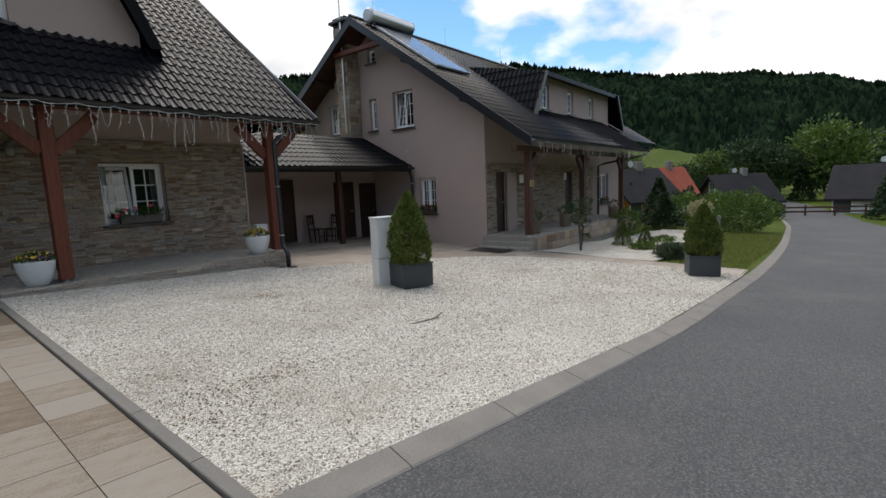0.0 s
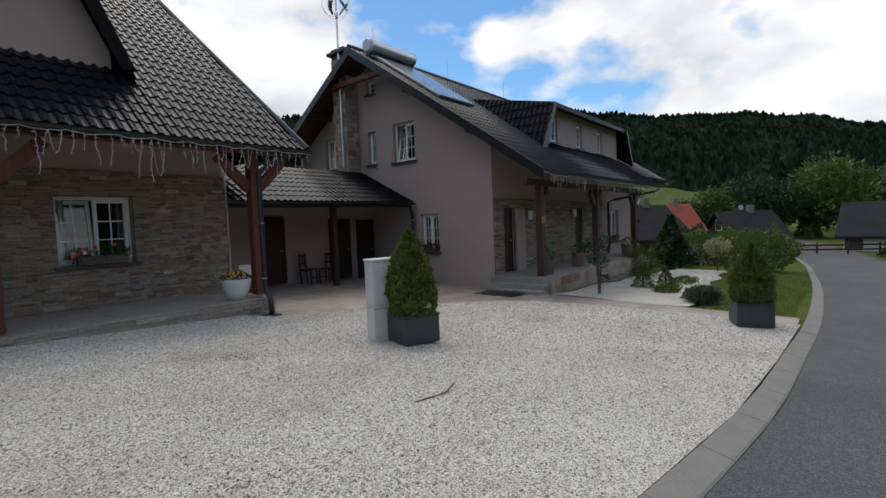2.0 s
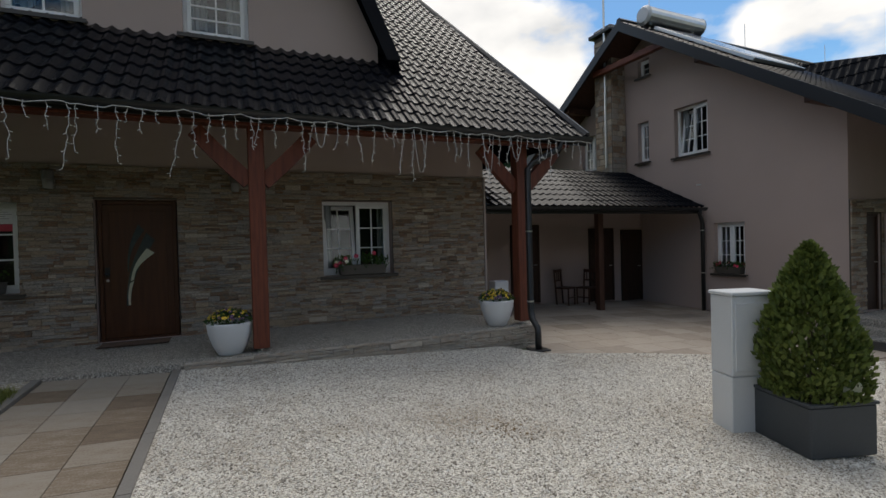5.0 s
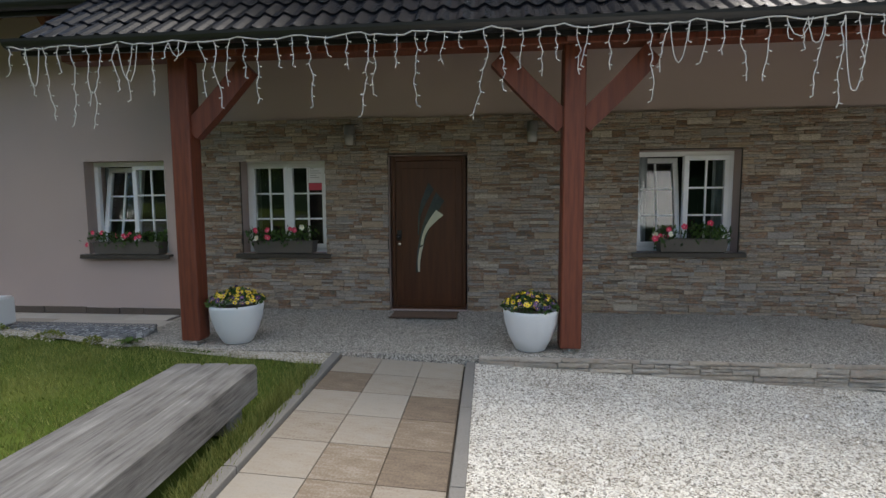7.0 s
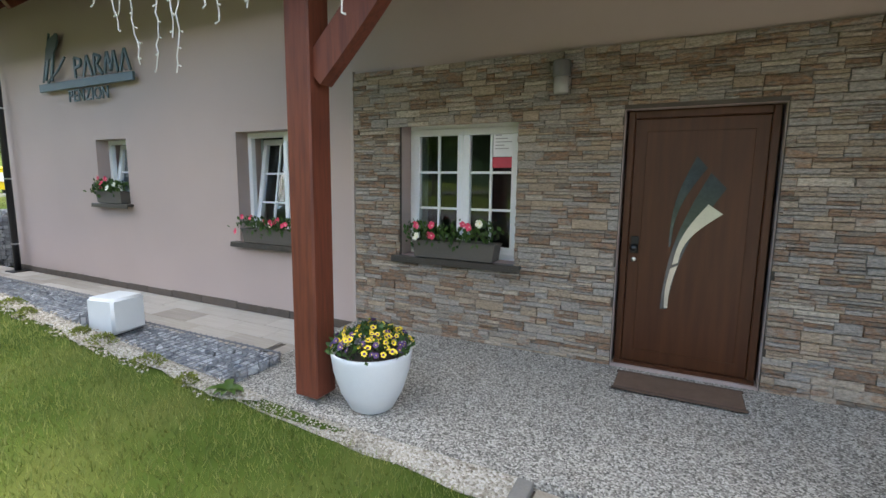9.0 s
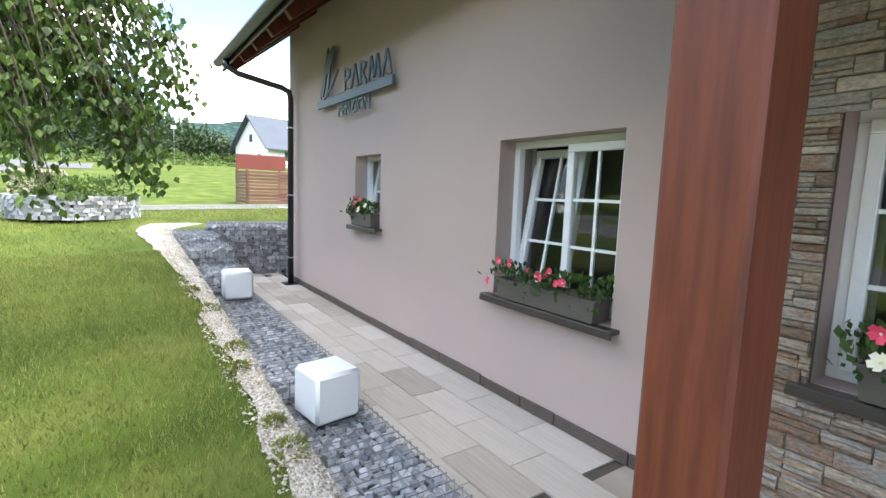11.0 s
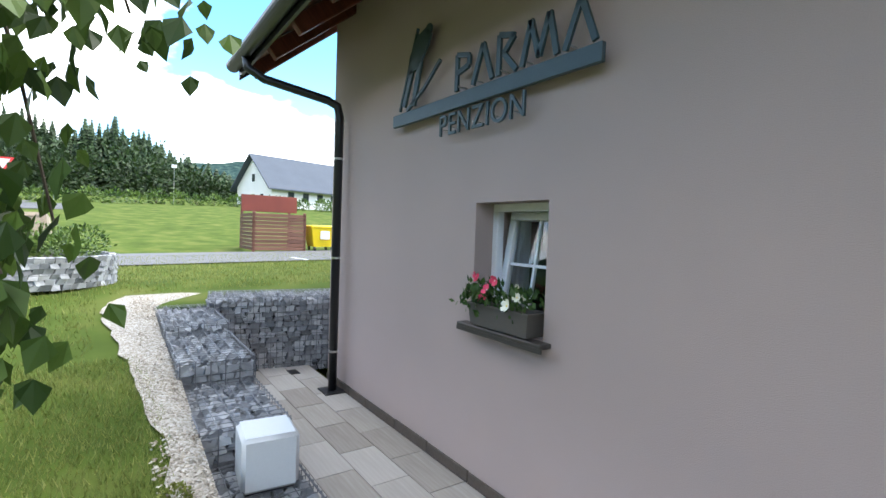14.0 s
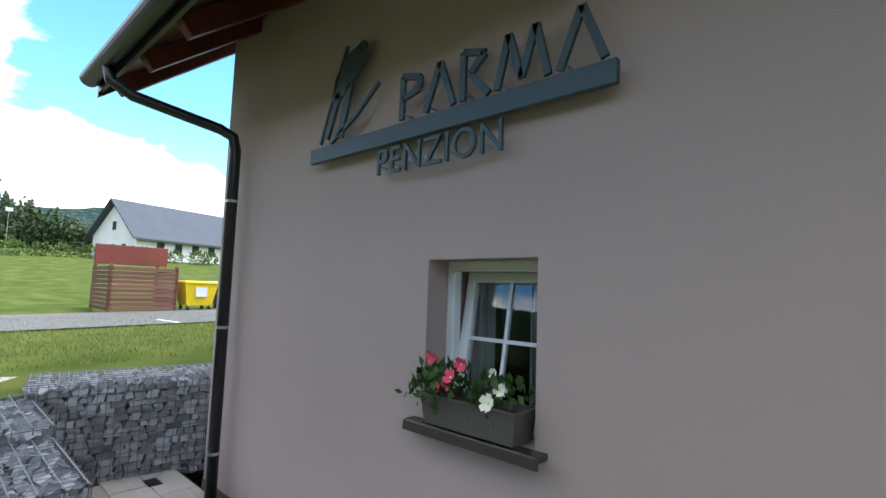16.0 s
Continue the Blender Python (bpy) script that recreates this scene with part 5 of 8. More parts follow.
edge_out = spline([(p[0], p[2]) for p in edge], 8)
edge = [(a.x, a.y + 0.09 * noise.noise(Vector((a.x * 1.9, 3.1, 0))) + 0.05 * noise.noise(Vector((a.x * 6.0, 1.7, 0))), b.y) for a, b in zip(edge_in, edge_out)]
for x, ya, yb in edge:
    for j in range(4):
        y = ya + (yb - ya) * j / 3 + (0.05 * noise.noise(Vector((x * 2, 0, j))) if j == 0 else 0)
        mb.v.append((x, y, ground_z(x, y) + 0.004 - (0.03 if j == 3 else 0)))
for i in range(len(edge) - 1):
    for j in range(3):
        a = i * 4 + j
        mb.f.append((a, a + 1, a + 5, a + 4))
tagged(part("gravel_strip", mb, CHIP), "strip of pale beige chippings between the lawn and the stone baskets", "gravel", kind="structure")
mb = MB()
for i in range(31):
    x = -2.9 + 2.7 * i / 30
    y0 = -1.93 + 0.07 * noise.noise(Vector((x * 3, 1, 0)))
    mb.v += [(x, y0, ground_z(x, y0) - 0.012), (x, TY0 - 0.003, -0.06)]
mb.f = [(2 * i, 2 * i + 2, 2 * i + 3, 2 * i + 1) for i in range(30)]
tagged(part("gravel_strip", mb, CHIP), "strip of pale chippings along the terrace edge", "gravel", kind="structure")

# ---- slab path to the front door ----
path_root = thing("garden_path", pose(0.5, -6, ground_z(0.5, -6)), "beige and brown stone-look slab path from the road to the door", "path", kind="structure")
PX0, PX1 = -0.12, 1.08
part("bed", sheet(lambda x, y: (x, y), [PX0 - 0.02, PX1 + 0.02], steps(-9.3, TY0 - 0.01, 20), -0.004), MORTAR, path_root, world_space=True)
yy, row = TY0 - 0.02, 0
tilt = pose(0, 0, 0, math.degrees(math.atan(0.023)), math.degrees(math.atan(0.0464)), 0)
while yy > -9.1:
    x0 = PX0
    widths = (0.40, 0.40, 0.40)
    for w in widths:
        d = 0.40
        o = part("slab", SLAB_T, None, path_root)
        cx, cy = x0 + w / 2, yy - d / 2
        o.matrix_basis = at_world(path_root).inverted() @ Matrix.Translation((cx, cy, ground_z(cx, cy) + 0.004)) @ tilt @ Matrix.Diagonal((w - 0.006, d - 0.006, 0.03, 1))
        x0 += w
    yy -= 0.40
    row += 1
for x in (PX0 - 0.06, PX1 + 0.06):
    y = TY0 - 0.01
    while y > -9.3:
        y2 = max(y - 1.0, -9.4)
        part("edging", kerb_stone(Vector((x, y)), Vector((x, y2)), 0.09, 0.046, 0.046, 0.006), KERB_D, path_root, world_space=True)
        y = y2


# slabs of the courtyard and of the drive
TILE_JO = ramp_mat("courtyard slabs", [(0.2, (0.22, 0.18, 0.145)), (0.5, (0.33, 0.28, 0.232)), (0.85, (0.44, 0.39, 0.335))], scale=4.0, stretch=(1, 1, 1), rough=0.75, bump=0.12, random="object", mix_scale=16, mix_amount=0.25)
SLAB_J = SLAB_T.copy()
SLAB_J.materials.clear()
SLAB_J.materials.append(TILE_JO)


def lay_slabs(root, x0, x1, y0, y1, w, d, lift):
    ry_, row_ = y0, 0
    while ry_ < y1 - 0.05:
        dd = min(d, y1 - ry_)
        rx_ = x0 - (0.5 * w if row_ % 2 else 0.0)
        while rx_ < x1 - 0.05:
            a, b = max(rx_, x0), min(rx_ + w, x1)
            cx, cy = (a + b) / 2, ry_ + dd / 2
            if b - a > 0.08 and not all(in_yard(px, py) for px in (a, b) for py in (ry_, ry_ + dd)):
                sx_ = ground_z(cx + 0.3, cy) - ground_z(cx - 0.3, cy)
                sy_ = ground_z(cx, cy + 0.3) - ground_z(cx, cy - 0.3)
                lean_ = pose(0, 0, 0, math.degrees(math.atan(sy_ / 0.6)), -math.degrees(math.atan(sx_ / 0.6)), 0)
                o = part("slab", SLAB_J, None, root)
                o.matrix_basis = at_world(root).inverted() @ Matrix.Translation((cx, cy, ground_z(cx, cy) + lift)) @ lean_ @ Matrix.Diagonal((b - a - 0.008, dd - 0.008, 0.03, 1))
            rx_ += w
        ry_ += dd
        row_ += 1


# ---- second house ----
B2 = Matrix.Translation((13.22, -2.64, 0)) @ pose(0, 0, 0, 0, 0, 1.2)
GABLE = B2 @ pose(0, 0, 0, 0, 0, -90)  # the gable's own plane: x runs towards -b
house2 = thing("house", B2, "brown rendered two-storey house with dark steel roof and stone porch", "house", kind="structure")
AP_B, AP_Z, S2 = 4.97, 7.48, 0.68
BACK_B = 9.94
LEN2 = 13.4


def rake(b):
    return AP_Z - S2 * (AP_B - b) if b <= AP_B else AP_Z - S2 * (b - AP_B)


ghole = [(-2.92, -2.12, 0.34, 1.63), (-4.04, -3.04, 3.49, 4.84), (-5.32, -4.92, 3.55, 4.75), (-5.28, -4.86, 6.07, 6.60), (-7.80, -6.90, 3.60, 4.80)]
top = [(-BACK_B, rake(BACK_B) - 0.2), (-AP_B, AP_Z - 0.2), (0.0, rake(0) - 0.2)]
ob = part("wall_gable", wall_mesh(top, -1.2, ghole, 0.4), PLASTER, house2)
ob.matrix_basis = pose(0, 0, 0, 0, 0, -90)
for k, (x0, x1, z0, z1) in enumerate(ghole):
    sashes = 2 if k in (0, 1, 4) else 1
    window(f"window_{10 + k}", GABLE @ pose(x0, 0, z0), x1 - x0, z1 - z0, sashes=sashes, cols=2 if k != 3 else 1, rows=3 if k != 3 else 2, recess=0.14, tilt=(0,) if k == 1 else (), curtain=0.6)
fh = [(0.55, 1.2, -0.36, 1.68), (6.1, 6.85, -0.36, 1.68), (10.3, 11.5, 0.1, 1.58)]
ob = part("wall_front", wall_mesh([(0.4, 3.75), (LEN2, 3.75)], -1.5, fh, 0.35), PLASTER, house2)
window("window_20", B2 @ pose(10.3, 0, 0.1), 1.2, 1.48, recess=0.14, curtain=0.6)
part("wall_back", MB().box(0.4, LEN2, BACK_B - 0.4, BACK_B, -1.5, 3.8).box(LEN2 - 0.3, LEN2, 0.35, BACK_B - 0.4, -1.5, 3.8), PLASTER, house2)
e2b = -2.25
E2A, E2W = -1.05, 11.2  # where the porch eave begins, and its length
l2 = (AP_B - e2b) * math.hypot(1, S2)
m = roof_sheet((E2A, e2b, rake(e2b)), (1, 0, 0), (0, 1, S2), E2W, l2, res=4)
part("roof", m, ROOF, house2, "dark grey profiled steel roof tiles")
m = roof_sheet((E2A + E2W - 0.05, -1.3, rake(-1.3) - 0.12), (1, 0, 0), (0, 1, S2), 5.4, (AP_B + 1.3) * math.hypot(1, S2), res=3)
part("roof", m, ROOF, house2)
mb = MB().poly([(E2A, AP_B, AP_Z), (LEN2 + 0.6, AP_B, AP_Z), (LEN2 + 0.6, BACK_B + 0.6, rake(BACK_B + 0.6)), (E2A, BACK_B + 0.6, rake(BACK_B + 0.6))])
mb.poly([(LEN2 + 0.1, -0.1, rake(-0.1)), (LEN2 + 0.1, BACK_B, rake(BACK_B)), (LEN2 + 0.1, AP_B, AP_Z)])
part("roof_back", mb, ROOF, house2)
mb = MB()
for s in (1, -1):
    b0, b1 = (e2b, AP_B) if s == 1 else (BACK_B + 0.6, AP_B)
    pr = [(E2A, b0, rake(b0)), (E2A, b1, AP_Z)]
    for a0, a1, dz in ((E2A - 0.03, E2A + 0.03, 0.26),):
        vs = [(a, b, z + d) for a in (a0, a1) for (_, b, z) in pr for d in (0.03, -dz)]
        mb.add(vs, [(0, 1, 3, 2), (4, 6, 7, 5), (0, 2, 6, 4), (1, 5, 7, 3), (0, 4, 5, 1), (2, 3, 7, 6)])
part("bargeboard", mb, DARK, house2)
mb = MB()
for b0, b1 in ((e2b, AP_B), (AP_B, BACK_B + 0.6)):
    mb.poly([(E2A, b0, rake(b0) - 0.12), (0.1, b0, rake(b0) - 0.12), (0.1, b1, rake(b1) - 0.12), (E2A, b1, rake(b1) - 0.12)])
mb.poly([(0.102, e2b, rake(e2b) - 0.13), (10.1, e2b, rake(e2b) - 0.13), (10.1, 0, rake(0) - 0.13), (0.102, 0, rake(0) - 0.13)])
part("soffit", mb, WOOD_D, house2)
part("gutter", gutter(MB(), (E2A - 0.02, e2b - 0.07, rake(e2b) - 0.03), (E2A + E2W, e2b - 0.07, rake(e2b) - 0.03)), DARK, house2)
part("ridge_cap", MB().tube([(E2A, AP_B, AP_Z + 0.03), (LEN2 + 0.6, AP_B, AP_Z + 0.03)], 0.09, 6), DARK, house2)
# shed dormer
D2A, D2B, D2F, D2Z, D2E = 3.35, 10.9, -0.2, 5.32, 2.86
ob = part("dormer_wall", wall_mesh([(D2A + 0.1, D2Z), (D2B - 0.1, D2Z)], rake(D2F) - 0.1, [(3.75 + 2.3 * k, 4.35 + 2.3 * k, 4.06, 5.0) for k in range(3)], 0.2), PLASTER, house2)
ob.matrix_basis = pose(0, D2F, 0)
for k in range(3):
    window(f"window_{21 + k}", B2 @ pose(3.75 + 2.3 * k, D2F, 4.06), 0.6, 0.94, sashes=1, cols=2, rows=3, recess=0.1, curtain=0.5)
F0, DS = D2F - 0.4, 0.21
top_z = lambda b: D2Z + DS * (b - F0)
mb = MB()
for lift in (0.0, -0.14):
    mb.poly([(D2A - 0.1, F0, D2Z + lift), (D2B + 0.1, F0, D2Z + lift), (D2B + 0.1, D2E, top_z(D2E) + lift), (D2A - 0.1, D2E, top_z(D2E) + lift)])
mb.poly([(D2A - 0.1, F0, D2Z - 0.14), (D2B + 0.1, F0, D2Z - 0.14), (D2B + 0.1, F0, D2Z + 0.02), (D2A - 0.1, F0, D2Z + 0.02)])
mb.poly([(D2A - 0.1, F0, D2Z - 0.14), (D2A - 0.1, F0, D2Z + 0.02), (D2A - 0.1, D2E, top_z(D2E) + 0.02), (D2A - 0.1, D2E, top_z(D2E) - 0.15)])
part("dormer_roof", mb, ROOF, house2)


def cheek(a_top, out):
    """A tiled side of the dormer that leans out to the main roof."""
    mb = MB()
    bs, n = steps(F0, D2E + 0.4, 150), 24
    for b in bs:
        zt, zb = top_z(b), rake(b) - 0.03
        zt = max(zt, zb + 0.02)
        for k in range(n + 1):
            f = k / n
            z = zb + (zt - zb) * f
            course_f = ((z - 3.6) / 0.33) % 1.0
            lip = 0.03 * (1 - course_f) + 0.016 * math.cos(b * 33)
            mb.v.append((a_top + out * (0.05 + 0.85 * (zt - z) / 1.7 + lip), b, z))
    for i in range(len(bs) - 1):
        for k in range(n):
            a = i * (n + 1) + k
            mb.f.append((a, a + 1, a + n + 2, a + n + 1) if out < 0 else (a, a + n + 1, a + n + 2, a + 1))
    return mb


part("dormer_cheek", cheek(D2A - 0.08, -1), ROOF, house2)
part("dormer_cheek", cheek(D2B + 0.08, 1), ROOF, house2)
for a0, a1 in ((D2A - 1.0, D2A - 0.13), (D2B + 1.0, D2B + 0.13)):
    mb = MB()
    vs = [(a + d, b, z) for b in (F0 - 0.06, F0 + 0.04) for d in (0.0, 0.14 if a0 < 4 else -0.14) for a, z in ((a0, rake(F0)), (a1, D2Z))]
    mb.add(vs, [(0, 1, 3, 2), (4, 6, 7, 5), (0, 4, 5, 1), (2, 3, 7, 6), (1, 5, 7, 3), (0, 2, 6, 4)])
    part("dormer_verge", mb, DARK, house2)

# ---- passage building between the houses ----
low = thing("passage_wing", pose(10, 2.7, -0.6), "low covered passage with dark doors and steel roof", "outbuilding", kind="structure")
part("wall_back", MB().box(6.3, 13.2, 2.66, 2.96, -1.2, 2.9), PLASTER, low, world_space=True)
part("roof", roof_sheet((6.3, 0.42, 2.05), (1, 0, 0), (0, 1, 0.48), 6.68, 2.9, res=4), ROOF, low, world_space=True)
part("fascia", MB().box(6.32, 12.95, 0.44, 0.48, 1.88, 2.03), DARK, low, world_space=True)
part("gutter", gutter(MB(), (6.35, 0.36, 2.03), (12.95, 0.36, 2.03)), DARK, low, world_space=True)
part("soffit", MB().poly([(6.32, 0.48, 1.96), (13.0, 0.48, 1.96), (13.0, 2.66, 2.9), (6.32, 2.66, 2.9)]), WOOD_D, low, world_space=True)

# ---- second house: porch, doors, roof fittings ----


def b2(a, b, z, rz=0.0):
    return B2 @ pose(a, b, z, 0, 0, rz)


terr2 = thing("porch_terrace", b2(2.6, -1.0, -0.36), "stone-edged porch terrace with two steps", "terrace", kind="structure")
part("slab", MB().box(-0.35, 9.3, -2.0, -0.035, -1.3, -0.36, 0.01), WASHED, terr2).matrix_basis = pose(-2.6, 1.0, 0.36)
part("step", MB().box(-0.68, -0.352, -1.95, -0.2, -0.9, -0.50, 0.012), WASHED, terr2).matrix_basis = pose(-2.6, 1.0, 0.36)
part("step", MB().box(-1.0, -0.682, -2.0, -0.3, -0.95, -0.62, 0.012), WASHED, terr2).matrix_basis = pose(-2.6, 1.0, 0.36)
r = random.Random(21)
x = -0.35
while x < 9.3:
    w = r.uniform(0.2, 0.45)
    for k in range(2):
        o = part("stone", MB().box(x + 0.004, min(x + w, 9.3) - 0.004, -2.04, -1.998, -0.85 + k * 0.25, -0.61 + k * 0.25, 0.01), STONE, terr2)
        o.matrix_basis = pose(-2.6, 1.0, 0.36)
    x += w
for a in (-0.05, 4.2, 8.6):
    porch_post(b2(a, -1.6, -0.36), 2.6, w=0.2, braces=(1,) if a < 0 else (1, -1), material=WOOD_D, label="dark brown timber porch post of the second house", bl=0.42)
beam2 = thing("porch_beam", b2(2.6, -1.6, 2.24), "dark timber beam over the second porch", "beam", kind="structure")
part("plate", MB().box(-3.5, 7.3, -0.09, 0.09, 0.0, 0.17, 0.01), WOOD_D, beam2)
for b in (0.2, 2.6, 7.4, 9.6):
    part("purlin", MB().box(-3.55, -2.4, b - 0.08 + 1.6, b + 0.08 + 1.6, rake(b) - 0.34 - 2.24, rake(b) - 0.14 - 2.24, 0.01), WOOD_D, beam2)
part("collar_beam", MB().box(-3.45, -3.29, AP_B - 1.3 + 1.6, AP_B + 1.3 + 1.6, AP_Z - 1.15 - 2.24, AP_Z - 0.98 - 2.24, 0.01), WOOD, beam2)
light_string(b2(E2A, e2b - 0.13, rake(e2b) - 0.08), E2W, "white icicle light string along the second house's gutter", "icicle lights", drop=0.26, step=0.2)

DARKDOOR = ramp_mat("dark brown door", [(0.3, (0.030, 0.014, 0.009)), (0.7, (0.05, 0.024, 0.015))], scale=4, stretch=(6, 6, 0.4), rough=0.5, bump=0.05)


def plain_door(name, m, w, h, label, jamb=0.0):
    t = tagged(thing(name, m, label, "door"), kind="structure")
    part("door_frame", MB().box(0, 0.06, -0.02, 0.06, 0, h, 0.005).box(w - 0.06, w, -0.02, 0.06, 0, h, 0.005).box(0.06, w - 0.06, -0.02, 0.06, h - 0.06, h, 0.005), DARKDOOR, t)
    lf = part("door_leaf", MB().box(0.06, w - 0.06, 0.0, 0.05, 0.01, h - 0.06, 0.006), DARKDOOR, t)
    part("door_panel", MB().box(0.16, w - 0.16, -0.012, 0.0, 0.2, h * 0.45, 0.005).box(0.16, w - 0.16, -0.012, 0.0, h * 0.52, h - 0.2, 0.005), DARKDOOR, lf)
    part("door_handle", MB().tube([(w - 0.12, 0.0, 1.02), (w - 0.12, -0.05, 1.02), (w - 0.22, -0.05, 1.02)], 0.01, 8), STEEL, lf, "steel lever handle")
    return t


plain_door("door_2", b2(0.55, 0.05, -0.36), 0.65, 2.04, "dark brown panelled porch door")
plain_door("door_3", b2(6.1, 0.05, -0.36), 0.75, 2.04, "dark brown panelled porch door")
for k, x in enumerate((8.5, 11.1, 12.3)):
    plain_door(f"door_{4 + k}", pose(x, 2.6, ground_z(x, 2.6) + 0.02), 0.88 if k < 2 else 0.78, 2.1, "dark brown panelled door in the covered passage")
part("wall_niche", MB().box(1.24, 1.85, -0.09, -0.062, -0.36, 1.68, 0.004), PLASTER, house2, "pale rendered strip beside the door")

pp = thing("passage_post", pose(10.2, 1.2, ground_z(10.2, 1.2)), "dark timber post of the covered passage", "post")
part("shaft", MB().box(-0.08, 0.08, -0.08, 0.08, 0.02, 2.72, 0.01), WOOD_D, pp)
part("foot", MB().box(-0.07, 0.07, -0.07, 0.07, 0.0, 0.02), STEEL, pp)


def dining_chair(m, label):
    t = thing("wooden_chair", m, label, "chair", "chairs in the passage")
    part("seat", MB().box(-0.21, 0.21, -0.2, 0.2, 0.43, 0.47, 0.01), WOOD_D, t)
    for x in (-0.18, 0.18):
        part("leg", MB().box(x - 0.018, x + 0.018, -0.19, -0.155, 0, 0.43, 0.004), WOOD_D, t)
        o = part("leg", MB().box(x - 0.018, x + 0.018, -0.02, 0.018, 0, 0.95, 0.004), WOOD_D, t)
        o.matrix_basis = pose(0, 0.17, 0, -4)
    part("backrest", MB().box(-0.17, 0.17, 0.19, 0.215, 0.86, 0.94, 0.006).box(-0.17, 0.17, 0.185, 0.21, 0.62, 0.66, 0.006), WOOD_D, t)
    for x in (-0.09, 0.0, 0.09):
        part("slat", MB().box(x - 0.012, x + 0.012, 0.19, 0.21, 0.64, 0.88, 0.003), WOOD_D, t)
    part("stretcher", MB().box(-0.17, 0.17, -0.18, -0.165, 0.18, 0.21, 0.003), WOOD_D, t)
    return t


ch = dining_chair(pose(9.95, 2.25, ground_z(9.95, 2.25) + 0.03, 0, 0, 25), "dark wooden chair standing in the covered passage")
copy_thing(ch, pose(10.65, 2.25, ground_z(10.65, 2.25) + 0.03, 0, 0, -70))
bx = thing("letter_box", pose(6.75, 0.3, ground_z(6.75, 0.3) + 0.02), "small pale grey box on a dark stand by the passage", "box")
part("case", MB().box(-0.16, 0.16, -0.13, 0.13, 0.55, 0.85, 0.012), WHITE_POT, bx)
part("stand", MB().box(-0.2, 0.2, -0.16, 0.16, 0.0, 0.55, 0.01), WOOD_D, bx)
downpipe([(12.75, 0.36, 2.0), (12.78, 0.38, 1.85), (12.92, 0.44, 1.7), (12.94, 0.44, 1.6), (12.94, 0.44, ground_z(12.94, 0.44))], "black downpipe at the passage roof's end", (12.94, 0.44, ground_z(12.94, 0.44)))
P_ = B2 @ Vector((9.75, -0.12, 0))
downpipe([tuple(B2 @ Vector(p)) for p in ((9.9, -2.3, 2.42), (9.88, -2.1, 2.3), (9.78, -0.4, 2.05), (9.75, -0.12, 1.95), (9.75, -0.12, -1.15))], "black downpipe at the second house's porch", (P_.x, P_.y, -1.15))


def lantern(m):
    t = thing("wall_lamp", m, "small square white wall lamp by the porch door", "wall lamp", "second porch lamps")
    part("mount", MB().box(-0.04, 0.04, -0.02, 0, -0.1, 0.1, 0.004), DARK, t)
    part("shade", MB().box(-0.09, 0.09, -0.12, -0.02, -0.15, 0.15, 0.012), mat("opal glass", (0.75, 0.75, 0.70), 0.4, 0.04, 4, 40, 0), t)
    return t


ln = lantern(b2(2.1, -0.08, 1.45))
copy_thing(ln, b2(5.8, -0.08, 1.5))
plate = thing("number_plate", b2(-0.05, -1.705, 1.28), "small brass-coloured plate on the porch post", "plate")
part("panel", MB().box(-0.12, 0.12, -0.012, 0.0, -0.10, 0.10, 0.004), mat("brass", (0.45, 0.33, 0.16), 0.4, 0.1, 6, 50, 0.02, metal=0.6), plate)
part("bars", MB().box(-0.05, 0.05, -0.015, -0.012, 0.03, 0.05).box(-0.05, 0.05, -0.015, -0.012, -0.05, -0.03).box(-0.05, -0.03, -0.015, -0.012, -0.03, 0.03), DARK, plate, "dark unreadable figure")


def tub(m, leafy, label):
    t = thing("plant_tub", m, label, "plant pot", "tubs on the second porch")
    part("tub", MB().lathe([(0.18, 0), (0.2, 0.02), (0.22, 0.40), (0.235, 0.42), (0.235, 0.46), (0.2, 0.46), (0.19, 0.40)], 24), TERRA, t, smooth=True)
    part("foliage", leaf_cloud(MB(), 260, lambda q: blob((0, 0, 0.56), (0.24, 0.24, 0.18), q), 0.07, rnd), LEAF_S, t)
    for k in range(10 if leafy else 4):
        p, d = blob((0, 0, 0.58), (0.25, 0.25, 0.18), rnd, 0.05)
        part("flower", PETUNIA["pink"], None, t).matrix_basis = facing(p, d, rnd.uniform(0, 360))
    return t


tb = tub(b2(0.75, -1.35, -0.36), False, "brown clay tub of small flowers on the porch")
copy_thing(tb, b2(3.3, -1.3, -0.36, 80))
copy_thing(tb, b2(7.6, -1.6, -0.36, 160))
mat2 = thing("doormat", b2(-1.42, -1.0, ground_z(11.8, -3.64) + 0.035), "dark rubber mat before the porch steps", "doormat")
part("mat", MB().box(-0.35, 0.35, -0.62, 0.62, 0, 0.02, 0.005), DARK, mat2)
flower_box(GABLE @ pose(-2.52, 0.02, 0.34), 0.6, [(-0.3, 0.1), (0.1, 0.12), (0.35, 0.1)])
flower_box(b2(10.9, 0.02, 0.1), 0.9, [(-0.25, 0.1), (0.15, 0.12)])

chim = thing("chimney", b2(-0.3, 6.12, 3.0), "tall stone-clad chimney on the gable", "chimney")
part("stack", MB().box(-0.28, 0.26, -0.34, 0.34, 0.0, 4.62, 0.01), MORTAR, chim)
r = random.Random(31)
z = 0.0
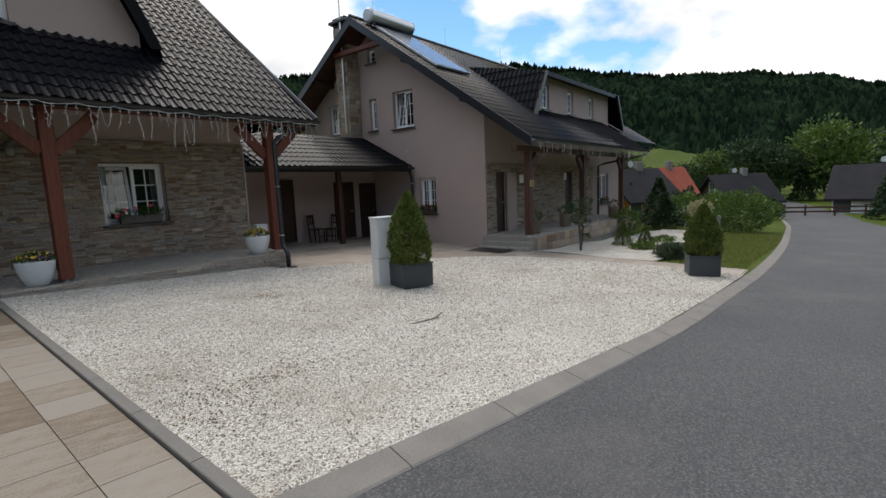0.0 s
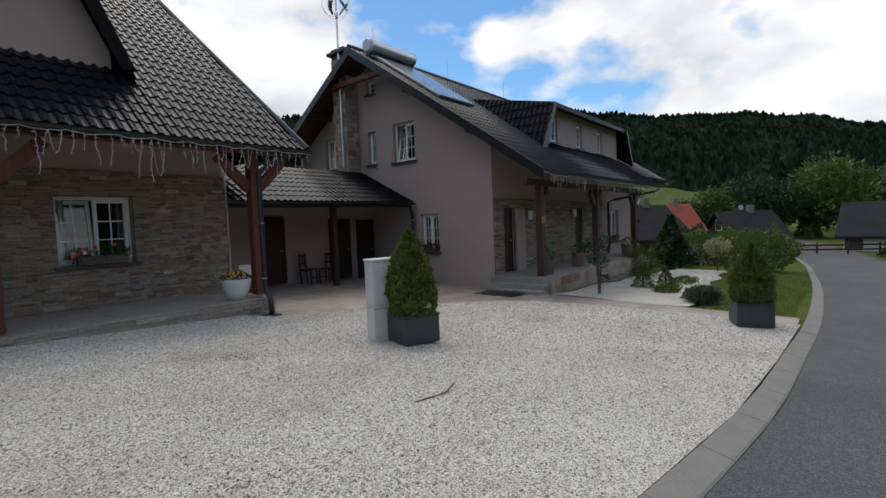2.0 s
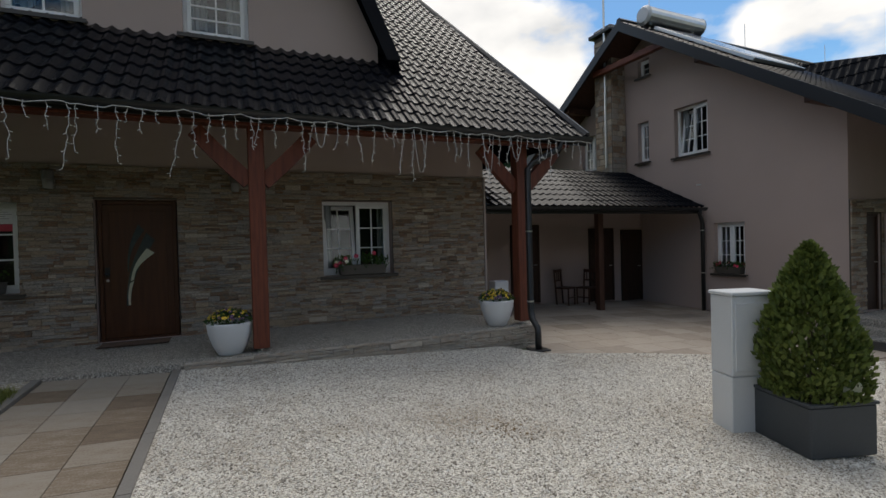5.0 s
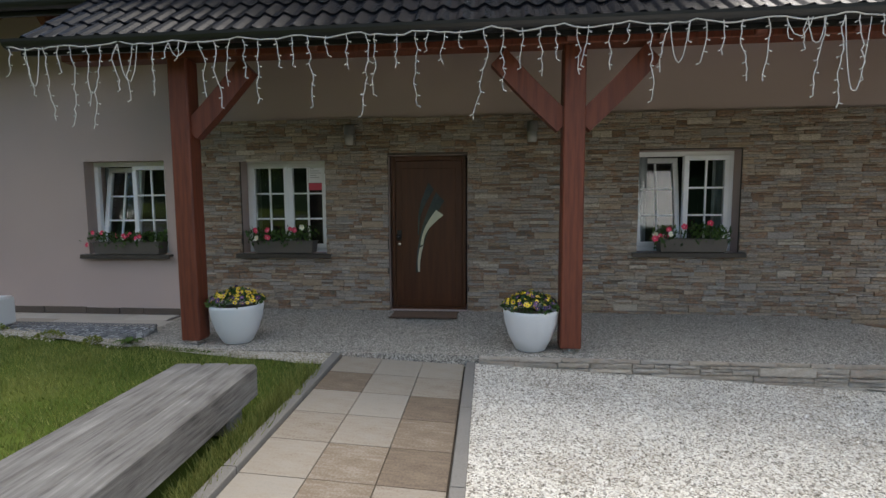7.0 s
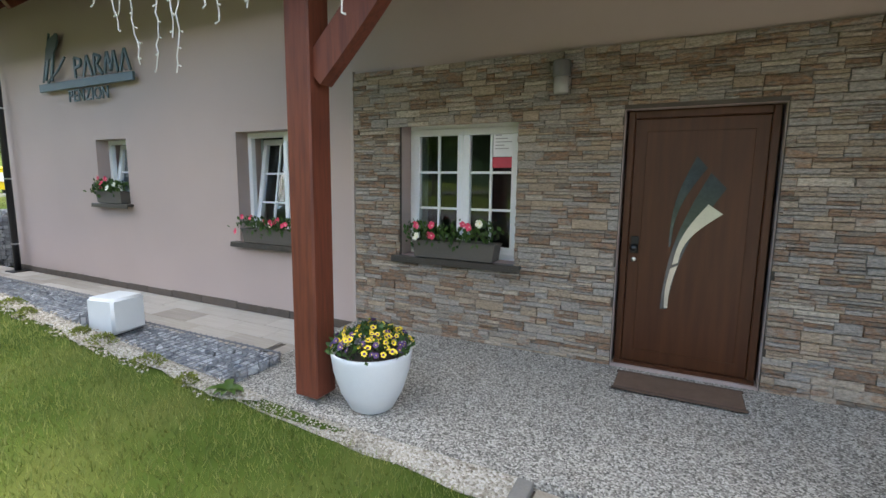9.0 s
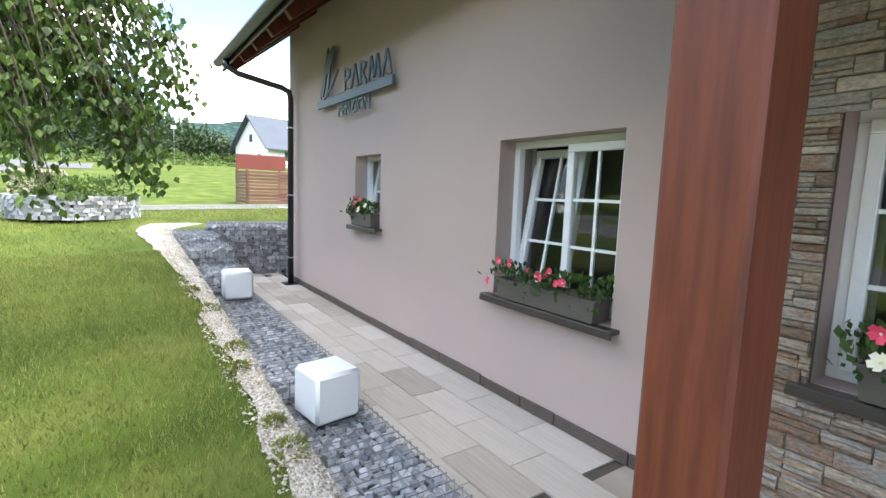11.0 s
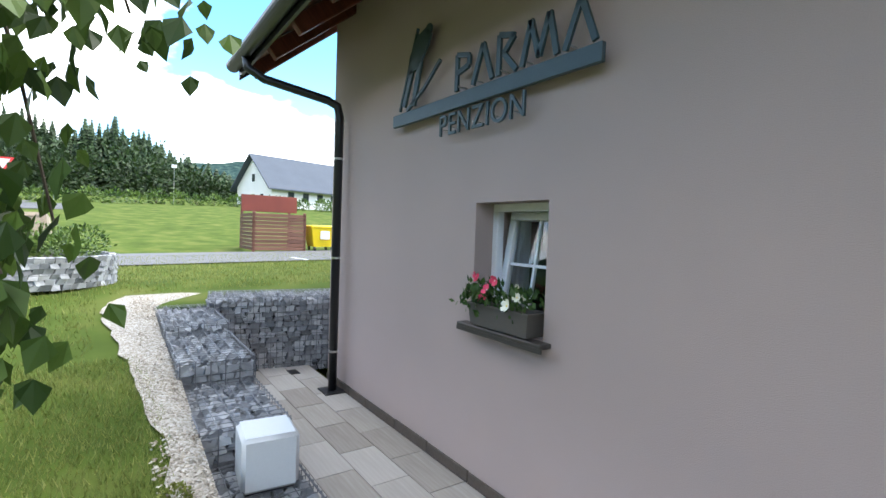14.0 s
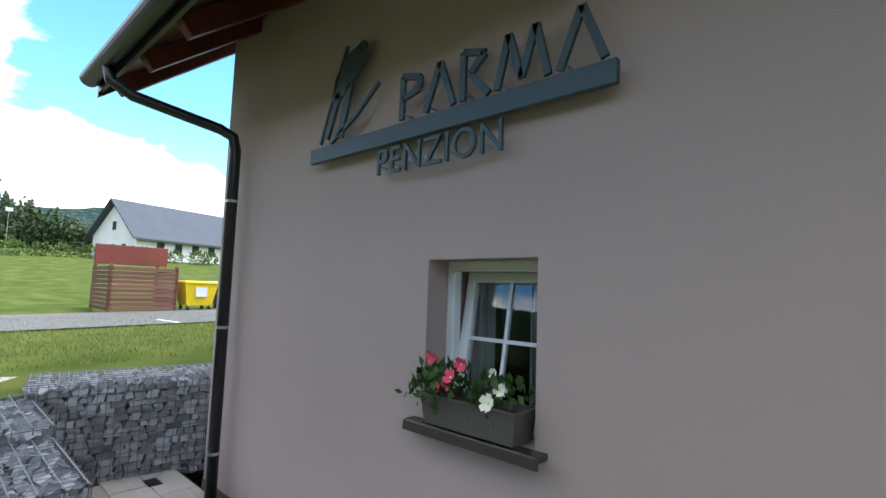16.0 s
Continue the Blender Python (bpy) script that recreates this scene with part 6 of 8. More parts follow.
while z < 4.45:
    h = r.uniform(0.13, 0.2)
    for side in range(3):
        lim = 0.34 if side == 0 else 0.26
        y = -0.34 if side == 0 else -0.28
        while y < lim - 0.05:
            w = min(r.uniform(0.18, 0.4), lim - y)
            if side == 0:
                mbx = MB().box(-0.31, -0.278, y + 0.005, y + w - 0.005, z + 0.005, z + h - 0.005, 0.008)
            elif side == 1:
                mbx = MB().box(y + 0.005, y + w - 0.005, -0.37, -0.338, z + 0.005, z + h - 0.005, 0.008)
            else:
                mbx = MB().box(y + 0.005, y + w - 0.005, 0.338, 0.37, z + 0.005, z + h - 0.005, 0.008)
            part("stone", mbx, STONE, chim)
            y += w
    z += h
part("cap", MB().box(-0.42, 0.40, -0.47, 0.47, 4.62, 4.74, 0.02).box(-0.3, 0.28, -0.36, 0.36, 4.74, 4.86, 0.02), DARK, chim)

turb = thing("wind_turbine", b2(-0.66, 5.95, 4.7), "small vertical wind turbine on a steel mast at the gable", "wind turbine")
part("mast", MB().tube([(0, 0, -1.2), (0, 0, 4.2)], 0.035, 10), STEEL, turb)
part("hub", MB().lathe([(0.06, 4.15), (0.07, 4.2), (0.07, 4.35), (0.03, 4.4), (0.03, 4.95), (0.05, 5.0)], 14), STEEL, turb)
for k in range(5):
    a0 = 2 * math.pi * k / 5
    mb = MB()
    for j in range(13):
        f = j / 12
        rr = 0.10 + 0.40 * math.sin(math.pi * (0.08 + 0.84 * f))
        a = a0 + 0.9 * (f - 0.5)
        p = Vector((rr * math.cos(a), rr * math.sin(a), 4.2 + 0.85 * f))
        tang = Vector((-math.sin(a), math.cos(a), 0)) * 0.07 * math.sin(math.pi * (0.1 + 0.8 * f))
        rad = Vector((math.cos(a), math.sin(a), 0)) * 0.008
        mb.v += [tuple(p + tang + rad), tuple(p - tang + rad), tuple(p - tang - rad), tuple(p + tang - rad)]
    for j in range(12):
        for q in range(4):
            mb.f.append((4 * j + q, 4 * j + (q + 1) % 4, 4 * j + 4 + (q + 1) % 4, 4 * j + 4 + q))
    part("blade", mb, STEEL, turb)
for z in (0.2, 1.6):
    part("bracket", MB().tube([(0, 0, z), (0.6, 0, z)], 0.02, 6), STEEL, turb)

sol = thing("solar_collector", b2(0.6, 3.1, rake(3.1)) @ pose(0, 0, 0, math.degrees(math.atan(S2))), "roof solar water heater with pale panel and steel tank", "solar collector")
part("panel_frame", MB().box(-0.98, 0.98, -1.75, 1.55, 0.06, 0.15, 0.01), STEEL, sol)
part("collector_glass", MB().box(-0.93, 0.93, -1.70, 1.50, 0.15, 0.158), mat("collector glass", (0.20, 0.21, 0.24), 0.15, 0.06, 2, 30, 0, spec=0.6), sol, "pale grey reflecting glass")
part("tank", MB().tube([(-1.12, 1.95, 0.32), (1.12, 1.95, 0.32)], 0.26, 20), STEEL, sol, smooth=False)
part("tank_cap", MB().tube([(-1.2, 1.95, 0.32), (-1.12, 1.95, 0.32)], [0.2, 0.27], 20), WHITE_POT, sol)
part("tank_cap", MB().tube([(1.12, 1.95, 0.32), (1.2, 1.95, 0.32)], [0.27, 0.2], 20), WHITE_POT, sol)
for x in (-0.85, 0.85):
    part("bracket", MB().tube([(x, 1.4, 0.02), (x, 1.95, 0.1), (x, 2.1, 0.02)], 0.02, 6), STEEL, sol)
for a, b, h in ((0.1, 4.9, 1.0), (4.6, 4.97, 0.9), (9.3, 4.97, 0.9)):
    an = thing("aerial", b2(a, b, rake(b)), "thin steel lightning rod on the roof ridge", "lightning rod", "ridge rods")
    part("rod", MB().tube([(0, 0, 0), (0, 0, h)], 0.012, 5), STEEL, an)
an = thing("aerial", pose(3.6, RIDGE_Y, zr), "thin steel lightning rod on the roof ridge", "lightning rod", "ridge rods")
part("rod", MB().tube([(0, 0, 0), (0, 0, 0.9)], 0.012, 5), STEEL, an)

# ---- yard: meter pillar and planters ----
PZ = ground_z(6.0, -5.3) + 0.03
pil = thing("meter_pillar", pose(5.98, -5.33, PZ, 0, 0, -16), "white plastic electricity meter pillar in the gravel", "meter pillar")
part("base", MB().box(-0.20, 0.20, -0.13, 0.13, 0.0, 0.50, 0.008), CUBE_W, pil)
part("cabinet", MB().box(-0.20, 0.20, -0.14, 0.13, 0.505, 1.21, 0.008), CUBE_W, pil)
part("cabinet_door", MB().box(-0.175, 0.175, -0.152, -0.14, 0.55, 1.15, 0.006), CUBE_W, pil)
part("lid", MB().box(-0.215, 0.215, -0.155, 0.14, 1.21, 1.245, 0.008), CUBE_W, pil)
part("lock", MB().box(0.12, 0.15, -0.16, -0.152, 0.83, 0.88, 0.003), STEEL, pil)


def cypress_planter(m, h, rad, label, seed, ball):
    t = thing("planter", m, label, "planter", "cypress planters")
    mb = MB().box(-0.29, 0.29, -0.29, 0.29, 0.02, 0.42, 0.012)
    part("box", mb, ANTHRA, t)
    part("rim", MB().box(-0.30, -0.265, -0.30, 0.30, 0.42, 0.445, 0.004).box(0.265, 0.30, -0.30, 0.30, 0.42, 0.445, 0.004).box(-0.265, 0.265, -0.30, -0.265, 0.42, 0.445, 0.004).box(-0.265, 0.265, 0.265, 0.30, 0.42, 0.445, 0.004), ANTHRA, t)
    part("soil", MB().box(-0.265, 0.265, -0.265, 0.265, 0.40, 0.43), SOIL, t)
    part("trunk", MB().tube([(0, 0, 0.4), (0, 0, 0.4 + h * 0.7)], [0.03, 0.012], 8), BARK, t)
    q = random.Random(seed)

    def place(rr):
        f = rr.random() ** 1.15
        a = rr.uniform(0, 6.283)
        prof = rad * (0.72 + 0.28 * math.sin(math.pi * min(1, 0.1 + 0.9 * f))) * (1 - f ** 1.9) ** 0.75
        k = prof * (1 - 0.5 * rr.random() ** 2) * (1 + 0.22 * noise.noise(Vector((math.cos(a) * 2, math.sin(a) * 2, f * 5 + seed))))
        return Vector((k * math.cos(a), k * math.sin(a), 0.43 + f * h)), Vector((math.cos(a) * 0.6, math.sin(a) * 0.6, 0.9))

    part("crown", leaf_cloud(MB(), 9000, place, 0.06, q), LEAF_C, t, "dense conical cypress with browned tips")
    part("ball", MB().lathe([(0.004 + 0.095 * math.sin(x), 0.095 - 0.095 * math.cos(x)) for x in steps(0.02, math.pi - 0.02, 12)], 20, pose(ball[0], ball[1], 0.43)), mat("cream ball lamp", (0.62, 0.60, 0.42), 0.35, 0.05, 4, 50, 0.02), t, "cream-coloured glazed ball", smooth=True)
    return t


cypress_planter(pose(6.16, -5.80, ground_z(6.16, -5.8) + 0.03, 0, 0, -17), 1.22, 0.40, "anthracite planter with a conical cypress and cream ball", 3, (0.12, -0.20))
cypress_planter(pose(11.08, -9.52, ground_z(11.08, -9.52) + 0.03, 0, 0, 22), 1.02, 0.36, "anthracite planter with a browned cypress beside the road", 8, (0.18, -0.12))
tw = thing("twig", pose(4.55, -7.62, ground_z(4.55, -7.62) + 0.045), "thin bent twig lying on the gravel", "twig")
part("stick", MB().tube([(-0.3, 0.05, 0), (-0.1, -0.02, 0.01), (0.1, -0.03, 0.0), (0.32, 0.04, 0.01)], 0.008, 6), BARK, tw)

# ---- drive paving and garden bed of the second house ----
drv = sheet(lambda x, y: (x, y), steps(10.6, 12.72, 8), steps(-10.15, -4.22, 24), 0.003)
tagged(part("drive_paving", drv, TILE_J), "beige slab drive before the second house", "paving", kind="structure")
lay_slabs(bpy.data.objects["drive_paving"], 10.62, 12.7, -10.12, -4.22, 0.6, 0.48, 0.006)
lay_slabs(bpy.data.objects["courtyard"], 6.04, 13.15, -4.18, 2.62, 0.6, 0.48, 0.007)
tagged(part("gravel_bed", sheet(lambda x, y: (x + 0.1 * math.sin(y * 2), -4.75 + (y + 4.75) * (1.0 - 0.03 * (x - 13)) + 0.12 * math.sin(x * 1.7)), steps(12.75, 26.0, 34), steps(-8.1, -4.75, 14), 0.026), GRAVEL), "ornamental bed of white gravel with shrubs", "gravel", kind="structure")


def shrub(m, name, label, rad, n, size, material, seed, parts=(), cat="shrub", group="", base=0.0):
    t = thing(name, m, label, cat, group)
    q = random.Random(seed)
    mb = MB()
    k = 4 + seed % 4
    stems = MB()
    for j in range(k):
        a = 6.283 * j / k
        stems.tube([(0, 0, 0), (rad[0] * 0.3 * math.cos(a), rad[1] * 0.3 * math.sin(a), base + rad[2] * 0.8)], [0.02, 0.006], 5)
    part("inner_growth", stems, BARK, t)
    part("crown", leaf_cloud(mb, n, lambda r_: blob((0, 0, base + rad[2] * 0.9), rad, r_, 0.45, 0.3, seed), size, q), material, t)
    return t


def gz(x, y):
    return pose(x, y, ground_z(x, y))


def cone_tree(m, name, label, h, rad, n, size, material, seed, cat="conifer", group="", trunk=0.3):
    t = thing(name, m, label, cat, group)
    q = random.Random(seed)
    part("trunk", MB().tube([(0, 0, -0.05), (0, 0, h * 0.9)], [0.03 + 0.02 * h, 0.01], 7), BARK, t)
    mb = MB()
    tiers = max(4, int(h * 3.2))

    def place(r_):
        f = r_.random() ** 1.3
        tier = (f * tiers) % 1.0
        k = rad * (1 - f) * (0.75 + 0.35 * (1 - tier)) * (1 - 0.45 * r_.random() ** 2) + 0.02
        a = r_.uniform(0, 6.283)
        k *= 1 + 0.25 * noise.noise(Vector((math.cos(a) * 1.7, math.sin(a) * 1.7, f * 7 + seed)))
        return Vector((k * math.cos(a), k * math.sin(a), trunk + f * (h - trunk) - 0.10 * k)), Vector((math.cos(a), math.sin(a), -0.1))

    part("crown", leaf_cloud(mb, n, place, size, q, 0.1), material, t)
    return t


cone_tree(gz(16.2, -6.1), "topiary", "small clipped cone shrub in the gravel bed", 0.8, 0.34, 3200, 0.042, LEAF_C, 1, "shrub", "bed shrubs", 0.04)
cone_tree(gz(17.95, -6.3), "topiary", "small clipped cone shrub in the gravel bed", 0.58, 0.28, 2600, 0.042, LEAF_C, 2, "shrub", "bed shrubs", 0.04)
shrub(gz(20.4, -4.8), "weeping_shrub", "dense weeping green shrub in the gravel bed", (0.56, 0.56, 0.6), 2600, 0.08, LEAF, 5, group="bed shrubs")
shrub(gz(13.9, -8.2), "lavender", "mound of grey-green lavender by the lawn edge", (0.5, 0.36, 0.2), 2600, 0.08, leaf_mat("lavender green", (0.05, 0.075, 0.04), (0.10, 0.13, 0.075)), 6, group="bed shrubs")
shrub(gz(15.6, -6.95), "heather", "low mat of dark green heather in the bed", (0.6, 0.3, 0.1), 1200, 0.07, LEAF, 7, group="bed shrubs")
shrub(gz(18.6, -6.7), "heather", "low mat of dark green heather in the bed", (0.9, 0.35, 0.1), 1200, 0.07, LEAF, 9, group="bed shrubs")
gn = thing("bonsai_tree", gz(13.76, -5.68), "small gnarled pine with clustered foliage", "small tree")
mb = MB()
for j, pts in enumerate(([(0, 0, -0.05), (0.05, 0.02, 0.3), (-0.08, 0, 0.6), (0.05, 0.05, 0.95), (-0.05, 0.1, 1.25)], [(0.03, 0, 0.2), (0.3, 0.1, 0.45), (0.42, 0.1, 0.7)], [(-0.05, 0, 0.55), (-0.3, -0.1, 0.7), (-0.4, -0.1, 0.95)], [(0.02, 0, 0.8), (0.3, 0.05, 1.05)])):
    mb.tube(pts, [0.045 - 0.007 * k for k in range(len(pts))], 7)
part("trunk", mb, BARK, gn)
mb = MB()
q = random.Random(4)
for c, rr in (((-0.08, 0.1, 1.42), 0.24), ((0.2, -0.1, 1.5), 0.17), ((0.46, 0.1, 0.82), 0.19), ((-0.46, -0.1, 1.02), 0.21), ((0.36, 0.05, 1.2), 0.2), ((0.34, 0, 0.40), 0.15), ((-0.3, 0.15, 1.3), 0.16)):
    leaf_cloud(mb, 170, lambda r_: blob(c, (rr, rr, rr * 0.6), r_), 0.065, q)
part("crown", mb, LEAF_D, gn)
gw = thing("grafted_willow", gz(25.2, -6.6), "small grafted willow with pale spiky head", "small tree")
part("trunk", MB().tube([(0, 0, -0.05), (0.02, 0, 0.9)], [0.035, 0.025], 7), BARK, gw)
part("crown", leaf_cloud(MB(), 700, lambda r_: blob((0, 0, 1.1), (0.45, 0.45, 0.36), r_, 0.9), 0.15, random.Random(9)), leaf_mat("pale willow", (0.30, 0.30, 0.15), (0.45, 0.42, 0.25)), gw)
pst = thing("white_post", gz(24.0, -7.6), "pale square concrete post on the lawn", "post")
part("shaft", MB().box(-0.1, 0.1, -0.08, 0.08, 0, 0.85, 0.015), KERB, pst)
part("plate", MB().box(-0.07, 0.07, -0.09, -0.082, 0.4, 0.75), DARK, pst)
for k, (x, y, h, rr) in enumerate(((28.3, -3.9, 2.7, 1.15), (26.6, -4.7, 1.6, 0.85))):
    cone_tree(gz(x, y), "spruce", "young dark green spruce behind the garden", h, rr, 3200, 0.16, LEAF_D, 20 + k, "conifer", "garden spruces")
shrub(gz(27.4, -8.0), "round_shrub", "big rounded green shrub beside the road bend", (1.35, 1.35, 1.0), 5200, 0.13, LEAF, 12, group="roadside shrubs")
shrub(gz(31.5, -6.4), "round_shrub", "big rounded green shrub beside the road bend", (1.5, 1.4, 1.0), 5200, 0.13, LEAF, 13, group="roadside shrubs")
shrub(gz(31.0, -4.4), "round_shrub", "big rounded green shrub beside the road bend", (1.5, 1.3, 0.95), 4200, 0.14, LEAF, 15, group="roadside shrubs")
for k, (x, y, a, b, c) in enumerate(((37.0, -3.2, 1.5, 1.3, 1.1), (39.5, -5.0, 1.6, 1.3, 0.9), (43.5, -7.2, 1.4, 1.2, 0.8))):
    shrub(gz(x, y), "garden_shrub", "dark green shrub in front of the far houses", (a, b, c), 2600, 0.2, LEAF if k == 1 else LEAF_D, 60 + k, group="far shrubs")
hd = thing("hedge", pose(44.5, -18.0, ground_z(44.5, -18.0), 0, 0, 8), "clipped green hedge along the road", "hedge")
part("foliage", leaf_cloud(MB(), 9000, lambda r_: (Vector((r_.uniform(-6, 6), r_.choice((-0.7, 0.7, r_.uniform(-0.7, 0.7))) + r_.gauss(0, 0.06), r_.choice((1.5, r_.uniform(0.05, 1.5), r_.uniform(0.05, 1.5))) + r_.gauss(0, 0.06))), Vector((0, -0.4, 0.5))), 0.16, random.Random(5)), leaf_mat("hedge green", (0.06, 0.11, 0.02), (0.13, 0.19, 0.04)), hd)
part("inner_growth", MB().box(-5.9, 5.9, -0.5, 0.5, 0, 1.35), mat("hedge inside", (0.02, 0.03, 0.012), 0.95, 0.3, 6, 40, 0.5), hd)


def tree(m, label, h, rad, n, size, seed, material=LEAF, group=""):
    t = thing("tree", m, label, "tree", group)
    q = random.Random(seed)
    trunk = MB().tube([(0, 0, -0.3), (0.1, 0, h * 0.35), (0, 0.1, h * 0.75)], [0.05 * h * 0.5, 0.03 * h * 0.5, 0.04], 8)
    tops = []
    for k in range(9):
        a, f = 6.283 * k / 9 + q.random(), q.uniform(0.3, 0.7)
        e = Vector((rad * 0.6 * math.cos(a), rad * 0.6 * math.sin(a), h * (f + 0.2)))
        trunk.tube([(0, 0, h * f), tuple(e * 0.5 + Vector((0, 0, h * f * 0.5))), tuple(e)], [0.05, 0.035, 0.015], 5)
        tops.append(e)
    tops += [Vector((0, 0, h * 0.85)), Vector((rad * 0.2, 0, h * 0.65))]
    part("trunk", trunk, BARK, t)
    mb = MB()
    for k, c in enumerate(tops):
        s = rad * q.uniform(0.42, 0.62)
        leaf_cloud(mb, n // len(tops), lambda r_: blob(c, (s, s, s * 0.8), r_, 0.5, 0.4, seed + k), size, q)
    part("crown", mb, material, t)
    return t


# ---- far houses ----


def far_house(m, lx, ly, wall_h, roof_h, wall_m, roof_m, label, windows, over=0.5, dish=False):
    """A house with a gabled roof; its ridge runs along x."""
    t = thing("far_house", m, label, "house", "village houses")
    part("wall", MB().box(-lx / 2, lx / 2, -ly / 2, ly / 2, -1.5, wall_h).add([(-lx / 2, -ly / 2, wall_h), (-lx / 2, ly / 2, wall_h), (-lx / 2, 0, wall_h + roof_h * 0.96), (lx / 2, -ly / 2, wall_h), (lx / 2, ly / 2, wall_h), (lx / 2, 0, wall_h + roof_h * 0.96)], [(0, 1, 2), (3, 5, 4)]), wall_m, t)
    e, dz = over, over * roof_h / (ly / 2)
    vs = []
    for x in (-lx / 2 - e, lx / 2 + e):
        for lift in (0.0, 0.18):
            vs += [(x, -ly / 2 - e, wall_h - dz + lift), (x, 0, wall_h + roof_h + lift), (x, ly / 2 + e, wall_h - dz + lift)]
    part("roof", MB().add(vs, [(3, 4, 10, 9), (4, 5, 11, 10), (0, 6, 7, 1), (1, 7, 8, 2), (0, 1, 4, 3), (1, 2, 5, 4), (6, 9, 10, 7), (7, 10, 11, 8), (0, 3, 9, 6), (2, 8, 11, 5)]), roof_m, t)
    for side, u, z, w, h in windows:
        if side == "f":
            mb, mg = MB().box(u - w / 2 - 0.06, u + w / 2 + 0.06, -ly / 2 - 0.05, -ly / 2 + 0.02, z - 0.06, z + h + 0.06), MB().box(u - w / 2, u + w / 2, -ly / 2 - 0.06, -ly / 2 - 0.05, z, z + h)
        else:
            mb, mg = MB().box(-lx / 2 - 0.05, -lx / 2 + 0.02, u - w / 2 - 0.06, u + w / 2 + 0.06, z - 0.06, z + h + 0.06), MB().box(-lx / 2 - 0.06, -lx / 2 - 0.05, u - w / 2, u + w / 2, z, z + h)
        wd = part("window", mb, PVC, t)
        part("pane", mg, GLASS_D, wd)
    part("chimney", MB().box(lx * 0.15 - 0.25, lx * 0.15 + 0.25, -0.25, 0.25, wall_h + roof_h - 0.4, wall_h + roof_h + 0.7, 0.03), KERB, t)
    if dish:
        part("dish", MB().lathe([(0.02, 0), (0.16, 0.03), (0.24, 0.08)], 16, pose(-lx * 0.1, -0.3, wall_h + roof_h + 0.5, 90)), CUBE_W, t)
    return t


RED_R = mat("red roof", (0.32, 0.09, 0.06), 0.8, 0.2, 1, 12, 0.3, spec=0.1)
GREY_R = mat("grey slate roof", (0.028, 0.028, 0.031), 0.8, 0.3, 1, 12, 0.3, spec=0.1)
BROWNW = mat("dark timber wall", (0.06, 0.035, 0.02), 0.85, 0.2, 1, 20, 0.2)
ORANGEW = mat("orange wall", (0.55, 0.24, 0.03), 0.85, 0.1, 1, 20, 0.1)
WHITEW = mat("white wall", (0.72, 0.72, 0.70), 0.9, 0.06, 0.6, 20, 0.1)
BLUE_R = mat("blue-grey roof", (0.075, 0.088, 0.11), 0.7, 0.12, 0.5, 20, 0.05, spec=0.15)
WIN2 = [("f", -1.6, 0.5, 0.9, 1.1), ("f", 1.4, 0.5, 0.9, 1.1), ("g", 0.0, 2.3, 0.8, 0.9), ("g", -1.2, 0.4, 0.8, 1.1), ("g", 1.2, 0.4, 0.8, 1.1)]
far_house(pose(44.2, 0.1, -2.0, 0, 0, -38), 2.9, 3.4, 2.0, 1.9, WHITEW, RED_R, "small white house with a bright red roof", WIN2)
far_house(pose(36.1, 0.2, -2.1, 0, 0, -30), 4, 4.5, 2.0, 1.9, ORANGEW, GREY_R, "orange-walled house with a dark roof behind the garden", WIN2, dish=True)
far_house(pose(53.0, -4.0, -2.7, 0, 0, -48), 4.6, 4.6, 1.7, 2.1, BROWNW, GREY_R, "dark timber house with a steep dark roof", WIN2, dish=True)
far_house(pose(56.5, -15.2, -2.7, 0, 0, -97), 7.4, 6.4, 1.7, 2.5, WHITEW, GREY_R, "pale house with a broad grey roof by the road", [("f", -3, 0.3, 1.2, 1.2), ("f", 0, 0.3, 1.2, 1.2), ("f", 3, 0.3, 1.2, 1.2), ("g", 0, 2.2, 1, 1)], dish=True)
for k, (x, y, h, rr) in enumerate(((74.5, -8.0, 4.2, 1.3), (48.0, -14.6, 4.0, 1.3))):
    cone_tree(pose(x, y, ground_z(x, y)), "spruce", "dark spruce by the far houses", h, rr, 2600, 0.26, LEAF_D, 40 + k, "conifer", "village spruces")
r = random.Random(77)
base_tree = tree(pose(70, 14, -3), "leafy deciduous tree behind the far houses", 9.0, 3.4, 5200, 0.42, 3, LEAF, "far trees")
base_tree2 = tree(pose(74, -4, -3), "leafy deciduous tree behind the far houses", 8.0, 3.8, 5200, 0.42, 5, LEAF_D, "far trees")
for k in range(34):
    deg = 68 + 34 * (k + r.random()) / 34
    az, d = radians(deg), r.uniform(72, 115)
    x, y = 0.5 + d * math.sin(az), -12.3 + d * math.cos(az)
    s = r.uniform(0.75, 1.15) * (0.84 if deg < 80 else 0.85 if deg < 88 else 1.1)
    o = copy_thing(base_tree if k % 2 else base_tree2, pose(x, y, -4.0, 0, 0, r.uniform(0, 360)))
    o.matrix_basis = o.matrix_basis @ Matrix.Scale(s, 4)
for k in range(10):
    x, y = 31 + r.uniform(0, 12), 2 + k * 1.7
    o = copy_thing(base_tree2, pose(x, y, -3.5, 0, 0, r.uniform(0, 360)))
    o.matrix_basis = o.matrix_basis @ Matrix.Scale(r.uniform(0.45, 0.7), 4)
for k in range(16):
    o = copy_thing(base_tree if k % 3 else base_tree2, pose(-34 + 4.2 * k + r.uniform(-1, 1), -27 - r.uniform(0, 8), 0.2, 0, 0, r.uniform(0, 360)))
    o.matrix_basis = o.matrix_basis @ Matrix.Scale(r.uniform(0.8, 1.15), 4)
fence = thing("timber_fence", pose(50.2, -11.4, ground_z(50.2, -11.4), 0, 0, -72), "low dark timber rail fence beyond the road", "fence")
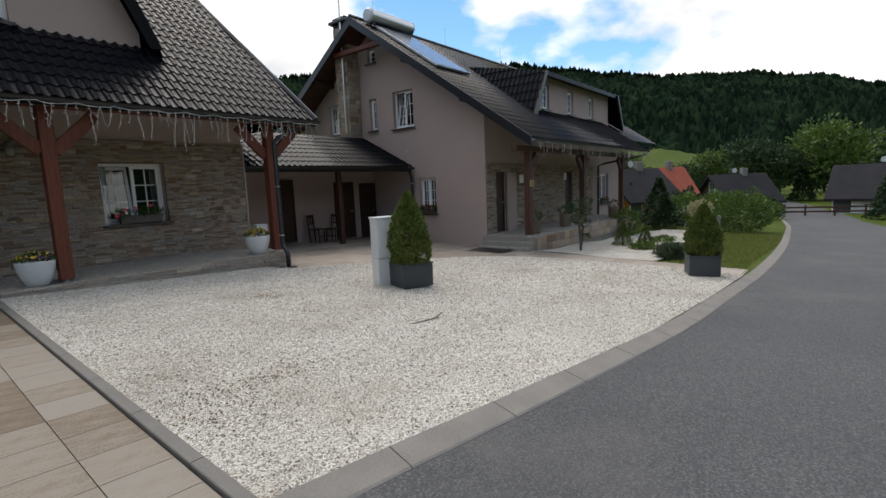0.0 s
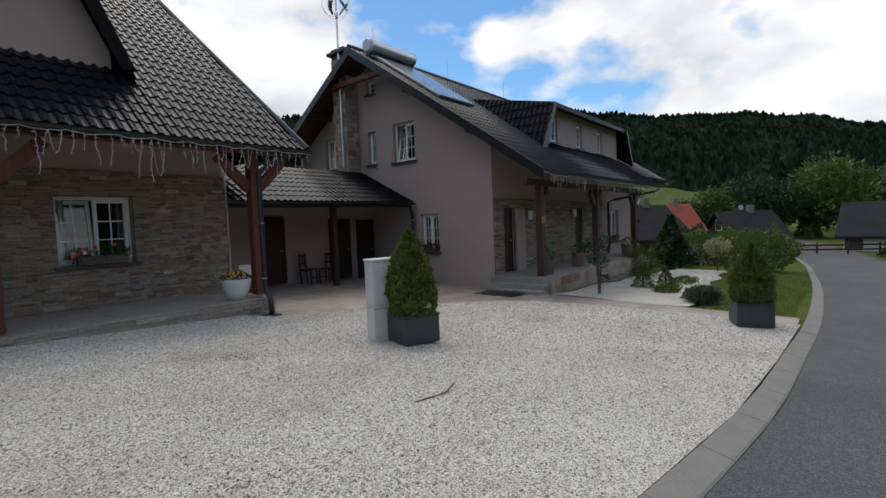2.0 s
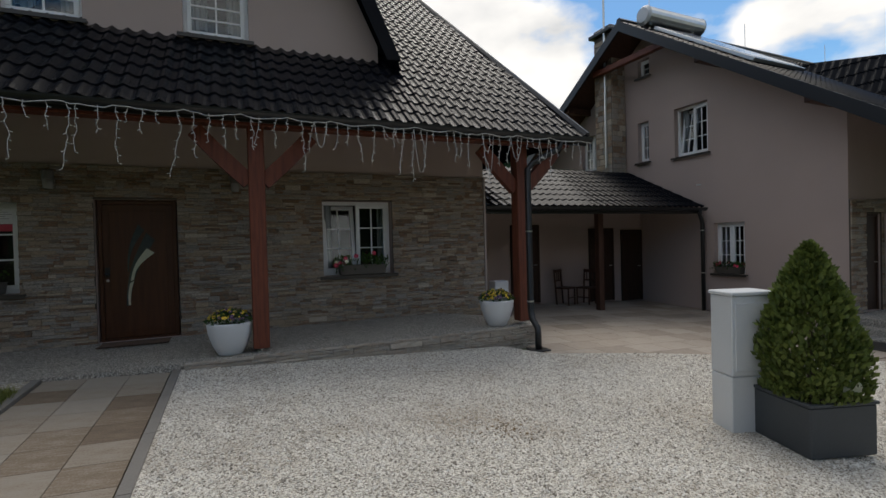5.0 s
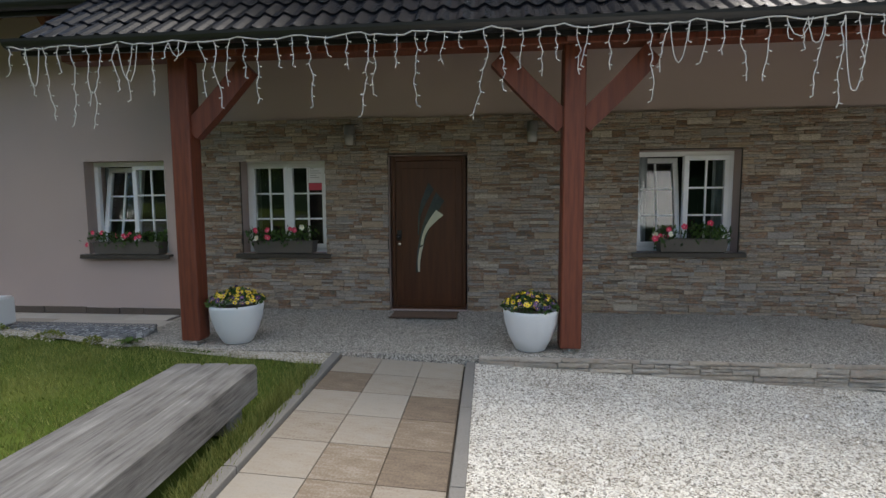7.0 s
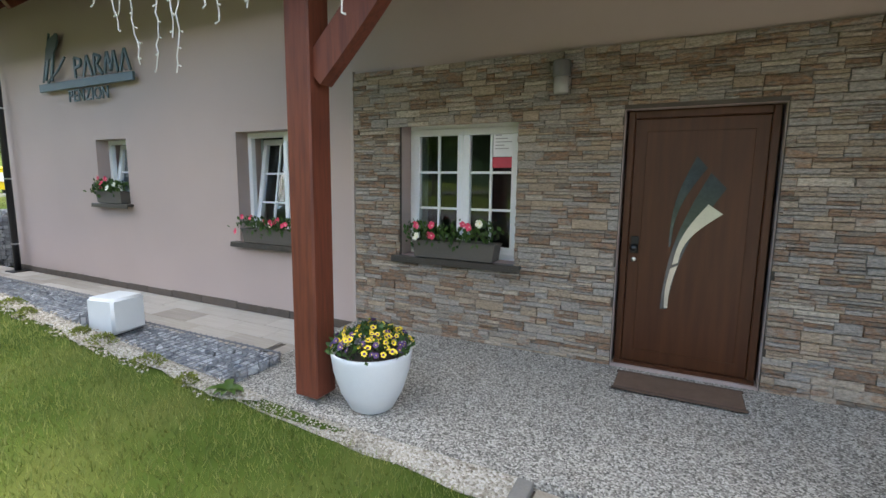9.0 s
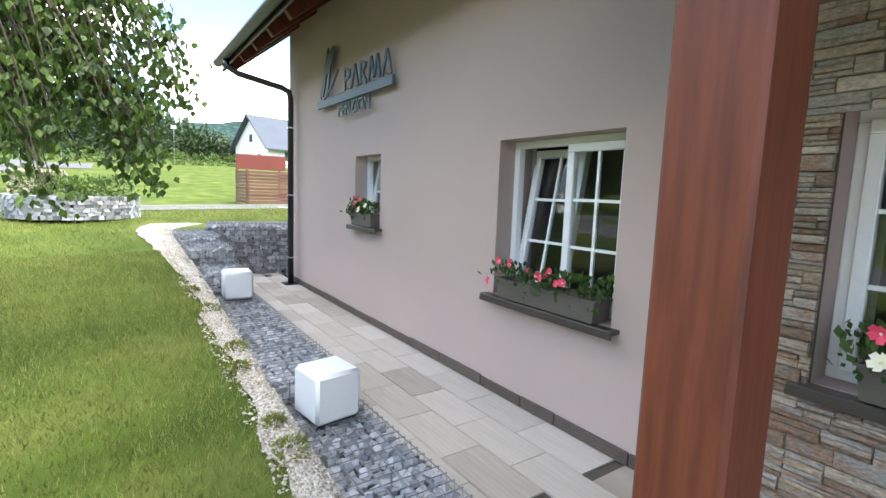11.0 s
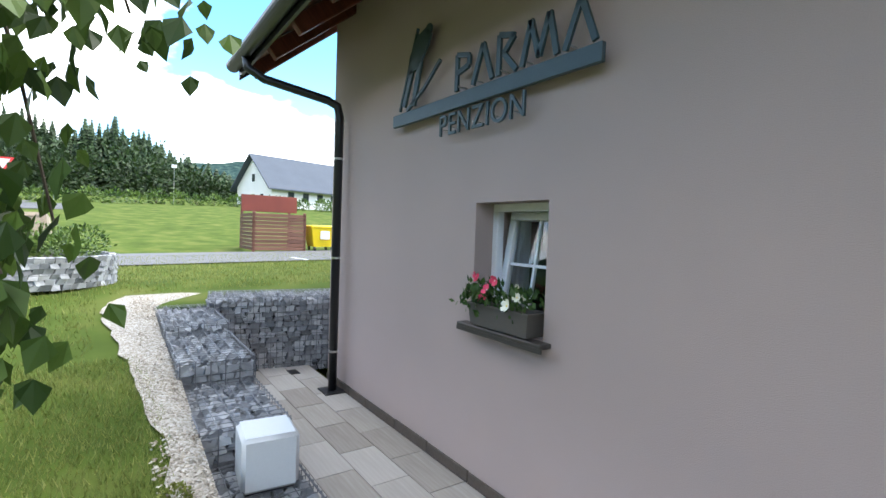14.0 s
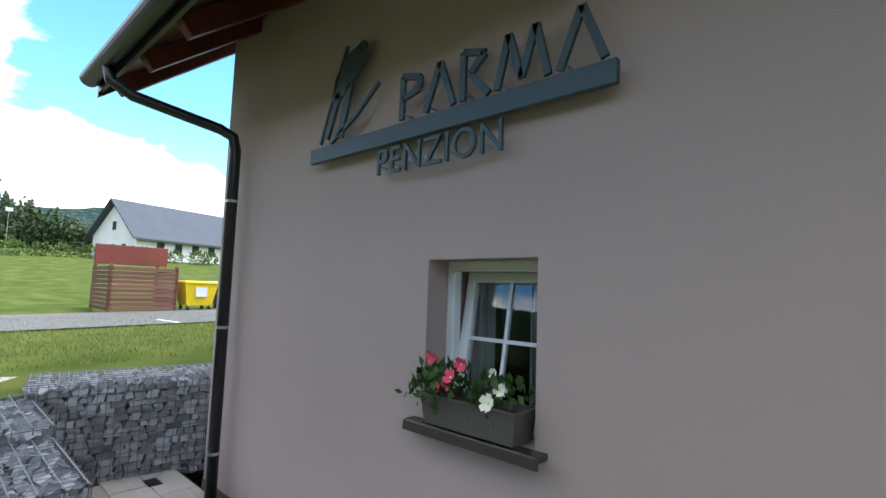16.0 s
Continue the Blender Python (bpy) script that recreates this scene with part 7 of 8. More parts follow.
for k in range(7):
    part("post", MB().box(-6 + 2 * k - 0.06, -6 + 2 * k + 0.06, -0.06, 0.06, -0.2, 0.9, 0.01), WOOD_D, fence)
for z in (0.3, 0.65):
    part("rail", MB().box(-6.2, 6.2, -0.1, -0.06, z, z + 0.14, 0.01), WOOD_D, fence)

# ---- lawn side: birch, planter, road, bins, white house ----
birch = thing("birch_tree", pose(-7.0, -5.6, ground_z(-7.0, -5.6)), "birch with long hanging leafy twigs over the lawn", "tree")
BIRCHBARK = ramp_mat("birch bark", [(0.35, (0.08, 0.07, 0.06)), (0.5, (0.55, 0.54, 0.50)), (0.9, (0.7, 0.69, 0.66))], scale=3, stretch=(1, 1, 4), rough=0.8, bump=0.3)
part("trunk", MB().tube([(0, 0, -0.1), (0.05, 0.05, 2.2), (0.15, 0.2, 4.5), (0.2, 0.3, 7.0)], [0.13, 0.10, 0.06, 0.015], 10), BIRCHBARK, birch, smooth=True)
q = random.Random(15)
twigs, leaves = MB(), MB()
# ends of the hanging twigs in the plan, with the height of their tips
tips = [(q.uniform(-5.95, -5.3), q.uniform(-3.3, -2.34), q.uniform(1.78, 2.4)) for _ in range(62)]
tips += [(q.uniform(-5.75, -5.4), q.uniform(-2.62, -2.36), q.uniform(1.62, 1.8)) for _ in range(10)]
tips += [(q.uniform(-5.5, -5.3), q.uniform(-3.1, -2.92), q.uniform(1.38, 1.6)) for _ in range(4)]
tips += [(q.uniform(-5.9, -5.35), q.uniform(-2.4, -2.12), q.uniform(2.22, 2.5)) for _ in range(14)]
tips += [(q.uniform(-7.4, -5.9), q.uniform(-4.4, -2.9), q.uniform(1.7, 2.8)) for _ in range(40)]
tips += [(-8.2 + q.uniform(-1.5, 1.5), -4.6 + q.uniform(-0.8, 0.7), q.uniform(1.9, 3.2)) for _ in range(24)]
tips += [(-6.6 + q.uniform(-1.6, 1.6), -6.5 + q.uniform(-1.2, 0.8), q.uniform(2.0, 3.4)) for _ in range(22)]
for tx, ty, tz in tips:
    tip = Vector((tx, ty, tz)) - Vector((-7.0, -5.6, ground_z(-7.0, -5.6)))
    root_z = min(6.5, tip.z + q.uniform(1.6, 3.0))
    a = Vector((0.1, 0.15, root_z * 0.8))
    c = Vector((tip.x * 0.85, tip.y * 0.85, root_z))
    pts = []
    for f in steps(0, 1, 16):
        p = a * (1 - f) ** 2 + c * 2 * f * (1 - f) + tip * f * f
        pts.append(p)
    twigs.tube(pts, [0.02 * (1 - k / 17) + 0.0022 for k in range(17)], 5)
    for k in range(5, 17):
        for _ in range(11 if k > 8 else 7):
            p = pts[k] + Vector((q.gauss(0, 0.09), q.gauss(0, 0.09), q.gauss(-0.03, 0.08)))
            if p.x - 7.0 > -5.22 or p.y - 5.6 > -2.24 and p.z + ground_z(-7.0, -5.6) < 2.15:
                continue
            d = Vector((q.uniform(-0.6, 0.6), q.uniform(-0.6, 0.6), -1)).normalized()
            s = d.orthogonal().normalized()
            s.rotate(Matrix.Rotation(q.uniform(0, 6.28), 3, d))
            L_ = q.uniform(0.042, 0.078)
            nrm = d.cross(s) * L_ * 0.08
            leaves.add([p, p + d * L_ * 0.3 + s * L_ * 0.40, p + d * L_ * 0.55 + s * L_ * 0.30 + nrm, p + d * L_, p + d * L_ * 0.55 - s * L_ * 0.30 + nrm, p + d * L_ * 0.3 - s * L_ * 0.40], [(0, 1, 2, 3), (0, 3, 4, 5)])
part("twig_work", twigs, BARK, birch)
part("leaves", leaves, LEAF_B, birch, "fresh green toothed birch leaves", kind="stuff")

PLX, PLY = -13.6, -3.3
pg = thing("round_planter", gz(PLX, PLY) @ Matrix.Scale(0.88, 4), "round stone-basket planter with green shrubs on the lawn", "planter")
q = random.Random(6)
mb = MB()
for k in range(6):
    z = 0.01 + k * 0.082
    n = 62
    for j in range(n):
        a = 6.283 * (j + 0.5 * (k % 2) + q.uniform(-0.2, 0.2)) / n
        mm = Matrix.LocRotScale((1.22 * math.cos(a), 1.22 * math.sin(a), z + 0.05), Euler((0, 0, a)), (0.11, 0.128 * q.uniform(0.8, 1.15), 0.09))
        rk = ROCKS[q.randrange(6)]
        mb.add([mm @ Vector(p) for p in rk.v], rk.f)
part("rubble", mb, GREYSTONE, pg, kind="stuff")
part("wire_basket", MB().tube([(1.31 * math.cos(a), 1.31 * math.sin(a), 0.5) for a in steps(0, 6.283, 40)], 0.004, 4).tube([(1.31 * math.cos(a), 1.31 * math.sin(a), 0.25) for a in steps(0, 6.283, 40)], 0.004, 4), WIRE, pg)
part("soil", MB().lathe([(1.16, 0.0), (1.16, 0.42), (0.1, 0.48)], 30), SOIL, pg)
for k, (x, y, s) in enumerate(((0.6, 0.5, 0.34), (-0.1, 0.75, 0.4), (0.2, -0.2, 0.38), (-0.6, 0.2, 0.36), (0.5, -0.7, 0.36), (-0.4, -0.6, 0.4), (0.85, -0.1, 0.3))):
    part("shrub", leaf_cloud(MB(), 600, lambda r_: blob((x, y, 0.5 + s * 0.5), (s, s, s * 0.75), r_), 0.07, q), LEAF_B if k % 3 else LEAF, pg)
bd = thing("boulder", gz(-30.6, -5.5), "brown and grey boulder on the grass", "boulder")
mb = rock_mesh(9)
mb.v = [(x * 1.4, y * 2.0, z * 1.0 + 0.4) for x, y, z in mb.v]
part("rock", rough_up(mb, 0.1, 1.3), mat("brown rock", (0.30, 0.24, 0.18), 0.9, 0.3, 2, 20, 0.6), bd)

LANE = sheet(lambda x, y: (x, y), steps(-24.2, -17.2, 8), steps(-60, 70, 60), 0.012)
tagged(part("lane", LANE, ramp_mat("grey block paving", [(0.2, (0.085, 0.085, 0.088)), (0.8, (0.13, 0.13, 0.133))], tex="voronoi", scale=8, rough=0.85, bump=0.2, mix_scale=0.5, mix_amount=0.4)), "pale grey block-paved lane beyond the lawn", "road", kind="structure")
for y in (-3.2, 2.1):
    part("bay_line", sheet(lambda x, yy: (x, yy), steps(-18.7, -17.25, 3), [y, y + 0.12], 0.018), CUBE_W, bpy.data.objects["lane"])

SLATW = ramp_mat("brown slats", [(0.2, (0.10, 0.045, 0.03)), (0.8, (0.19, 0.09, 0.06))], scale=3, stretch=(0.5, 0.5, 8), rough=0.7, bump=0.2, random="object")
shed = thing("bin_enclosure", pose(-24.6, 3.3, ground_z(-24.6, 3.3)), "brown slatted bin enclosure with a rust-red panel", "bin enclosure")
slm = MB().box(-0.02, 0.02, -1.05, 1.05, 0, 0.125, 0.004).mesh("slat")
slm.materials.append(SLATW)
sls = MB().box(-1.1, 1.1, -0.02, 0.02, 0, 0.125, 0.004).mesh("slat")
sls.materials.append(SLATW)
for k in range(10):
    part("slat", slm, None, shed).matrix_basis = pose(0.6, 0, 0.06 + k * 0.148)
    part("slat", sls, None, shed).matrix_basis = pose(-0.5, -1.05, 0.06 + k * 0.148)
    part("slat", sls, None, shed).matrix_basis = pose(-0.5, 1.05, 0.06 + k * 0.148)
for x, y in ((0.57, -1.0), (0.57, 1.0), (-1.55, -1.0), (-1.55, 1.0)):
    part("post", MB().box(x - 0.05, x + 0.05, y - 0.05, y + 0.05, 0, 1.6 if x > 0 else 2.35, 0.006), SLATW, shed)
part("panel", MB().box(-1.0, -0.94, -1.15, 1.15, 1.62, 2.32, 0.01), mat("rust red sheet", (0.17, 0.035, 0.022), 0.6, 0.15, 2, 40, 0.05), shed, "rust-red sheet panel")


def bin_(m, colour, label):
    t = thing("waste_container", m, label, "waste bin", "waste containers")
    mm = mat("bin plastic", colour, 0.45, 0.08, 3, 40, 0.03)
    vs = []
    for z, s in ((0.18, 0.42), (0.95, 0.55)):
        vs += [(-s, -s * 1.05, z), (s, -s * 1.05, z), (s, s * 1.05, z), (-s, s * 1.05, z)]
    part("body", MB().add(vs, [(0, 1, 5, 4), (1, 2, 6, 5), (2, 3, 7, 6), (3, 0, 4, 7), (3, 2, 1, 0), (4, 5, 6, 7)]), mm, t)
    part("lid", MB().box(-0.59, 0.59, -0.61, 0.61, 0.95, 1.08, 0.04), mm, t)
    for x in (-0.35, 0.35):
        for y in (-0.38, 0.38):
            part("wheel", MB().tube([(x, y - 0.03, 0.09), (x, y + 0.03, 0.09)], 0.09, 12), DARK, t)
    part("sticker", MB().box(0.52, 0.535, -0.2, 0.2, 0.5, 0.85), WHITE_POT, t, "pale sticker with unreadable print")
    return t


bin_(pose(-24.4, 5.15, ground_z(-24.4, 5.15)), (0.75, 0.55, 0.01), "yellow plastic waste container with flat lid")
bin_(pose(-24.5, 6.45, ground_z(-24.5, 6.45)), (0.01, 0.06, 0.35), "blue plastic waste container with flat lid")
bin_(pose(-24.5, 7.8, ground_z(-24.5, 7.8)), (0.08, 0.045, 0.03), "brown plastic waste container with flat lid")
far_house(pose(-80, 27, 4.2, 0, 0, 104), 26, 10, 3.2, 4.4, WHITEW, BLUE_R, "long white guest house with a blue-grey roof", [("g", -2.5, 0.8, 0.9, 1.2), ("g", 0, 0.8, 0.9, 1.2), ("g", 2.5, 0.8, 0.9, 1.2), ("g", 0, 3.8, 0.9, 1.1)] + [("f", -10 + 2.4 * k, 1.2, 1.0, 1.2) for k in range(9)], over=0.8)
# give-way sign, lamp and small posts along the far road
gs = thing("give_way_sign", pose(-40.4, -7.3, ground_z(-40.4, -7.3)), "red and white triangular road sign on a steel pole", "road sign")
part("pole", MB().tube([(0, 0, 0), (0, 0, 2.6)], 0.035, 8), STEEL, gs)
part("rim", MB().poly([(0.05, -0.5, 3.3), (0.05, 0.5, 3.3), (0.05, 0.0, 2.42)]).poly([(0.03, -0.5, 3.3), (0.03, 0.5, 3.3), (0.03, 0.0, 2.42)]), mat("sign red", (0.6, 0.03, 0.03), 0.5, 0.05, 3, 30, 0), gs)
part("face", MB().box(0.051, 0.056, -0.28, 0.28, 3.05, 3.2).poly([(0.058, -0.32, 3.2), (0.058, 0.32, 3.2), (0.058, 0, 2.62)]), CUBE_W, gs)
for x, y, h, w in ((-58, -6.5, 1.9, 0.55), (-62, 3.0, 4.2, 0.5), (-60, -11.5, 1.2, 0.5)):
    sp = thing("small_sign", pose(x, y, ground_z(x, y)), "small pale sign on a thin pole by the far road", "road sign", "far signs")
    part("pole", MB().tube([(0, 0, 0), (0, 0, h)], 0.03, 6), STEEL, sp)
    part("face", MB().box(-0.02, 0.02, -w / 2, w / 2, h - 0.35, h, 0.01), WHITE_POT, sp)
FARROAD = sheet(lambda x, y: (x, y), steps(-54, -47, 4), steps(-90, -4, 30), 0.02)
tagged(part("far_road", FARROAD, ASPHALT), "grey country road beyond the meadow", "road", kind="structure")
for k in range(16):
    x, y = -62 + r.uniform(-2, 2), -8 + k * 1.9
    shrub(gz(x, y), "roadside_bush", "low green bush along the far road", (0.9, 0.9, r.uniform(0.5, 0.8)), 260, 0.3, LEAF_B if k % 2 else LEAF, 60 + k, group="far bushes")

# spruce wood behind the meadow
wood = MB()
q = random.Random(33)


def spruce_into(mb, x, y, z, h, rad):
    n = int(h * 1.6)
    for k in range(n):
        f = k / n
        rr = rad * (1 - f) ** 0.75 * q.uniform(0.8, 1.15) + 0.1
        zz = z + h * (0.08 + 0.92 * f)
        m_ = 7
        off = q.uniform(0, 6.28)
        for j in range(m_):
            a = off + 6.283 * j / m_
            d = Vector((math.cos(a), math.sin(a), 0))
            s = Vector((-math.sin(a), math.cos(a), 0)) * rr * 0.42
            p = Vector((x, y, zz))
            tip_ = p + d * rr * q.uniform(0.75, 1.2) - Vector((0, 0, rr * 0.35))
            mb.add([p + Vector((0, 0, h / n * 0.9)), p + d * rr * 0.5 + s, tip_, p + d * rr * 0.5 - s], [(0, 1, 2, 3)])


for k in range(820):
    y = q.uniform(-125, 30)
    x = -125 - q.uniform(0, 45) - abs(y + 20) * 0.05
    top = 18 if y < 0 else 18 - y * 0.5
    spruce_into(wood, x, y, ground_z(x, y) - 0.5, top * q.uniform(0.62, 1.0), q.uniform(2.6, 4.2))
tagged(part("spruce_wood", wood, LEAF_D), "dark spruce wood behind the meadow", "forest", kind="stuff")
LEAF_W = leaf_mat("wood edge leaves", (0.014, 0.03, 0.008), (0.04, 0.072, 0.02), 0.6, 0.15)
wood2 = MB()
for k in range(190):
    y = q.uniform(-110, 24)
    x = -112 - q.uniform(0, 12)
    hh = q.uniform(6.0, 11.0) * (1.0 if y < 0 else max(0.25, 1 - y / 28))
    leaf_cloud(wood2, 170, lambda r_: blob((x, y, ground_z(x, y) + hh * 0.5), (hh * 0.5, hh * 0.5, hh * 0.55), r_, 0.3, 0.4, k), 0.9, q)
tagged(part("wood_edge", wood2, LEAF_W), "leafy trees at the edge of the wood", "forest", kind="stuff")

# ---- distance ----


def hill(name, label, az0, az1, dist, crest, material, n=260, m_=44, depth=260, foot=-15):
    """A far hillside: land that rises to a crest line; crest gives its height in degrees for an angle from +y towards +x."""
    mb = MB()
    for i in range(n + 1):
        deg = az0 + (az1 - az0) * i / n
        az = radians(deg)
        for j in range(m_ + 1):
            f = j / m_
            d = dist + depth * f
            top = (dist + depth) * math.tan(radians(crest(deg)))
            z = foot + (top - foot) * (f ** 0.8)
            z += 5.0 * noise.noise(Vector((math.sin(az) * 8, math.cos(az) * 8, f * 3))) * f * (1 - f) * 2 + 2.0 * noise.fractal(Vector((d * math.sin(az) / 26, d * math.cos(az) / 26, 0)), 0.7, 2.2, 4) * min(1.0, 4 * f)
            mb.v.append((d * math.sin(az), d * math.cos(az), z))
    k = m_ + 1
    for i in range(n):
        for j in range(m_):
            a = i * k + j
            mb.f.append((a, a + 1, a + k + 1, a + k))
    return tagged(part(name, mb, material, smooth=True), label, "hill", kind="structure")


def curve(points):
    def at(x):
        for (xa, ya), (xb, yb) in zip(points, points[1:]):
            if x <= xb:
                f = max(0.0, (x - xa) / (xb - xa))
                f = f * f * (3 - 2 * f)
                return ya + (yb - ya) * f
        return points[-1][1]

    return at


east = curve([(5, 6), (30, 12.6), (50, 13.6), (60, 13.3), (66, 12.3), (71, 11.3), (77, 10.4), (83, 9.9), (88.5, 8.8), (94, 7.2), (98, 6.3), (106, 4.6), (125, 2.0)])
west = curve([(-130, 2), (-100, 5.0), (-84, 6.3), (-76, 7.1), (-68, 6.6), (-50, 5.0), (-30, 3)])
hill("backdrop_hill", "dark wooded mountain ridge", 5, 125, 330, east, FOREST)
hill("backdrop_hill", "far wooded hill, tinted blue-green for haze", -130, -30, 700, west, FOREST_HAZE, foot=0)
hill("backdrop_meadow", "pale meadow on the lower slope of the ridge", 69, 84, 190, curve([(69, 3.7), (74.5, 3.4), (82, 2.6), (84, 1.6)]), MEADOW, 40, 6, 60)
hill("backdrop_hill", "wooded slope across the road", 122, 238, 75, curve([(122, 3), (140, 14), (180, 18), (220, 14), (238, 4)]), FOREST, 80, 14, 60, -4)
slope_trees = MB()
q = random.Random(91)
for k in range(9000):
    deg, f = q.uniform(22, 104), q.uniform(0.05, 0.99) ** 0.8
    d, az = 330 + 260 * f, radians(deg)
    z = -15 + (590 * math.tan(radians(east(deg))) + 15) * f**0.8 - 2.5
    hgt, w = q.uniform(5, 12) * (1 - 0.45 * f), q.uniform(2.4, 4.2)
    p = Vector((d * math.sin(az), d * math.cos(az), z))
    a = q.uniform(0, 6.28)
    ring = [p + Vector((w * math.cos(a + 1.2566 * j), w * math.sin(a + 1.2566 * j), q.uniform(-0.5, 1.2))) for j in range(5)]
    slope_trees.add(ring + [p + Vector((q.uniform(-0.5, 0.5), q.uniform(-0.5, 0.5), hgt))], [(j, (j + 1) % 5, 5) for j in range(5)])
FOREST_T = ramp_mat("ridge spruces", [(0.3, (0.006, 0.012, 0.008)), (0.55, (0.013, 0.025, 0.014)), (0.75, (0.028, 0.048, 0.022))], scale=0.03, rough=1.0, bump=0, spec=0.0, random="island")
tagged(part("ridge_wood", slope_trees, FOREST_T), "dense dark spruces on the mountain slope", "forest", kind="stuff")
crest_trees = MB()
q = random.Random(90)
for k in range(700):
    deg = q.uniform(24, 100)
    d = 585 + q.uniform(-14, 4)
    az = radians(deg)
    hgt = q.uniform(2, 5.5)
    z = 590 * math.tan(radians(east(deg))) - 3.5
    crest_trees.add([(d * math.sin(az) + dx, d * math.cos(az) + dy, z + dz) for dx, dy, dz in ((3.0, 0, 0), (-1.5, 2.6, 0), (-1.5, -2.6, 0), (0, 0, hgt))], [(0, 1, 3), (1, 2, 3), (2, 0, 3)])
tagged(part("ridge_trees", crest_trees, FOREST), "far spruces along the mountain ridge", "forest", kind="stuff")

# ---- pieces of walls: ledge stone ----


def unit_stone(seed):
    r = random.Random(seed)
    j = lambda a: r.uniform(-a, a)
    back = [(0, 0, 0), (1, 0, 0), (1, 0, 1), (0, 0, 1)]
    front = [(0.012 + j(0.01), -0.8 + j(0.2), 0.07 + j(0.05)), (0.988 + j(0.01), -0.8 + j(0.2), 0.07 + j(0.05)), (0.988 + j(0.01), -0.8 + j(0.2), 0.93 + j(0.05)), (0.012 + j(0.01), -0.8 + j(0.2), 0.93 + j(0.05))]
    mid = (0.5 + j(0.2), -1.0, 0.5 + j(0.2))
    return MB().add(back + front + [mid], [(0, 1, 5, 4), (1, 2, 6, 5), (2, 3, 7, 6), (3, 0, 4, 7), (4, 5, 8), (5, 6, 8), (6, 7, 8), (7, 4, 8)])


UNITS = [unit_stone(k) for k in range(6)]
UNIT_ME = []
for u_ in UNITS:
    me = u_.mesh("stone")
    me.materials.append(STONE)
    UNIT_ME.append(me)


EDGE_ME = []
for u_ in UNITS:
    me = u_.mesh("stone")
    me.materials.append(STONE_E)
    EDGE_ME.append(me)


def ledge_wall(parent, m, x0, x1, bottom, z1, holes, near=None, seed=1, course=(0.05, 0.095), length=(0.09, 0.32), depth=(0.010, 0.040), limit=300, units=UNIT_ME):
    """Rows of split stone on the plane y=0, facing -y, under the pose m; near is the stretch of x whose stones stay single."""
    r = random.Random(seed)
    rest, count = MB(), 0
    inv = at_world(parent).inverted()
    z = min(bottom(x0), bottom(x1))
    while z < z1 - 0.01:
        h = min(r.uniform(*course), z1 - z)
        x = x0 - r.uniform(0, 0.2)
        while x < x1:
            w = r.uniform(*length)
            spans = [(max(x, x0), min(x + w, x1))]
            for a, b, c, d in holes:
                if c < z + h * 0.5 < d:
                    spans = [s for lo, hi in spans for s in ((lo, min(hi, a)), (max(lo, b), hi)) if s[1] - s[0] > 0.02]
            for lo, hi in spans:
                if z + h * 0.6 < bottom((lo + hi) / 2) or hi - lo < 0.02:
                    continue
                cuts = [0.0, 1.0] if h < 0.05 else r.choice(([0.0, 1.0], [0.0, 0.5, 1.0], [0.0, 0.36, 1.0], [0.0, 0.62, 1.0], [0.0, 0.30, 0.68, 1.0]))
                for c0, c1 in zip(cuts, cuts[1:]):
                    ends = [lo, hi] if c1 - c0 > 0.6 or hi - lo < 0.2 or r.random() < 0.5 else [lo, lo + (hi - lo) * r.uniform(0.3, 0.7), hi]
                    for e0, e1 in zip(ends, ends[1:]):
                        mm = m @ Matrix.Translation((e0 + 0.001, 0, z + h * c0 + 0.001)) @ Matrix.Diagonal((e1 - e0 - 0.002, r.uniform(*depth), h * (c1 - c0) - 0.002, 1))
                        k = r.randrange(6)
                        if near and near[0] <= e0 <= near[1] and count < limit:
                            o = part("stone", units[k], None, parent)
                            o.matrix_basis = inv @ mm
                            count += 1
                        else:
                            rest.add([mm @ Vector(p) for p in UNITS[k].v], UNITS[k].f)
            x += w
        z += h
    if rest.v:
        part("stonework", rest, STONE_I, parent, world_space=True, kind="stuff")


clad = thing("stone_cladding", pose(1.8, FY, 0), "brown and grey split-stone cladding round the front door", "stone cladding", kind="structure")
CL_HOLES = [(-2.05, -0.86, 0.72, 2.04), (3.19, 4.42, 0.75, 2.07), (-0.01, 1.04, -0.1, 2.06)]
mb = wall_mesh([(-2.59, 2.54), (6.27, 2.54)], -0.45, CL_HOLES, 0.028)
o = part("mortar_bed", mb, MORTAR, clad)
o.matrix_basis = at_world(clad).inverted() @ pose(0, FY - 0.029, 0)
ledge_wall(clad, pose(0, FY - 0.0285, 0), -2.59, 6.27, lambda x: 0.0 if x < 5.2 else -0.30 * (x - 5.2) / 1.08, 2.54, CL_HOLES, near=(-2.6, -2.06), seed=4)
part("corner_trim", MB().box(6.272, 6.31, FY - 0.07, FY - 0.002, -0.45, 2.56, 0.004).box(-2.628, -2.592, FY - 0.05, FY - 0.002, 0, 2.56, 0.003), PLASTER_L, clad, world_space=True)

edge_wall = thing("terrace_edge", pose(3.8, TY0, -0.1), "low facing of split stone along the terrace front", "stone edging", kind="structure")
ledge_wall(edge_wall, pose(0, TY0 - 0.001, 0), 1.22, TX1 + 0.02, lambda x: ground_z(x, TY0) - 0.03, terrace_z(TY0) - 0.004, [], near=(1.2, 6.5), seed=8, course=(0.05, 0.09), length=(0.18, 0.5), units=EDGE_ME)
ledge_wall(edge_wall, pose(TX1 + 0.001, 0, 0, 0, 0, 90), TY0, -1.0, lambda x: -0.46, terrace_z(TY0) - 0.004, [], near=(-2, 0), seed=9, course=(0.05, 0.09), length=(0.18, 0.5), units=EDGE_ME)

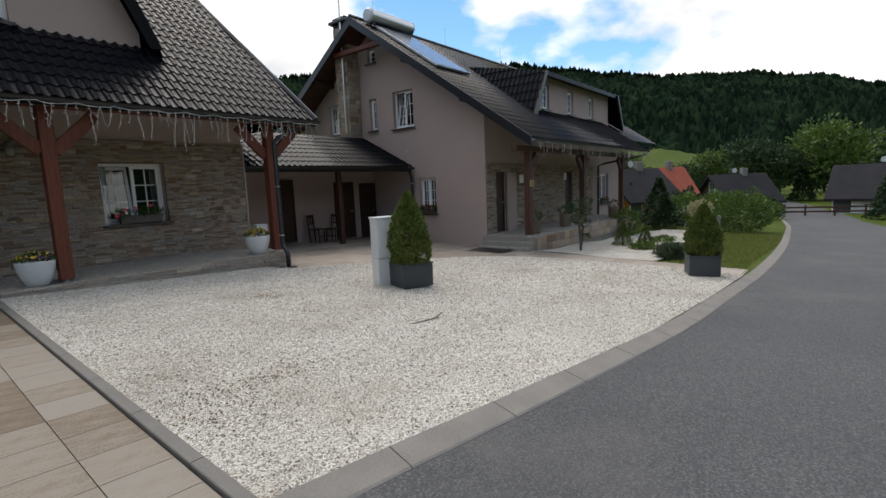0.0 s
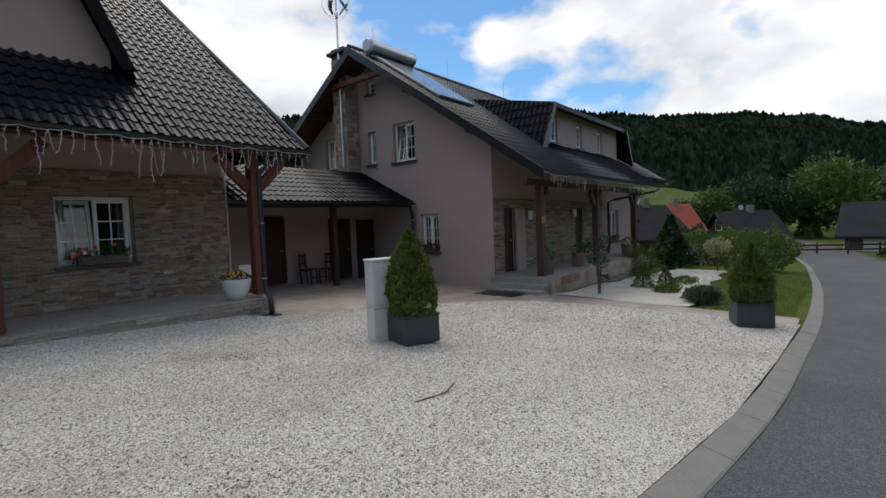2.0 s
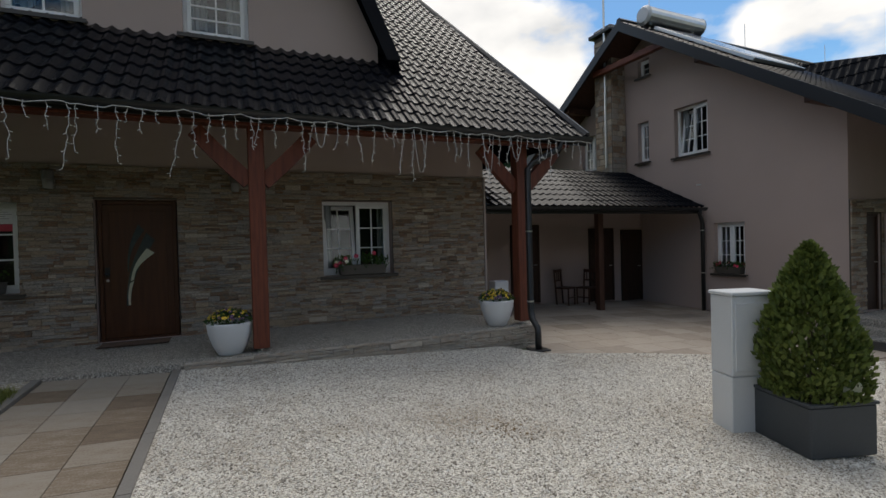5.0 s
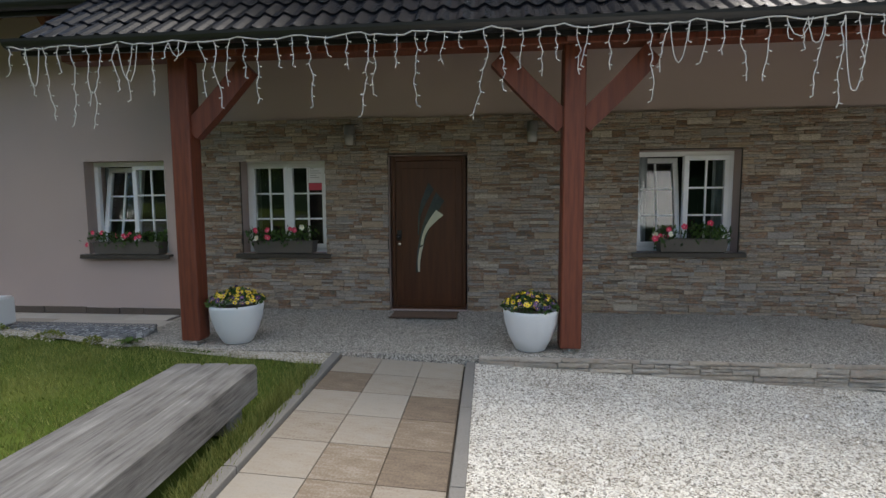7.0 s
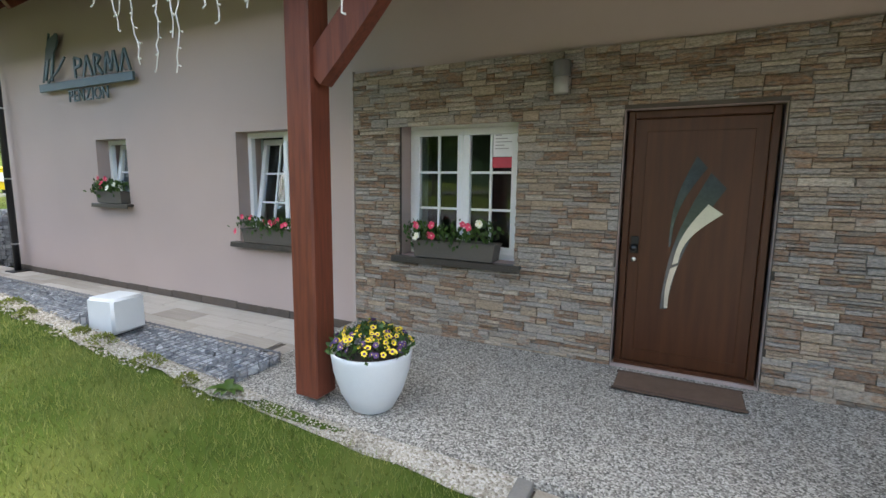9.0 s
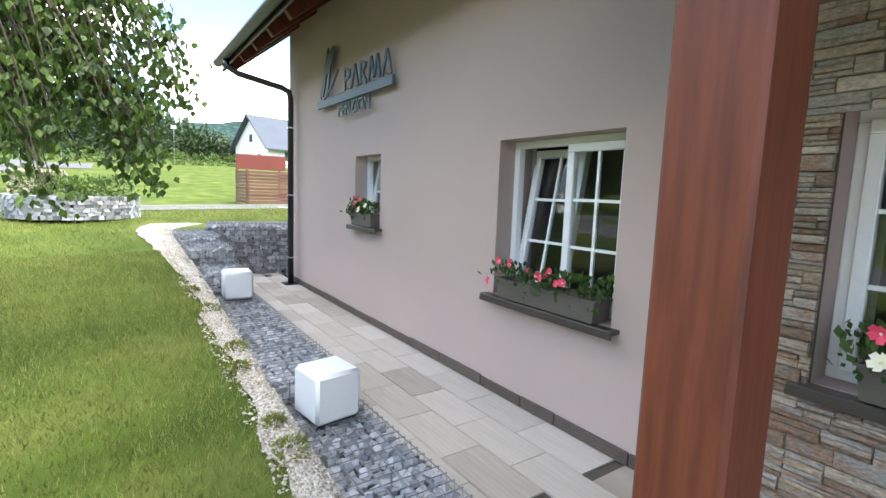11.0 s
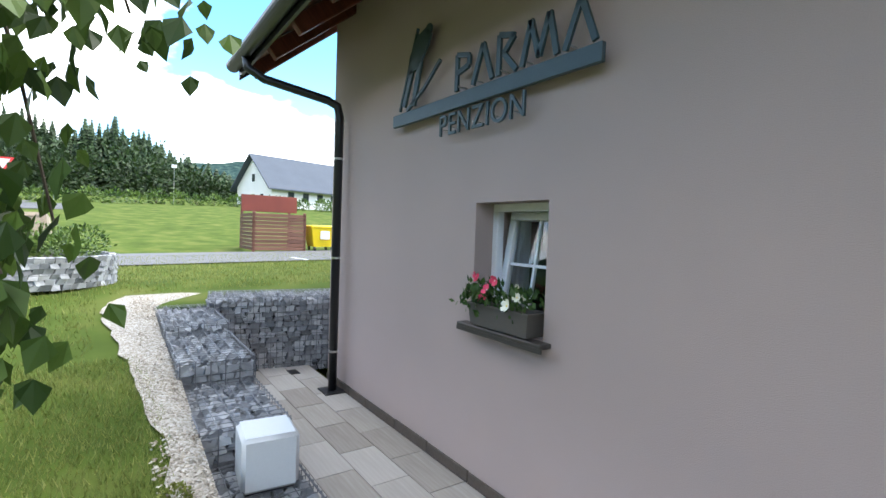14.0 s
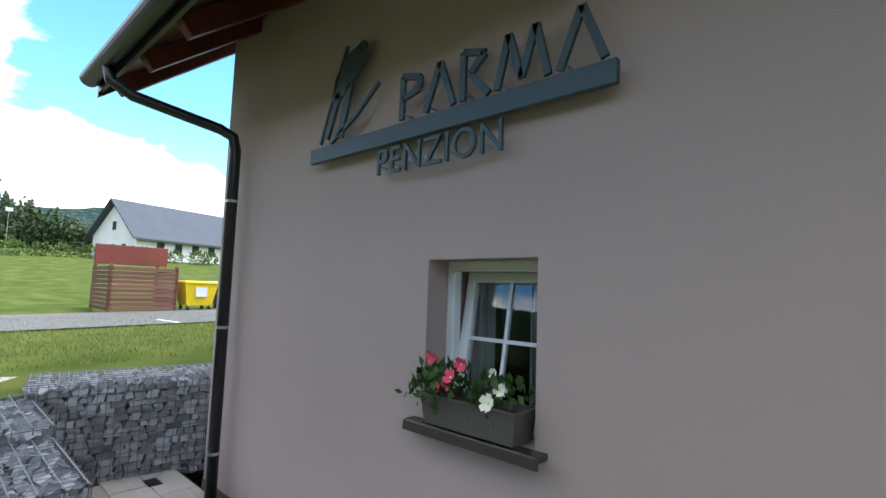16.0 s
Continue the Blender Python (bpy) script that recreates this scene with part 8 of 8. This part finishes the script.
clad2 = thing("stone_cladding", B2, "brown split-stone cladding under the second house's porch", "stone cladding", kind="structure")
H2 = [(0.55, 1.2, -0.4, 1.68), (6.1, 6.85, -0.4, 1.68)]
mb = wall_mesh([(0.0, 1.97), (9.2, 1.97)], -0.8, H2, 0.03)
o = part("mortar_bed", mb, MORTAR, clad2)
o.matrix_basis = pose(0, -0.031, 0)
ledge_wall(clad2, B2 @ pose(0, -0.03, 0), 0.0, 9.2, lambda x: -0.36, 1.97, H2, near=None, seed=12, course=(0.08, 0.16), length=(0.25, 0.6))

# ---- grass, pebbles ----


def grass(name, label, places, height, width, seed):
    r = np.random.default_rng(seed)
    n = len(places)
    pts = np.array(places)
    a = r.uniform(0, 6.283, n)
    h = height * r.uniform(0.5, 1.3, n)
    w = width * r.uniform(0.7, 1.3, n)
    lean = r.uniform(0.1, 0.8, n) * h
    b = r.uniform(0, 6.283, n)
    p0 = pts + np.stack([np.cos(a) * w, np.sin(a) * w, 0 * a], 1)
    p1 = pts - np.stack([np.cos(a) * w, np.sin(a) * w, 0 * a], 1)
    p2 = pts + np.stack([np.cos(b) * lean, np.sin(b) * lean, h], 1)
    v = np.stack([p0, p1, p2], 1).reshape(-1, 3)
    me = bpy.data.meshes.new(name)
    me.from_pydata(v.tolist(), [], np.arange(3 * n).reshape(-1, 3).tolist())
    return tagged(part(name, me, BLADE), label, "grass", kind="stuff")


def scatter(n, x0, x1, y0, y1, keep, seed, lift=-0.02):
    r = np.random.default_rng(seed)
    xs, ys = r.uniform(x0, x1, n), r.uniform(y0, y1, n)
    return [(x, y, ground_z(x, y) + lift) for x, y in zip(xs, ys) if keep(x, y)]


def on_lawn(x, y):
    return y < -1.94 - 0.10 * noise.noise(Vector((x * 2.2, y * 3, 0))) - 0.12 * max(0.0, -8.5 - x) or (x < -12.2)


grass("lawn_grass", "short green blades of the mown lawn", scatter(110000, -9.5, -0.22, -6.5, -1.9, lambda x, y: on_lawn(x, y) and not (-0.92 < x < -0.32 and -5.0 < y < -3.0), 1), 0.045, 0.0035, 1)
grass("lawn_grass", "short green blades of the mown lawn", scatter(60000, -22, -9.5, -9, 4.5, lambda x, y: on_lawn(x, y) and (y < -2.4 or x < -12.3), 2), 0.055, 0.006, 2)
grass("tall_grass", "longer green grass and weeds beside the bench", scatter(3500, -0.36, -0.2, -6.0, -2.2, lambda x, y: True, 5), 0.12, 0.006, 5)
grass("lawn_grass", "green verge grass beside the far road", scatter(30000, 12.8, 26, -10.3, -6.8, lambda x, y: (y < -8.3 or x > 17.5) and y > -10.05, 6), 0.06, 0.008, 6)


MOSS = leaf_mat("moss", (0.10, 0.12, 0.02), (0.22, 0.24, 0.05), 0.8, 0.2)
g = random.Random(61)
for x in (-3.1, -3.75, -4.05, -4.9, -5.3, -6.4, -7.1, -2.6):
    y = g.uniform(-1.98, -1.86)
    t = thing("moss_clump", pose(x, y, ground_z(x, y)), "yellow-green cushion of moss in the chippings", "moss", "moss cushions")
    rad = g.uniform(0.05, 0.11)
    part("cushion", leaf_cloud(MB(), 420, lambda r_: blob((0, 0, 0.012), (rad * 1.4, rad, 0.035), r_, 0.2, 0.4, x), 0.022, g), MOSS, t)
weed = thing("weed", pose(-2.25, -1.9, ground_z(-2.25, -1.9)), "broad-leaved weed beside the terrace corner", "weed")
for k in range(11):
    a, L_ = 0.571 * k + g.uniform(-0.2, 0.2), g.uniform(0.09, 0.17)
    d, s_ = Vector((math.cos(a), math.sin(a), 0)), Vector((-math.sin(a), math.cos(a), 0))
    mb = MB()
    for j in range(6):
        f = j / 5
        c = d * L_ * f + Vector((0, 0, 0.015 + L_ * (0.7 * f - 0.55 * f * f)))
        w = L_ * 0.2 * math.sin(math.pi * min(1.0, 0.12 + 0.88 * f)) + 0.002
        mb.v += [tuple(c - s_ * w + Vector((0, 0, w * 0.3))), tuple(c), tuple(c + s_ * w + Vector((0, 0, w * 0.3)))]
    for j in range(5):
        mb.f += [(3 * j, 3 * j + 3, 3 * j + 4, 3 * j + 1), (3 * j + 1, 3 * j + 4, 3 * j + 5, 3 * j + 2)]
    part("leaf", mb, LEAF_B, weed, smooth=True)


def pebbles(name, label, places, size, seed, material=PEBBLE):
    r = np.random.default_rng(seed)
    base = np.array([(1, 0, 0), (0, 1, 0), (-1, 0, 0), (0, -1, 0), (0, 0, 0.7), (0, 0, -0.7)], float)
    fs = np.array([(0, 1, 4), (1, 2, 4), (2, 3, 4), (3, 0, 4), (1, 0, 5), (2, 1, 5), (3, 2, 5), (0, 3, 5)])
    n = len(places)
    s = size * r.uniform(0.45, 1.2, (n, 1, 1)) * r.uniform(0.6, 1.2, (n, 1, 3))
    a = r.uniform(0, 6.283, n)
    v = base[None] * s + r.uniform(-0.25, 0.25, (n, 6, 3)) * size
    c, q = np.cos(a)[:, None], np.sin(a)[:, None]
    v = np.stack([v[..., 0] * c - v[..., 1] * q, v[..., 0] * q + v[..., 1] * c, v[..., 2]], -1) + np.array(places)[:, None]
    f = (fs[None] + 6 * np.arange(n)[:, None, None]).reshape(-1, 3)
    me = bpy.data.meshes.new(name)
    me.from_pydata(v.reshape(-1, 3).tolist(), [], f.tolist())
    return tagged(part(name, me, material), label, "gravel", kind="stuff")


pebbles("loose_gravel", "loose crushed white stones of the yard", scatter(62000, 1.22, 7.2, -8.6, -1.8, in_yard, 11, 0.036), 0.0115, 11)
pebbles("loose_gravel", "loose crushed white stones of the yard", scatter(9000, 1.22, 7.2, -10.2, -8.6, in_yard, 15, 0.036), 0.011, 15)
pebbles("loose_gravel", "loose crushed white stones of the yard", scatter(14000, 7.2, 11.7, -10.2, -2.6, in_yard, 12, 0.037), 0.017, 12)
pebbles("loose_gravel", "loose white chippings by the stone baskets", scatter(2600, -12, -2.2, -2.05, -1.78, lambda x, y: noise.noise(Vector((x * 1.3, y * 2, 5))) > -0.15, 13, 0.006), 0.013, 13, CHIP_P)
pebbles("loose_gravel", "loose pale chippings along the terrace edge", scatter(1300, -2.8, -0.3, -1.93, -1.76, lambda x, y: True, 14, -0.004), 0.009, 14, CHIP_P)

BROWN = ramp_mat("dry litter", [(0.2, (0.10, 0.06, 0.03)), (0.8, (0.30, 0.20, 0.11))], scale=20, rough=0.95, bump=0.2, random="island")


def patch(n, x, y, sx, sy, seed):
    g = np.random.default_rng(seed)
    return [(a, b, ground_z(a, b) + 0.04) for a, b in zip(g.normal(x, sx, n), g.normal(y, sy, n)) if in_yard(a, b)]


pebbles("dry_litter", "brown dry litter caught in the gravel", patch(130, 1.45, -8.1, 0.22, 0.2, 41) + patch(120, 2.1, -7.8, 0.4, 0.12, 42) + patch(120, 3.95, -4.65, 0.15, 0.12, 43) + patch(200, 8.6, -6.6, 0.8, 0.35, 44), 0.011, 45, BROWN)
